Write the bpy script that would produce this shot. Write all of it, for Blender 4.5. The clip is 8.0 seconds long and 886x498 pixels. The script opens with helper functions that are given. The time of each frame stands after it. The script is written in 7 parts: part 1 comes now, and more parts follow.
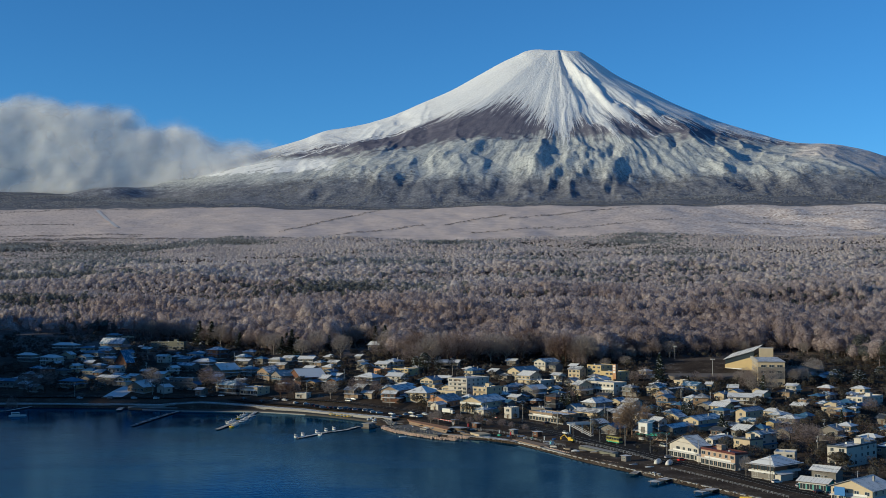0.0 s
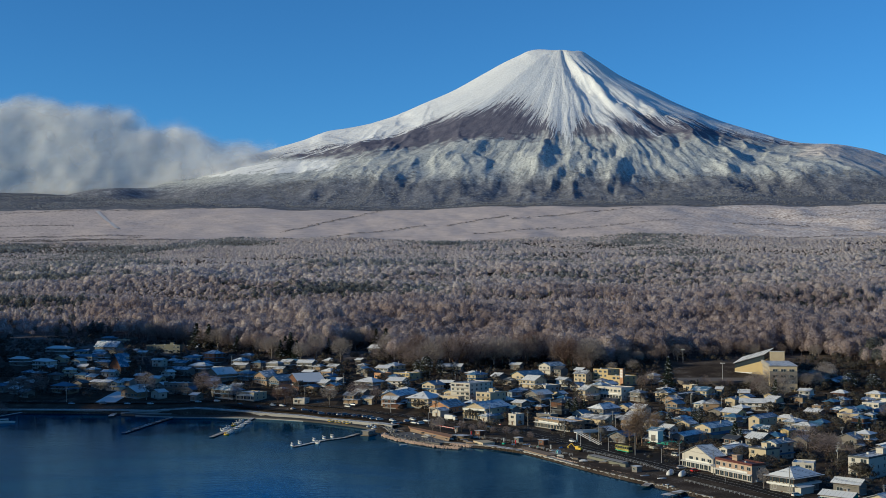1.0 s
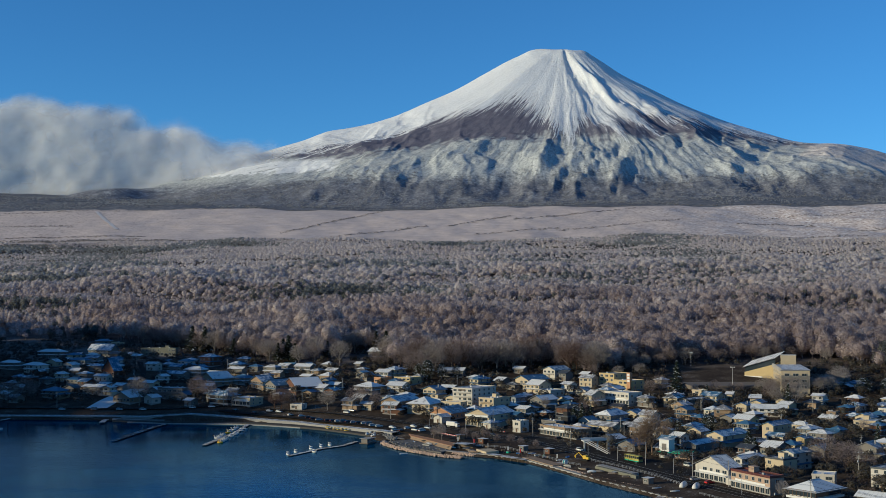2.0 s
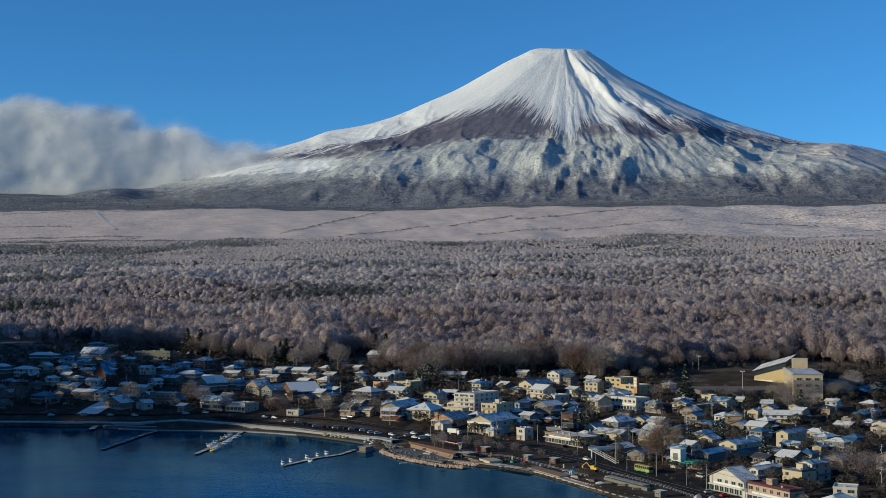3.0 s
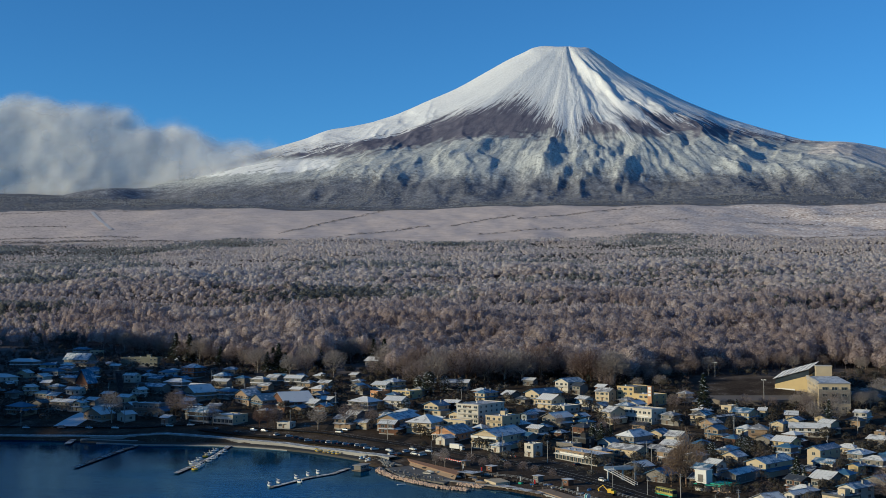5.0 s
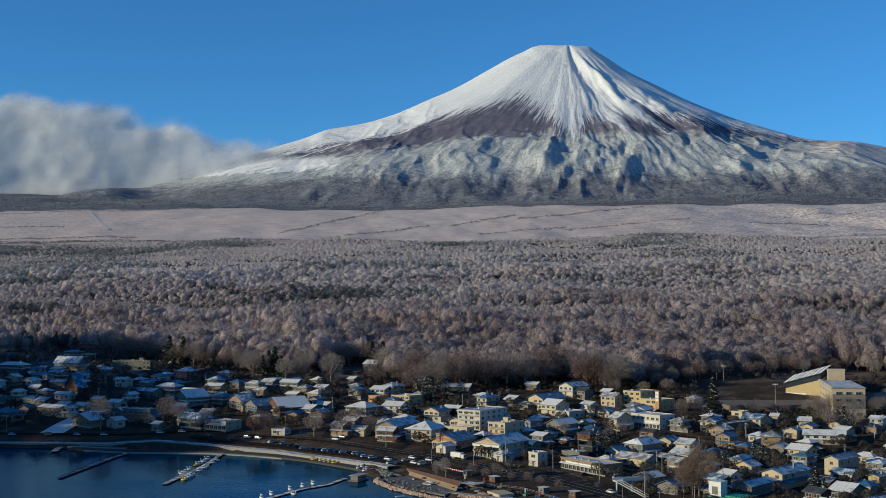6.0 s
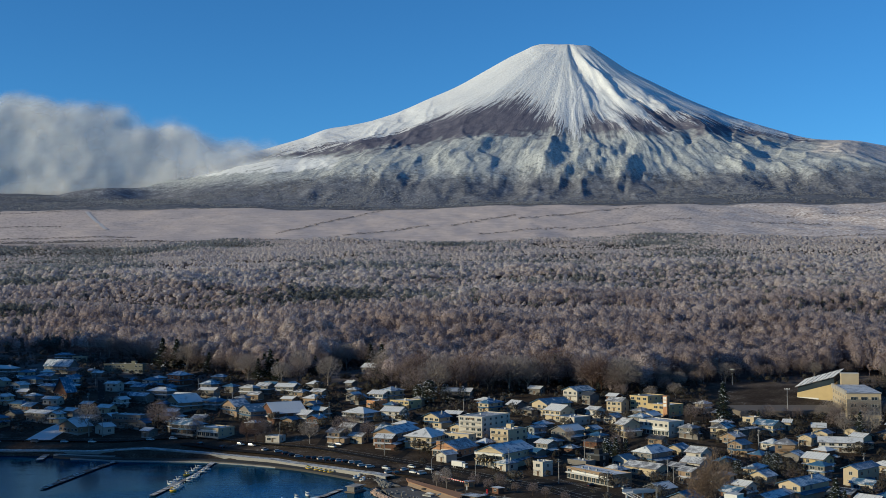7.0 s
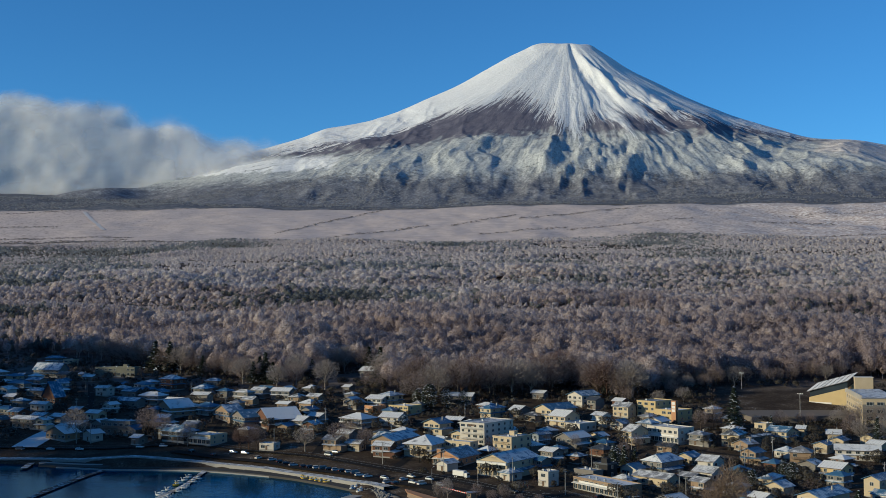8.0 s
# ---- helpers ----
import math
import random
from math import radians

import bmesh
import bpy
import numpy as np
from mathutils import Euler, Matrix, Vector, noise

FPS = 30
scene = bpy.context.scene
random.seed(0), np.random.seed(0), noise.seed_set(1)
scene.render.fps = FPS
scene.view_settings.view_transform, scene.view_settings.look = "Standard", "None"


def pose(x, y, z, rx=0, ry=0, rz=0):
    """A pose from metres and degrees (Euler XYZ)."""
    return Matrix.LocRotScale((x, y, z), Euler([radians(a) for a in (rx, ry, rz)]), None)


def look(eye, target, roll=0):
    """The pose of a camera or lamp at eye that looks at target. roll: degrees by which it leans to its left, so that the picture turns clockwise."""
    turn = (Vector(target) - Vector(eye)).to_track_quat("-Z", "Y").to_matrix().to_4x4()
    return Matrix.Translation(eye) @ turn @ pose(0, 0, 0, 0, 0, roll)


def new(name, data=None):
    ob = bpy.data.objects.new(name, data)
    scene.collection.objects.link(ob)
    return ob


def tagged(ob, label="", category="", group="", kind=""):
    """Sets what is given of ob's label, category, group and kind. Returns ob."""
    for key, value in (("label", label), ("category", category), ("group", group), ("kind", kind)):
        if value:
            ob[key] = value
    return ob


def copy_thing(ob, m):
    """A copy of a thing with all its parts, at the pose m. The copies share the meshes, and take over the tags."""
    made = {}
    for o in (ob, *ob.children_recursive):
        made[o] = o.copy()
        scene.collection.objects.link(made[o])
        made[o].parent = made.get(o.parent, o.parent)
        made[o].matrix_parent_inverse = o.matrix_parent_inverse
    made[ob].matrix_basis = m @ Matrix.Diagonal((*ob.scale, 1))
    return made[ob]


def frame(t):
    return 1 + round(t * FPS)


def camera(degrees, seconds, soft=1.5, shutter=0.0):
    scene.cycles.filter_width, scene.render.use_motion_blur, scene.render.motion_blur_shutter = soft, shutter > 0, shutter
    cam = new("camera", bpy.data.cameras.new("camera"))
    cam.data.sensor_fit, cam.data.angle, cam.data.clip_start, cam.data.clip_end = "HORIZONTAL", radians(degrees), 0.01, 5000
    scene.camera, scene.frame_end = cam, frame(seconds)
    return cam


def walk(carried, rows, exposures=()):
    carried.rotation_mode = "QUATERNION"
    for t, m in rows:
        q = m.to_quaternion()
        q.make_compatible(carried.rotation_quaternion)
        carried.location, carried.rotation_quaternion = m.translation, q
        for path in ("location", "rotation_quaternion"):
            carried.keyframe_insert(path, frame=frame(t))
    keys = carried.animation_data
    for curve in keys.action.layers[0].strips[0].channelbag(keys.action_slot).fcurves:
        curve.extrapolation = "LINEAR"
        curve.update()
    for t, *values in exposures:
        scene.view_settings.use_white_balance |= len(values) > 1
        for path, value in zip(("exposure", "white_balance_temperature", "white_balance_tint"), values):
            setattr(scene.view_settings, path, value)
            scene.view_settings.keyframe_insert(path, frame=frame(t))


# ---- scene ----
cam = camera(41.1, 8.0, 0.6)
PATH = [
    (0, (0.071, -2.605, 76.017), (-42.98, 995.79, 112.77), -0.18),
    (0.5, (-0.420, 8.851, 76.449), (-44.43, 1007.19, 113.63), -0.19),
    (1, (-0.930, 20.398, 76.926), (-45.78, 1018.69, 114.45), -0.21),
    (1.5, (-1.459, 32.024, 77.440), (-47.03, 1030.27, 115.21), -0.22),
    (2, (-2.007, 43.716, 77.985), (-48.18, 1041.93, 115.93), -0.24),
    (2.5, (-2.573, 55.464, 78.551), (-49.24, 1053.65, 116.62), -0.25),
    (3, (-3.159, 67.256, 79.134), (-50.23, 1065.42, 117.26), -0.26),
    (3.5, (-3.763, 79.079, 79.725), (-51.15, 1077.23, 117.87), -0.28),
    (4, (-4.386, 90.923, 80.317), (-52.01, 1089.06, 118.45), -0.29),
    (4.5, (-5.028, 102.775, 80.903), (-52.81, 1100.91, 119.01), -0.31),
    (5, (-5.688, 114.623, 81.475), (-53.56, 1112.75, 119.54), -0.32),
    (5.5, (-6.368, 126.457, 82.027), (-54.28, 1124.58, 120.06), -0.33),
    (6, (-7.066, 138.264, 82.550), (-54.97, 1136.39, 120.55), -0.35),
    (6.5, (-7.783, 150.032, 83.039), (-55.64, 1148.16, 121.04), -0.36),
    (7, (-8.519, 161.751, 83.486), (-56.29, 1159.88, 121.52), -0.38),
    (7.5, (-9.274, 173.407, 83.882), (-56.94, 1171.54, 121.99), -0.39),
    (8, (-10.047, 184.990, 84.222), (-57.59, 1183.13, 122.46), -0.41),
]
walk(cam, [(t, look(eye, target, roll)) for t, eye, target, roll in PATH], [(0, 0.03, 5550, -8), (8, 0.03, 5550, -8)])

# ---- light ----
SUN_AZ = math.atan2(-0.36, -0.933)      # towards the sun, seen from above
SUN_EL = radians(14.0)
sun_dir = Vector((math.cos(SUN_AZ) * math.cos(SUN_EL), math.sin(SUN_AZ) * math.cos(SUN_EL), math.sin(SUN_EL)))
world = bpy.data.worlds.new("winter_sky")
scene.world = world
world.use_nodes = True
wn = world.node_tree.nodes
sky = wn.new("ShaderNodeTexSky")
sky.sky_type = "NISHITA"
sky.sun_disc = False
sky.sun_elevation = SUN_EL
sky.sun_rotation = math.pi / 2 - SUN_AZ
sky.altitude = 2200
sky.air_density = 1.0
sky.dust_density = 0.0
sky.ozone_density = 6.2
world.node_tree.links.new(sky.outputs[0], wn["Background"].inputs[0])
wn["Background"].inputs[1].default_value = 0.127
sun_data = bpy.data.lights.new("sun", "SUN")
sun_data.energy = 5.0
sun_data.angle = radians(0.5)
sun_data.color = (1.0, 0.76, 0.50)
sun = new("sun", sun_data)
sun.matrix_world = look(Vector((-900, -300, 600)), Vector((-900, -300, 600)) - sun_dir)

# ---- materials ----
class Nodes:
    """A small builder for node materials."""

    def __init__(self, name):
        self.mat = bpy.data.materials.new(name)
        self.mat.use_nodes = True
        self.tree = self.mat.node_tree
        self.bsdf = self.tree.nodes["Principled BSDF"]
        self.out = self.tree.nodes["Material Output"]

    def add(self, kind, **values):
        node = self.tree.nodes.new(kind)
        for key, value in values.items():
            if key in node.inputs:
                node.inputs[key].default_value = value
        return node

    def link(self, a, b):
        self.tree.links.new(a, b)

    def coords(self):
        return self.add("ShaderNodeTexCoord").outputs["Object"]

    def noise(self, scale, detail=4.0, vector=None, rough=0.55, stretch=None):
        n = self.add("ShaderNodeTexNoise", Scale=scale, Detail=detail, Roughness=rough)
        vector = vector or self.coords()
        if stretch:
            m = self.add("ShaderNodeMapping")
            m.inputs["Scale"].default_value = stretch
            self.link(vector, m.inputs[0])
            vector = m.outputs[0]
        self.link(vector, n.inputs["Vector"])
        return n.outputs["Fac"]

    def ramp(self, fac, stops, hard=False):
        r = self.add("ShaderNodeValToRGB")
        if hard:
            r.color_ramp.interpolation = "CONSTANT"
        el = r.color_ramp.elements
        while len(el) < len(stops):
            el.new(0.5)
        for e, (at, col) in zip(el, stops):
            e.position = at
            e.color = (*col, 1) if len(col) == 3 else col
        self.link(fac, r.inputs[0])
        return r.outputs[0]

    def mix(self, fac, a, b, how="MIX"):
        m = self.add("ShaderNodeMix")
        m.data_type, m.blend_type = "RGBA", how
        for value, k in ((fac, 0), (a, 6), (b, 7)):
            if isinstance(value, (int, float)):
                m.inputs[k].default_value = value
            elif isinstance(value, tuple):
                m.inputs[k].default_value = (*value, 1)
            else:
                self.link(value, m.inputs[k])
        return m.outputs[2]

    def math(self, how, a, b=0.0, c=0.0):
        m = self.add("ShaderNodeMath")
        m.operation = how
        for k, value in enumerate((a, b, c)):
            if isinstance(value, (int, float)):
                m.inputs[k].default_value = value
            else:
                self.link(value, m.inputs[k])
        return m.outputs[0]

    def step(self, value, low, high):
        m = self.add("ShaderNodeMapRange")
        m.interpolation_type = "SMOOTHSTEP"
        m.inputs[1].default_value, m.inputs[2].default_value = low, high
        self.link(value, m.inputs[0])
        return m.outputs[0]

    def finish(self, colour, rough=0.8, bump=None, strength=0.3, distance=0.1, metal=0.0, spec=0.5):
        if isinstance(colour, tuple):
            self.bsdf.inputs["Base Color"].default_value = (*colour, 1)
        else:
            self.link(colour, self.bsdf.inputs["Base Color"])
        if isinstance(rough, (int, float)):
            self.bsdf.inputs["Roughness"].default_value = rough
        else:
            self.link(rough, self.bsdf.inputs["Roughness"])
        self.bsdf.inputs["Metallic"].default_value = metal
        self.bsdf.inputs["Specular IOR Level"].default_value = spec
        if bump is not None:
            b = self.add("ShaderNodeBump", Strength=strength, Distance=distance)
            self.link(bump, b.inputs["Height"])
            self.link(b.outputs[0], self.bsdf.inputs["Normal"])
        return self.mat


def snow_dusted(name, base, snow=0.5, rough=0.6, grain=1.2, metal=0.0, spec=0.3):
    """A surface with a thin, patchy cover of snow."""
    n = Nodes(name)
    pos = n.add("ShaderNodeNewGeometry").outputs["Position"]
    big, fine = n.noise(0.35, 4, pos), n.noise(grain * 2.5, 5, pos)
    rnd = n.add("ShaderNodeObjectInfo").outputs["Random"]
    tone = n.mix(n.math("MULTIPLY", fine, 0.5), base, tuple(c * 0.55 for c in base))
    amount = n.math("ADD", n.math("ADD", n.math("MULTIPLY", big, 0.8), n.math("MULTIPLY", fine, 0.35)), n.math("MULTIPLY", rnd, 0.3))
    up = n.add("ShaderNodeSeparateXYZ")
    n.link(n.add("ShaderNodeNewGeometry").outputs["Normal"], up.inputs[0])
    cover = n.math("MULTIPLY", n.step(amount, 1.05 - snow, 1.25 - snow), n.step(up.outputs[2], 0.3, 0.7))
    col = n.mix(cover, tone, (0.62, 0.615, 0.615))
    return n.finish(col, rough, fine, 0.3, 0.05, metal, spec)


def plain_mat(name, base, rough=0.7, vary=0.35, grain=1.5, metal=0.0, spec=0.25):
    """A weathered surface of one colour: blotches and grain."""
    n = Nodes(name)
    pos = n.add("ShaderNodeNewGeometry").outputs["Position"]
    big, fine = n.noise(grain * 0.25, 4, pos), n.noise(grain * 4, 5, pos)
    rnd = n.add("ShaderNodeObjectInfo").outputs["Random"]
    amount = n.math("MULTIPLY", n.math("ADD", n.math("MULTIPLY", big, 0.6), n.math("MULTIPLY", fine, 0.4)), vary * 1.6)
    col = n.mix(amount, base, tuple(c * 0.45 for c in base))
    col = n.mix(n.math("MULTIPLY", rnd, vary * 0.6), col, tuple(c * 0.6 for c in base))
    return n.finish(col, rough, fine, 0.25, 0.03, metal, spec)

# ---- the lie of the land ----
SHORE = np.array([(-1600, 200), (-760, 420), (-560, 600), (-470, 740), (-400, 788), (-300, 779), (-225, 772), (-203, 753), (-150, 750), (-113, 735), (-82, 702), (-62, 670),
                  (-44, 640), (-26, 620), (-4, 609), (12, 592), (24, 568), (42, 530), (56, 505), (73, 474), (92, 440), (150, 340), (260, 150), (400, -200)], float)
SHADE_HILL_V = np.array([200, 480, 590, 700, 766, 816, 886, 948, 1009, 1047, 1099, 1210, 1330, 1480], float)
SHADE_HILL_Z = np.array([0, 32, 48, 66, 79, 87, 98, 107, 115, 122, 124, 106, 72, 0], float)
LAND_Y = np.array([0, 640, 700, 760, 823, 900, 1018, 1194, 2000, 2990, 3490, 3900, 5200], float)
LAND_Z = np.array([2, 2, 2.6, 5, 10, 17, 27, 41, 113, 222, 329, 405, 560], float)


def smooth_table(x, xs, zs):
    """A smooth curve through a table of values (cubic, with sloped knots)."""
    slope = np.gradient(zs, xs)
    k = np.clip(np.searchsorted(xs, x) - 1, 0, len(xs) - 2)
    h = xs[k + 1] - xs[k]
    t = np.clip((x - xs[k]) / h, 0, 1)
    return ((2 * t**3 - 3 * t**2 + 1) * zs[k] + (t**3 - 2 * t**2 + t) * h * slope[k]
            + (3 * t**2 - 2 * t**3) * zs[k + 1] + (t**3 - t**2) * h * slope[k + 1])


def inland(x, y):
    """Metres from the shore: over 0 on land, under 0 on the lake."""
    x, y = np.asarray(x, float), np.asarray(y, float)
    best, side = np.full(x.shape, 1e9), np.ones(x.shape)
    for (ax, ay), (bx, by) in zip(SHORE[:-1], SHORE[1:]):
        dx, dy = bx - ax, by - ay
        t = np.clip(((x - ax) * dx + (y - ay) * dy) / (dx * dx + dy * dy), 0, 1)
        d = np.hypot(x - ax - t * dx, y - ay - t * dy)
        near = d < best
        side = np.where(near, np.where(dx * (y - ay) - dy * (x - ax) > 0, 1.0, -1.0), side)
        best = np.where(near, d, best)
    return best * side


def wave_noise(x, y, scale, seed=0, octaves=4):
    """Smooth value noise on arrays, about -1 to 1."""
    rng = np.random.RandomState(seed)
    out, amp, total = np.zeros(np.shape(x)), 1.0, 0.0
    for o in range(octaves):
        grid = rng.rand(64, 64) * 2 - 1
        u, v = np.asarray(x) / scale + rng.rand() * 64, np.asarray(y) / scale + rng.rand() * 64
        i, j = np.floor(u).astype(int), np.floor(v).astype(int)
        fu, fv = u - i, v - j
        fu, fv = fu * fu * (3 - 2 * fu), fv * fv * (3 - 2 * fv)
        g = lambda a, b: grid[a % 64, b % 64]
        out += amp * ((g(i, j) * (1 - fu) + g(i + 1, j) * fu) * (1 - fv) + (g(i, j + 1) * (1 - fu) + g(i + 1, j + 1) * fu) * fv)
        total += amp
        amp, scale = amp * 0.5, scale * 0.5
    return out / total * 1.6


def land(x, y):
    """The height of the ground."""
    x, y = np.asarray(x, float), np.asarray(y, float)
    d = inland(x, y)
    z = smooth_table(y, LAND_Y, LAND_Z)
    z = np.minimum(z, 1.3 + 0.12 * np.maximum(d, 0)) * (d > 0) + np.where(d > 0, 0, np.maximum(-3.5, 1.0 + d * 0.8))
    # the low boat landing in front of the road's bank
    dip = np.clip((x + 66) / 6, 0, 1) * np.clip((36 - x) / 6, 0, 1) * np.clip((790 - y) / 40, 0, 1)
    z = np.where(d > 0, z * (1 - dip) + np.minimum(z, 0.9 + 0.11 * np.maximum(d - 12, 0)) * dip, z)
    # the ground under the quay lies below its paving
    quay = np.clip((x + 240) / 8, 0, 1) * np.clip((-62 - x) / 8, 0, 1) * np.clip((y - 685) / 10, 0, 1)
    z = np.where(d > -6, z * (1 - quay) + np.minimum(z, -0.8 + 0.95 * np.maximum(d - 4, 0)) * quay, z)
    far = np.clip((y - 1000) / 900, 0, 1)
    # an unseen wooded hill, added on the bay's near side to shade the far houses
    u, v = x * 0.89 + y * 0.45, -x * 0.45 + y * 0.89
    z = z + smooth_table(np.clip(v, 201, 1479), SHADE_HILL_V, SHADE_HILL_Z) * np.exp(-((u + 270) / 120) ** 2) * (1 + 0.07 * wave_noise(x, y, 70, 41))
    hum = np.clip((y - 2900) / 80, 0, 1) * np.clip((3500 - y) / 150, 0, 1)
    z = z + hum * (1.1 + 4.5 * np.clip((x - 300) / 500, 0, 1)) * wave_noise(x, y, 75, 45, 3)
    wooded = np.clip((y - 1080) / 250, 0, 1) * np.clip((2850 - y) / 300, 0, 1)
    z = z + wooded * 5.5 * wave_noise(x * 0.55 + y * 0.2, y, 150, 14, 2)
    return z + far * (7 * wave_noise(x, y, 340, 3) + 2.5 * wave_noise(x, y, 110, 4))


def land_at(x, y):
    return float(land(np.array([x]), np.array([y]))[0])


def grid_mesh(name, xs, ys, height):
    """A sheet over the lines xs and ys."""
    X, Y = np.meshgrid(xs, ys)
    co = np.stack([X, Y, height(X, Y)], -1).reshape(-1, 3)
    n, m = len(xs), len(ys)
    a = (np.arange(m - 1)[:, None] * n + np.arange(n - 1)).ravel()
    return quick_mesh(name, co, np.stack([a, a + 1, a + n + 1, a + n], 1))


def quick_mesh(name, co, faces, smooth=True):
    """A mesh from arrays of corners and of faces with one number of sides."""
    me = bpy.data.meshes.new(name)
    co, faces = np.asarray(co, np.float32), np.asarray(faces, np.int32)
    me.vertices.add(len(co))
    me.vertices.foreach_set("co", co.ravel())
    me.loops.add(faces.size)
    me.loops.foreach_set("vertex_index", faces.ravel())
    me.polygons.add(len(faces))
    me.polygons.foreach_set("loop_start", np.arange(0, faces.size, faces.shape[1], dtype=np.int32))
    me.polygons.foreach_set("use_smooth", np.full(len(faces), smooth))
    me.update(calc_edges=True)
    return me


def structure(name, me, material, label, category):
    me.materials.append(material)
    return tagged(new(name, me), label, category, kind="structure")


# ground material: street dirt, forest floor, frosted heath
def ground_material():
    n = Nodes("frosted_ground")
    pos = n.add("ShaderNodeNewGeometry").outputs["Position"]
    sep = n.add("ShaderNodeSeparateXYZ")
    n.link(pos, sep.inputs[0])
    fine, mid, big = n.noise(0.9, 6, pos), n.noise(0.08, 5, pos), n.noise(0.012, 5, pos)
    town = n.ramp(n.math("ADD", n.math("MULTIPLY", fine, 0.5), n.math("MULTIPLY", mid, 0.5)),
                  [(0.36, (0.028, 0.020, 0.015)), (0.50, (0.056, 0.042, 0.031)), (0.61, (0.10, 0.078, 0.06)), (0.71, (0.40, 0.39, 0.38))])
    floor = n.ramp(mid, [(0.3, (0.07, 0.056, 0.05)), (0.7, (0.20, 0.17, 0.155))])
    streak = n.noise(0.02, 6, pos, 0.6, (1.0, 4.0, 1.0))
    heath = n.ramp(n.math("ADD", n.math("MULTIPLY", streak, 0.6), n.math("MULTIPLY", mid, 0.4)),
                   [(0.26, (0.34, 0.28, 0.26)), (0.42, (0.50, 0.42, 0.39)), (0.6, (0.58, 0.49, 0.46)), (0.75, (0.72, 0.65, 0.62))])
    tuft = n.noise(0.11, 6, pos, 0.7, (1.0, 1.8, 1.0))
    heath = n.mix(n.math("MULTIPLY", n.step(tuft, 0.53, 0.62), n.math("ADD", n.math("ADD", 0.10, n.math("MULTIPLY", n.step(sep.outputs[0], -100, 500), 0.88)), n.math("SUBTRACT", 0.85, n.math("MULTIPLY", n.step(sep.outputs[0], -1300, -500), 0.85)))), heath, (0.23, 0.19, 0.175))
    heath = n.mix(n.math("MULTIPLY", n.step(n.math("SUBTRACT", 1.0, tuft), 0.52, 0.62), n.step(sep.outputs[0], 100, 900)), heath, (0.80, 0.77, 0.76))
    y = n.math("ADD", sep.outputs[1], n.math("MULTIPLY", n.math("SUBTRACT", big, 0.5), 300.0))
    col = n.mix(n.step(sep.outputs[1], 930, 1000), town, floor)
    col = n.mix(n.step(y, 2850, 2930), col, heath)
    foot = n.ramp(n.math("ADD", n.math("MULTIPLY", fine, 0.3), n.math("MULTIPLY", mid, 0.7)), [(0.35, (0.075, 0.08, 0.10)), (0.52, (0.14, 0.145, 0.168)), (0.68, (0.25, 0.25, 0.265))])
    far = n.math("ADD", sep.outputs[1], n.math("MULTIPLY", n.math("SUBTRACT", big, 0.5), 90.0))
    col = n.mix(n.step(far, 3470, 3490), col, foot)
    return n.finish(col, 0.95, fine, 0.4, 0.2, spec=0.05)


ground_mat = ground_material()
gx = np.concatenate([np.arange(-2600, -1140, 40), np.arange(-1140, -420, 15), np.arange(-420, -90, 5), np.arange(-90, 120, 2.2), np.arange(120, 360, 5), np.arange(360, 2100, 18), np.arange(2100, 2900, 50)]).astype(float)
gy = np.concatenate([np.arange(-300, 420, 40), np.arange(420, 720, 2.4), np.arange(720, 1000, 5), np.arange(1000, 2850, 25), np.arange(2850, 3560, 9), np.arange(3560, 4200, 30)]).astype(float)
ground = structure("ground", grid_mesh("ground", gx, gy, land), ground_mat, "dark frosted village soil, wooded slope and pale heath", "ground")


# ---- lake ----
def water_material():
    n = Nodes("lake_water")
    pos = n.add("ShaderNodeNewGeometry").outputs["Position"]
    chop = n.noise(0.30, 4, pos, 0.6, (0.7, 1.0, 1.0))
    swell = n.noise(0.012, 4, pos, 0.55, (1.0, 2.5, 1.0))
    height = n.math("MULTIPLY", chop, n.math("ADD", 0.1, swell))
    mat = n.finish((0.001, 0.030, 0.070), 0.6, height, 1.0, 0.09, spec=0.0)
    # the gloss is tinted blue, which turns every reflection bluer
    gloss, surface, facing = n.add("ShaderNodeBsdfGlossy"), n.add("ShaderNodeMixShader"), n.add("ShaderNodeFresnel", IOR=1.33)
    gloss.inputs["Color"].default_value = (0.25, 0.48, 0.73, 1)
    n.link(n.math("ADD", 0.03, n.math("MULTIPLY", n.step(swell, 0.42, 0.64), 0.08)), gloss.inputs["Roughness"])
    bump = n.bsdf.inputs["Normal"].links[0].from_socket
    n.link(bump, gloss.inputs["Normal"])
    n.link(bump, facing.inputs["Normal"])
    n.link(facing.outputs[0], surface.inputs[0])
    n.link(n.bsdf.outputs[0], surface.inputs[1])
    n.link(gloss.outputs[0], surface.inputs[2])
    n.link(surface.outputs[0], n.out.inputs[0])
    return mat


def flat(height):
    return lambda X, Y: np.full(X.shape, float(height))


lake = structure("water", grid_mesh("water", np.linspace(-2500, 700, 33), np.linspace(-1500, 820, 25), flat(0.0)), water_material(),
                 "calm dark blue lake water with faint ripples", "lake")

# ---- the mountain ----
PEAK = Vector((264.0, 4800.0, 1065.0))
LEFT = np.array([(0, 84.5), (52, 83), (60, 85), (75, 92), (100, 103), (140, 124), (200, 156), (250, 177), (300, 198), (350, 213), (395, 221), (425, 226),
                 (460, 243), (510, 266), (560, 288), (620, 316), (700, 337), (800, 352), (1000, 362), (1400, 375)], float)
RIGHT = np.array([(0, 85), (20, 87), (32, 85), (42, 88), (52, 95), (70, 107), (100, 128), (150, 155), (200, 182), (250, 204), (300, 224), (350, 240), (385, 251),
                  (430, 257), (470, 258), (500, 264), (540, 277), (570, 288), (620, 304), (700, 325), (900, 355), (1400, 372)], float)
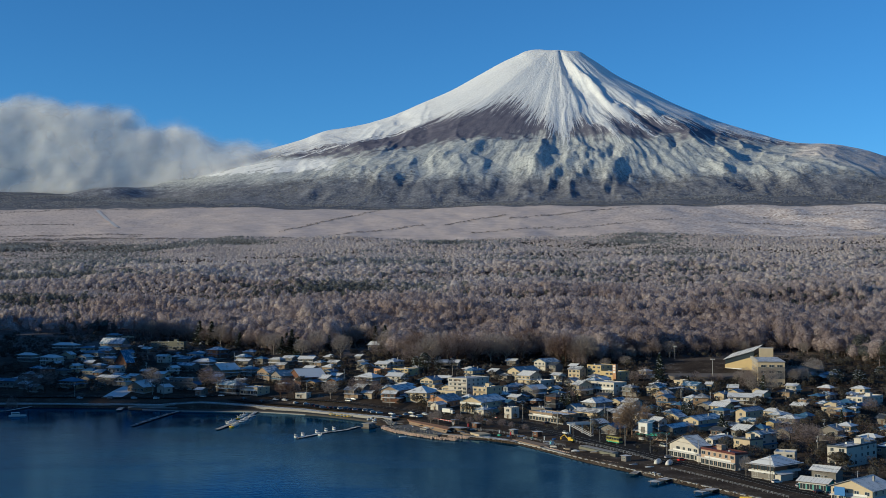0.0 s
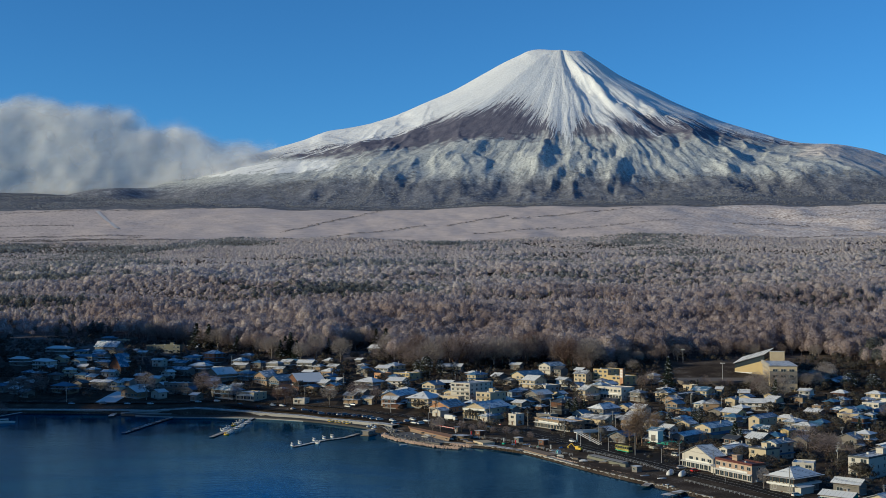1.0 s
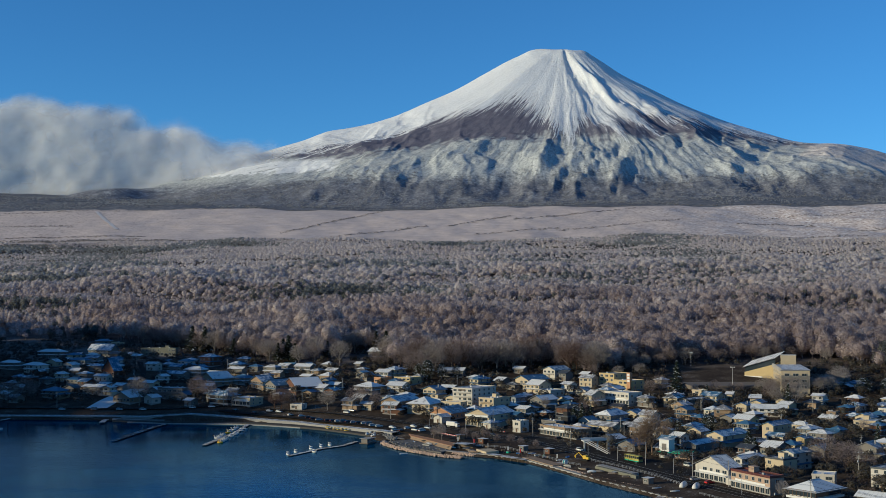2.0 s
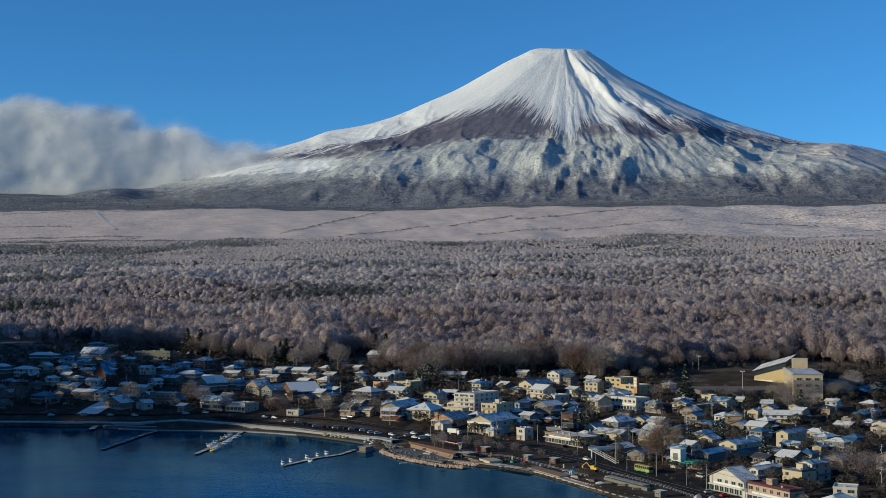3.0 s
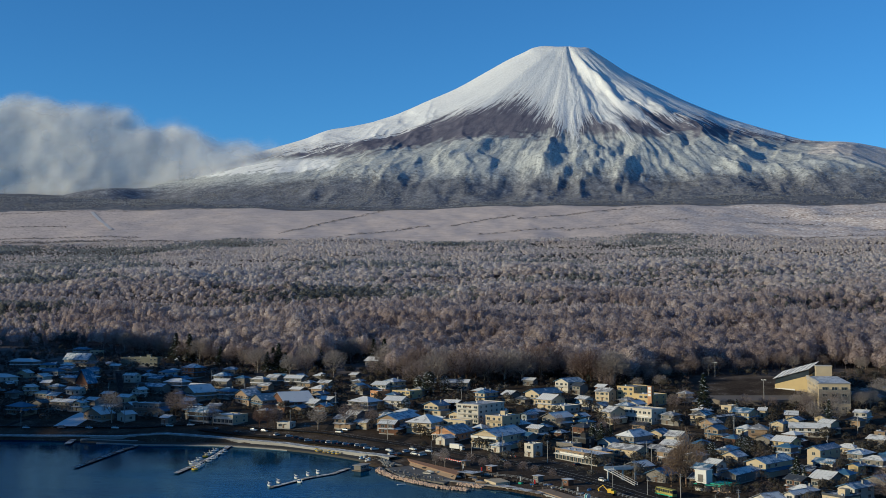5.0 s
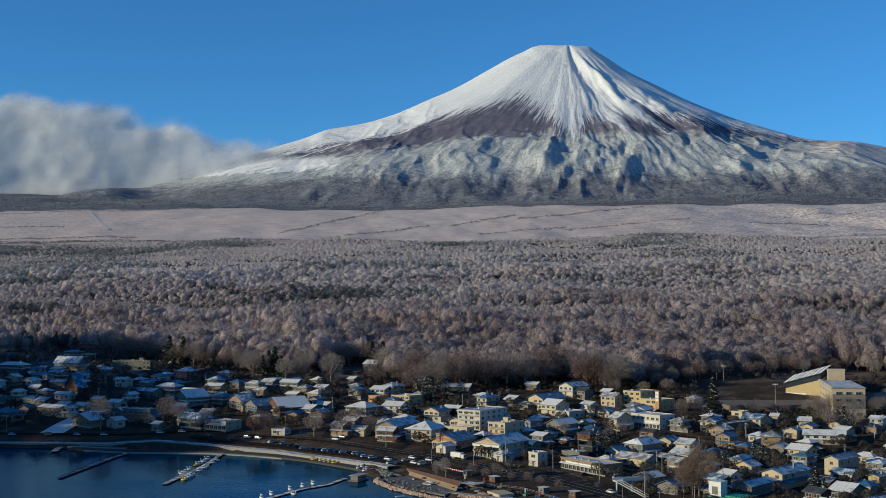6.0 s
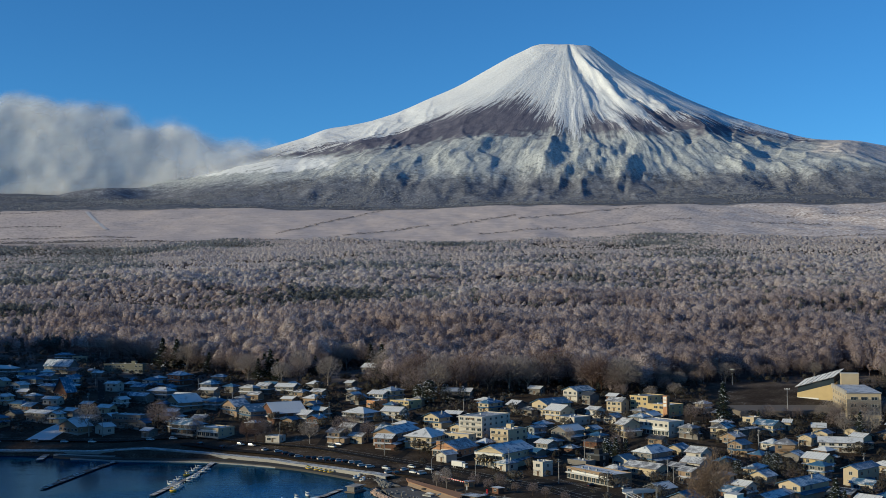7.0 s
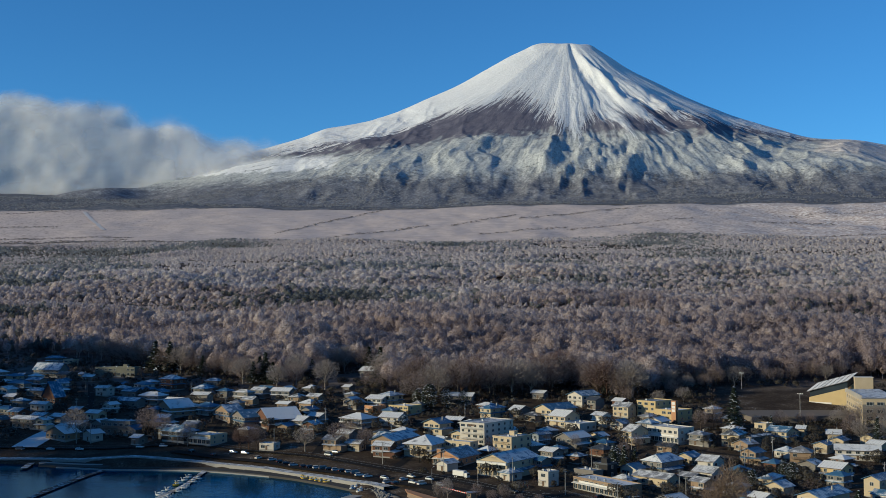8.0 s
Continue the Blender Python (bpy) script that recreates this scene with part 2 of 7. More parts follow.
FRONT = np.array([(0, 1062), (45, 1051), (110, 982), (320, 795), (600, 615), (760, 520), (920, 430), (1150, 350), (1500, 260), (4000, 100)], float)
STEP = 2.252
# spurs: upper end, lower end, breadth, height
SPURS = ((-377, 4234, -422, 3929, 95, 7), (-118, 4236, -161, 4019, 60, 24), (-36, 4076, -53, 3915, 66, 26),
         (24, 4222, 99, 3990, 80, 34), (221, 4128, 166, 3910, 66, 30), (313, 4185, 393, 3898, 55, 26), (387, 4336, 534, 4049, 44, 22),
         (525, 4281, 760, 4035, 58, 26), (642, 4385, 1006, 3888, 48, 24), (882, 4349, 1120, 3904, 48, 22), (1216, 4526, 1215, 3916, 90, 26))


def ridged(x, y, scale, seed, octaves=4):
    """Sharp-crested noise, about -1 to 1."""
    out, amp, total = np.zeros(np.shape(x)), 1.0, 0.0
    for o in range(octaves):
        out += amp * (1 - 2.2 * np.abs(wave_noise(x, y, scale, seed + o, 1)) ** 0.8)
        total, amp, scale = total + amp, amp * 0.52, scale * 0.5
    return out / total


def mountain_height(X, Y):
    dx, ahead = X - PEAK.x, PEAK.y - Y
    r = np.hypot(dx, ahead)
    turn = np.arctan2(dx, np.maximum(ahead, 0) * 0.75 + 1e-3)
    warp = r * (1 + 0.03 * wave_noise(turn * 40, r * 0.01, 12, 11))
    flank = lambda table: 76.5 + (521 - smooth_table(np.clip(warp / STEP, 0, 1390), table[:, 0], table[:, 1])) * STEP
    side = np.where(dx < 0, flank(LEFT), flank(RIGHT))
    side = np.where(np.abs(dx) < 60, flank(LEFT) * (60 - dx) / 120 + flank(RIGHT) * (60 + dx) / 120, side)
    front = smooth_table(np.clip(warp, 0, 3990), FRONT[:, 0], FRONT[:, 1])
    share = np.clip(np.cos(turn), 0, 1) ** 1.15
    face = np.clip(share * 1.6, 0.06, 1)
    z = side * (1 - share) + front * share
    # gullies that fan out down the slope: long ribs crossed by finer ones
    wind = turn + 0.035 * wave_noise(X, Y, 150, 51, 3) + 0.00012 * (r - 300)
    down = np.clip((r - 260) / 420, 0, 1) * np.clip((1900 - r) / 700, 0, 1) * face
    rough = 0.45 + 0.55 * np.clip((turn + 0.25) / 0.5, 0, 1)
    z += down * rough * (4.6 * ridged(wind * 420, r * 0.16, 62, 52, 3) + 3.0 * ridged(wind * 420, r * 0.10, 20, 57, 3))
    high = np.clip((r - 60) / 120, 0, 1) * np.clip((620 - r) / 250, 0, 1) * face
    z += high * np.clip((turn + 0.45) / 0.4, 0.12, 1) * rough * (3.0 * ridged(wind * 420, r * 0.07, 34, 91, 3) + 1.6 * ridged(wind * 420, r * 0.10, 11, 94, 2))
    # the gully from the rim and the ribs beside it
    for at, wide, deep, top, end in ((0.42, 0.17, -30, 20, 520), (0.68, 0.10, 13, 60, 700), (0.80, 0.07, -15, 200, 800), (0.98, 0.08, 10, 200, 900)):
        bend = wind + 0.05 * wave_noise(X, Y, 90, 77, 3) + 0.25 * np.clip((260 - r) / 260, 0, 1) - at
        z += deep * (0.6 + 0.9 * np.abs(wave_noise(X, Y, 120, int(70 + 20 * at), 3))) * np.exp(-(bend / wide) ** 2) * np.clip((r - top) / 140, 0, 1) * np.clip((end - r) / 350, 0, 1)
    # rounded spurs on the lower slopes: a broad flank towards the sun and a steep one away from it
    wx, wy = X + 30 * wave_noise(X, Y, 110, 61, 3), Y + 45 * wave_noise(X, Y, 110, 62, 3)
    for ax, ay, bx, by, wide, tall in SPURS:
        ex, ey = bx - ax, by - ay
        long_ = math.hypot(ex, ey)
        t = ((wx - ax) * ex + (wy - ay) * ey) / long_ ** 2
        side_ = ((wx - ax) * -ey + (wy - ay) * ex) / long_
        taper = np.clip((t + 0.25) / 0.55, 0, 1) * np.clip((1.25 - t) / 0.45, 0, 1)
        taper = taper * taper * (3 - 2 * taper)
        z += 0.8 * tall * taper * np.exp(-(side_ / np.where(side_ > 0, wide * 1.05, wide * 1.35)) ** 2)
    low = np.clip((r - 480) / 220, 0, 1) * np.clip((1500 - r) / 400, 0, 1) * face
    z += low * (13 * ridged(wx - 0.25 * wy, wy * 0.5, 170, 18, 3) + 4 * wave_noise(wx, wy * 0.7, 45, 9, 4))
    west = np.clip((-700 - X) / 500, 0, 1)
    z += west * (30 + 46 * wave_noise(X, Y * 0.5, 300, 64, 2)) * np.clip((Y - 3700) / 300, 0, 1)
    base = land(X, Y) - 4
    rise = np.clip((Y - 3470) / 420, 0, 1)
    rise = rise * rise * (3 - 2 * rise)
    return np.maximum(base + (z - base) * rise, base)


def mountain_material():
    n = Nodes("snow_and_scree")
    pos = n.add("ShaderNodeNewGeometry").outputs["Position"]
    sep = n.add("ShaderNodeSeparateXYZ")
    n.link(pos, sep.inputs[0])
    # down-slope coordinates round the summit: angle and distance
    dx, dy = n.math("SUBTRACT", sep.outputs[0], PEAK.x), n.math("SUBTRACT", PEAK.y, sep.outputs[1])
    turn = n.math("ARCTAN2", dx, n.math("MULTIPLY", dy, 0.75))
    r = n.math("SQRT", n.math("ADD", n.math("MULTIPLY", dx, dx), n.math("MULTIPLY", dy, dy)))
    big, mid, fine = n.noise(0.006, 5, pos), n.noise(0.03, 6, pos), n.noise(0.12, 6, pos, 0.65)
    wind = n.math("ADD", turn, n.math("MULTIPLY", n.math("SUBTRACT", mid, 0.5), 0.09))
    polar = n.add("ShaderNodeCombineXYZ")
    fall = n.math("ADD", n.math("ADD", turn, n.math("MULTIPLY", n.math("SUBTRACT", mid, 0.5), 0.025)), n.math("MULTIPLY", n.math("SUBTRACT", big, 0.5), 0.08))
    n.link(n.math("ADD", n.math("MULTIPLY", fall, 100.0), n.math("MULTIPLY", r, 0.010)), polar.inputs[0])
    n.link(n.math("MULTIPLY", r, 0.008), polar.inputs[1])
    streak, thread = n.noise(0.30, 5, polar.outputs[0], 0.6), n.noise(0.95, 5, polar.outputs[0], 0.65)
    rock = n.ramp(n.math("ADD", n.math("MULTIPLY", thread, 0.5), n.math("MULTIPLY", mid, 0.5)), [(0.35, (0.083, 0.080, 0.115)), (0.65, (0.162, 0.155, 0.195))])
    grain = n.math("ADD", n.math("MULTIPLY", fine, 0.55), n.math("MULTIPLY", thread, 0.45))
    scrub = n.ramp(grain, [(0.34, (0.15, 0.158, 0.17)), (0.48, (0.37, 0.38, 0.385)), (0.64, (0.58, 0.585, 0.585))])
    wood = n.ramp(n.math("ADD", n.math("MULTIPLY", fine, 0.55), n.math("MULTIPLY", mid, 0.45)),
                  [(0.35, (0.08, 0.086, 0.11)), (0.52, (0.175, 0.178, 0.205)), (0.68, (0.33, 0.33, 0.35))])
    beige = n.ramp(grain, [(0.36, (0.27, 0.245, 0.24)), (0.5, (0.50, 0.455, 0.44)), (0.64, (0.68, 0.63, 0.61))])
    # the snow line by the direction from the summit: low on the sunny flank, in tongues on the face
    line = n.ramp(n.math("ADD", n.math("MULTIPLY", wind, 1 / math.pi), 0.5),
                  [(k / math.pi + 0.5, ((g - 500) / 400,) * 3) for k, g in ((-1.5, 570), (-1.2, 588), (-1.12, 625), (-1.06, 722), (-0.95, 742), (-0.86, 782), (-0.70, 803), (-0.48, 762), (-0.25, 714), (-0.09, 648), (-0.01, 612),
                                                                           (0.07, 690), (0.20, 712), (0.32, 690), (0.37, 622), (0.43, 680), (0.50, 705), (0.58, 690), (0.65, 620), (0.72, 700), (0.80, 745), (0.90, 655), (1.0, 690), (1.1, 700), (1.2, 655), (1.32, 612), (1.42, 590))])
    h = n.math("SUBTRACT", sep.outputs[2], n.math("ADD", n.math("MULTIPLY", line, 400.0), 500.0))
    h = n.math("ADD", h, n.math("MULTIPLY", n.math("SUBTRACT", streak, 0.5), 130.0))
    h = n.math("ADD", h, n.math("MULTIPLY", n.math("SUBTRACT", thread, 0.5), 330.0))
    h = n.math("ADD", h, n.math("MULTIPLY", n.math("SUBTRACT", fine, 0.5), 55.0))
    east = n.step(turn, 0.30, 0.75)
    h = n.math("SUBTRACT", h, n.math("MULTIPLY", east, n.math("MULTIPLY", n.step(streak, 0.42, 0.66), 95.0)))
    snow = n.math("MULTIPLY", n.step(h, -14, 16), n.math("ADD", 0.82, n.math("MULTIPLY", n.step(h, 10, 90), 0.18)))
    edge = n.math("ADD", sep.outputs[2], n.math("MULTIPLY", n.math("SUBTRACT", big, 0.5), 130.0))
    edge = n.math("ADD", edge, n.math("MULTIPLY", n.math("SUBTRACT", streak, 0.5), 110.0))
    edge = n.math("ADD", edge, n.math("MULTIPLY", n.math("SUBTRACT", 1.0, n.step(turn, -1.15, -0.6)), 70.0))
    edge = n.math("ADD", edge, n.math("MULTIPLY", n.math("SUBTRACT", mid, 0.5), 150.0))
    col = n.mix(n.step(edge, 605, 660), scrub, rock)
    hump = n.math("MULTIPLY", n.step(turn, 0.98, 1.12), n.step(n.math("ADD", r, n.math("MULTIPLY", n.math("SUBTRACT", big, 0.5), 200.0)), 930, 1010))
    col = n.mix(hump, col, beige)
    # a second, lower snowfield on the sunny flank
    field = n.math("MULTIPLY", n.math("MULTIPLY", n.step(n.math("ADD", sep.outputs[2], n.math("MULTIPLY", n.math("SUBTRACT", mid, 0.5), 60.0)), 496, 508), n.math("SUBTRACT", 1.0, n.step(n.math("ADD", sep.outputs[2], n.math("MULTIPLY", n.math("SUBTRACT", thread, 0.5), 70.0)), 552, 566))), n.math("SUBTRACT", 1.0, n.step(n.math("ADD", sep.outputs[0], n.math("MULTIPLY", mid, 160.0)), -520, -440)))
    white = n.ramp(grain, [(0.35, (0.60, 0.595, 0.605)), (0.5, (0.71, 0.705, 0.715)), (0.65, (0.78, 0.775, 0.785))])
    col = n.mix(n.math("MULTIPLY", field, n.step(thread, 0.30, 0.46)), col, white)
    col = n.mix(n.step(n.math("ADD", sep.outputs[2], n.math("MULTIPLY", n.math("SUBTRACT", mid, 0.5), 90.0)), 425, 490), wood, col)
    col = n.mix(snow, col, white)
    return n.finish(col, 0.85, grain, 0.8, 5.0, spec=0.15)


mx = np.concatenate([np.arange(-2600, -700, 14.0), np.arange(-700, 1500, 4.5), np.arange(1500, 3000, 14.0)])
my = np.concatenate([np.arange(3450, 4000, 22.0), np.arange(4000, 4830, 4.5), np.arange(4830, 4960, 20.0)])
mountain = structure("mountain", grid_mesh("mountain", mx, my, mountain_height), mountain_material(),
                     "snow-capped volcano with brown scree and frosted lower slopes", "mountain")

# ---- the wood ----
def tree_shape(kind, pieces, seed, low=-0.5, seg=0):
    """Corners and faces of one tree, 1 m high: a lumpy crown of inner twigs (seg sides round), an outer fuzz of slim twig tufts, and a three-sided stem."""
    rng = np.random.RandomState(seed)
    wide, mid, tall = {"broad": (0.42, 0.56, 0.42), "slim": (0.30, 0.54, 0.46), "pine": (0.32, 0.58, 0.40), "conifer": (0.22, 0.50, 0.48)}[kind]
    knobs = rng.randn(7, 3) + [0, 0, 0.5]
    knobs /= np.linalg.norm(knobs, axis=1)[:, None]

    def skin(d):
        """The crown's radius towards d: a few clumps that bulge."""
        bulge = np.exp(7 * (d @ knobs.T - 1)).max(-1)
        return 0.72 + 0.30 * bulge

    co, faces = [], []
    if seg:
        rings = max(2, seg // 2 if seg < 9 else 6)
        for j in range(rings):
            base = -1.15 if seg > 8 else -0.55
            el = base + (1.57 - base) * j / rings
            for k in range(seg):
                a = 6.2832 * (k + 0.5 * (j % 2)) / seg
                d = np.array([math.cos(a) * math.cos(el), math.sin(a) * math.cos(el), math.sin(el)])
                co.append(d * skin(d) * (0.58 + 0.44 * rng.rand()) * [wide, wide, tall] + [0, 0, mid])
        co.append(np.array([0, 0, mid + tall * skin(np.array([0, 0, 1.0])) * 0.95]))
        for j in range(rings - 1):
            for k in range(seg):
                p, q = j * seg + k, j * seg + (k + 1) % seg
                u, v = p + seg, q + seg
                faces += [(p, q, u), (q, v, u)] if j % 2 == 0 else [(p, q, v), (p, v, u)]
        top = (rings - 1) * seg
        faces += [(top + k, top + (k + 1) % seg, rings * seg) for k in range(seg)]
    for k in range(pieces):
        a, sn = rng.rand() * 6.2832, rng.uniform(low, 1.0)
        cs = math.sqrt(1 - sn * sn)
        d = np.array([math.cos(a) * cs, math.sin(a) * cs, sn])
        if kind == "conifer":
            h = 0.10 + 0.88 * (k + rng.rand()) / pieces
            rad = (0.24 * (1.02 - h) + 0.012) * (0.75 + 0.25 * math.sin(h * 40))
            c = np.array([math.cos(a) * rad, math.sin(a) * rad, h])
            out, size = np.array([math.cos(a), math.sin(a), -0.3]), 0.03 + 0.10 * (1.02 - h)
            thick = 0.55
        else:
            c = d * skin(d) * ((0.72 + 0.36 * rng.rand()) if seg else rng.rand() ** 0.35) * [wide, wide, tall] + [0, 0, mid]
            out = d + [0, 0, 0.45] + 0.45 * rng.randn(3)
            out /= np.linalg.norm(out)
            size, thick = (0.042 + 0.03 * rng.rand()) * (110 / pieces) ** 0.25, 0.26 * (110 / pieces) ** 0.2
        side = np.cross(out, rng.randn(3))
        side /= np.linalg.norm(side) + 1e-6
        m = len(co)
        co += [c + out * size * 1.3, c - out * size * 0.6 + side * size * thick, c - out * size * 0.6 - side * size * thick]
        faces.append((m, m + 1, m + 2))
    for k in range(3 if pieces > 25 else 0):
        a, b, w, m = k * 2.094, (k + 1) * 2.094, 0.016, len(co)
        co += [np.array([math.cos(a) * w, math.sin(a) * w, 0]), np.array([math.cos(b) * w, math.sin(b) * w, 0]), np.array([0, 0, 0.8])]
        faces.append((m, m + 1, m + 2))
    return np.array(co), np.array(faces)


def wood_stuff(name, places, kinds, shapes, material, label):
    """One joined mesh of many trees; places are rows of x, y, z, height, turn."""
    co, tint, faces, base = [], [], [], 0
    rng = np.random.RandomState(len(places))
    for k, (shape, skin) in enumerate(shapes):
        rows = places[kinds == k]
        if not len(rows):
            continue
        c, s = np.cos(rows[:, 4])[:, None], np.sin(rows[:, 4])[:, None]
        h, wide = rows[:, 3][:, None], rows[:, 5][:, None]
        x = (shape[None, :, 0] * c - shape[None, :, 1] * s) * h * wide + rows[:, 0][:, None]
        y = (shape[None, :, 0] * s + shape[None, :, 1] * c) * h * wide + rows[:, 1][:, None]
        z = shape[None, :, 2] * h + rows[:, 2][:, None]
        co.append(np.stack([x, y, z], -1).reshape(-1, 3))
        faces.append((skin[None] + (base + np.arange(len(rows)) * len(shape))[:, None, None]).reshape(-1, 3))
        base += len(rows) * len(shape)
        tint.append(np.repeat(rng.rand(len(rows)), len(shape)))
    co, tint = np.concatenate(co), np.concatenate(tint)
    me = quick_mesh(name, co, np.concatenate(faces))
    att = me.attributes.new("tint", "FLOAT", "POINT")
    att.data.foreach_set("value", tint.astype(np.float32))
    me.materials.append(material)
    return tagged(new(name, me), label, "trees", kind="stuff")


def twig_material(name, dark, pale, snow, bias=0.0):
    n = Nodes(name)
    a = n.add("ShaderNodeAttribute")
    a.attribute_name = "tint"
    pos = n.add("ShaderNodeNewGeometry").outputs["Position"]
    island = n.add("ShaderNodeNewGeometry").outputs["Random Per Island"]
    patch, fine = n.noise(0.012, 4, pos, 0.6, (0.4, 1.0, 1.0)), n.noise(0.55, 5, pos, 0.7)
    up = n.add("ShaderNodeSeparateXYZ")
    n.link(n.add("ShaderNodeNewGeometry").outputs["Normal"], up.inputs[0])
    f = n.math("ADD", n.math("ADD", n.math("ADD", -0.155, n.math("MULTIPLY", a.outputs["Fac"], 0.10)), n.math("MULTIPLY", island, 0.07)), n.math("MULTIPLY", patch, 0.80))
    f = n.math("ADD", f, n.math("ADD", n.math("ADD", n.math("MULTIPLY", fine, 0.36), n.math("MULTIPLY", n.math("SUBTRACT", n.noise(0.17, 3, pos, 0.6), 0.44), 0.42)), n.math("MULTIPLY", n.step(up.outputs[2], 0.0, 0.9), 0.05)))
    sep = n.add("ShaderNodeSeparateXYZ")
    n.link(pos, sep.inputs[0])
    f = n.math("ADD", f, n.math("SUBTRACT", n.math("MULTIPLY", n.step(sep.outputs[2], 30, 150), 0.36), 0.05))
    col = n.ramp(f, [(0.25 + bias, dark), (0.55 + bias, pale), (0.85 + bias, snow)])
    mat = n.finish(col, 0.85, fine, 0.9, 0.9, spec=0.1)
    glow, mixed = n.add("ShaderNodeBsdfTranslucent"), n.add("ShaderNodeMixShader")
    mixed.inputs[0].default_value = 0.46
    n.link(col, glow.inputs[0])
    n.link(n.bsdf.outputs[0], mixed.inputs[1])
    n.link(glow.outputs[0], mixed.inputs[2])
    # the twigs leave gaps between them
    gaps, lace = n.add("ShaderNodeBsdfTransparent"), n.add("ShaderNodeMixShader")
    n.link(n.step(n.noise(1.1, 3, pos, 0.6), 0.40, 0.56), lace.inputs[0])
    n.link(gaps.outputs[0], lace.inputs[1])
    n.link(mixed.outputs[0], lace.inputs[2])
    n.link(lace.outputs[0], n.out.inputs[0])
    return mat


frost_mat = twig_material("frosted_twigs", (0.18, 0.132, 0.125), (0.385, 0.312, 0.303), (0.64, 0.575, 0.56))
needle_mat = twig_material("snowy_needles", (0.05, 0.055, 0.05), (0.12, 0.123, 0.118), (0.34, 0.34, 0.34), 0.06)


EDGE = np.array([(-900, 1150), (-416, 1125), (-355, 1127), (-313, 1100), (-259, 1045), (-228, 1035), (-186, 995), (-150, 985), (-130, 1040), (-100, 1040),
                 (-82, 955), (-49, 945), (6, 945), (33, 975), (58, 920), (83, 930), (111, 962), (140, 965), (178, 980), (236, 1000), (262, 960), (300, 900), (500, 860)], float)


def scatter(y0, y1, gap, seed, grow=1.0):
    """Uneven rows of places between two distances, across the whole valley."""
    rng = np.random.RandomState(seed)
    out = []
    for y in np.arange(y0, y1, gap * 0.87):
        half = 0.39 * y + 40
        x = np.arange(-half - 0.06 * y, half + 0.04 * y, gap)
        x = x + rng.uniform(-0.9, 0.9, len(x)) * gap
        out.append(np.stack([x, y + rng.uniform(-0.9, 0.9, len(x)) * gap], 1))
    p = np.concatenate(out)
    edge = np.interp(p[:, 0], EDGE[:, 0], EDGE[:, 1]) + 10 * wave_noise(p[:, 0], p[:, 0] * 0, 40, 21, 3)
    p = p[(p[:, 1] > edge) & (p[:, 1] < 2900 + 60 * wave_noise(p[:, 0], p[:, 0] * 0, 260, 22, 3))]
    h = rng.uniform(15.5, 18.5, len(p)) * grow * (1 + 0.35 * np.clip((1080 - p[:, 1]) / 120, 0, 1)) * (1 + 0.46 * wave_noise(p[:, 0] * 0.45, p[:, 1], 110, 23, 3)) * (1 + 0.22 * wave_noise(p[:, 0] * 0.7, p[:, 1], 42, 28, 2)) * rng.uniform(0.8, 1.12, len(p))
    rows = np.stack([p[:, 0], p[:, 1], land(p[:, 0], p[:, 1]) - 0.2, h, rng.rand(len(p)) * 6.283, rng.uniform(1.0, 1.3, len(p)) + 0.45 * (gap < 8.7)], 1)
    patch = wave_noise(p[:, 0], p[:, 1], 240, 24, 3) + 0.9 * (rng.rand(len(p)) - 0.5)
    # extra dark conifers to the west, standing in for shade on that wood
    patch = patch + 0.42 * np.clip((-330 - p[:, 0]) / 350, 0, 1)
    # dark stands in place of shaded western hollows, and conifers along the heath's edge
    for cx, cy, wide, deep, more in ((-720, 1790, 230, 65, 1.4), (-590, 1440, 200, 60, 1.4), (-690, 1600, 150, 40, 1.1), (-880, 2700, 220, 90, 0.8), (110, 2690, 240, 70, 0.75)):
        patch = patch + more * np.exp(-((p[:, 0] - cx) / wide) ** 2 - ((p[:, 1] - cy) / deep) ** 2)
    # small dark pines that speckle the pale wood in the middle of the slope
    speck = rng.rand(len(p)) < 0.42 * np.exp(-((p[:, 0] - 120) / 420) ** 2 - ((p[:, 1] - 2150) / 430) ** 2) * np.clip(1.1 + 1.6 * wave_noise(p[:, 0], p[:, 1], 130, 26, 3), 0, 1.6)
    return rows, (patch > 0.66) | speck


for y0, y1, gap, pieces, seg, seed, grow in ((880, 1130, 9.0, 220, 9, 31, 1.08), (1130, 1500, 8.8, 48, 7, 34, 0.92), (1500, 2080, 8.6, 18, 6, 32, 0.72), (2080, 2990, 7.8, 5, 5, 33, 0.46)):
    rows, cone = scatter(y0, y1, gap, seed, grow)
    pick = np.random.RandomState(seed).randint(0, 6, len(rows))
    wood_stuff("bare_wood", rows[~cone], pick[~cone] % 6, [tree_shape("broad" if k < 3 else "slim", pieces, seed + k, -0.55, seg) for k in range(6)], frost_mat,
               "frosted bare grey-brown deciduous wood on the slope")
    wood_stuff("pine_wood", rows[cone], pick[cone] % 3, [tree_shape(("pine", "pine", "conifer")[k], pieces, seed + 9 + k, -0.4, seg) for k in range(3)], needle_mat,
               "dark snow-dusted conifers in the wood, the western ones standing for shade")


# dark tree lines across the heath, and a pale track
def heath(a, b, n, seed):
    rng = np.random.RandomState(seed)
    t = np.sort(rng.rand(n))
    x, y = a[0] + (b[0] - a[0]) * t + rng.randn(n) * 3, a[1] + (b[1] - a[1]) * t + rng.randn(n) * 5
    return x, y


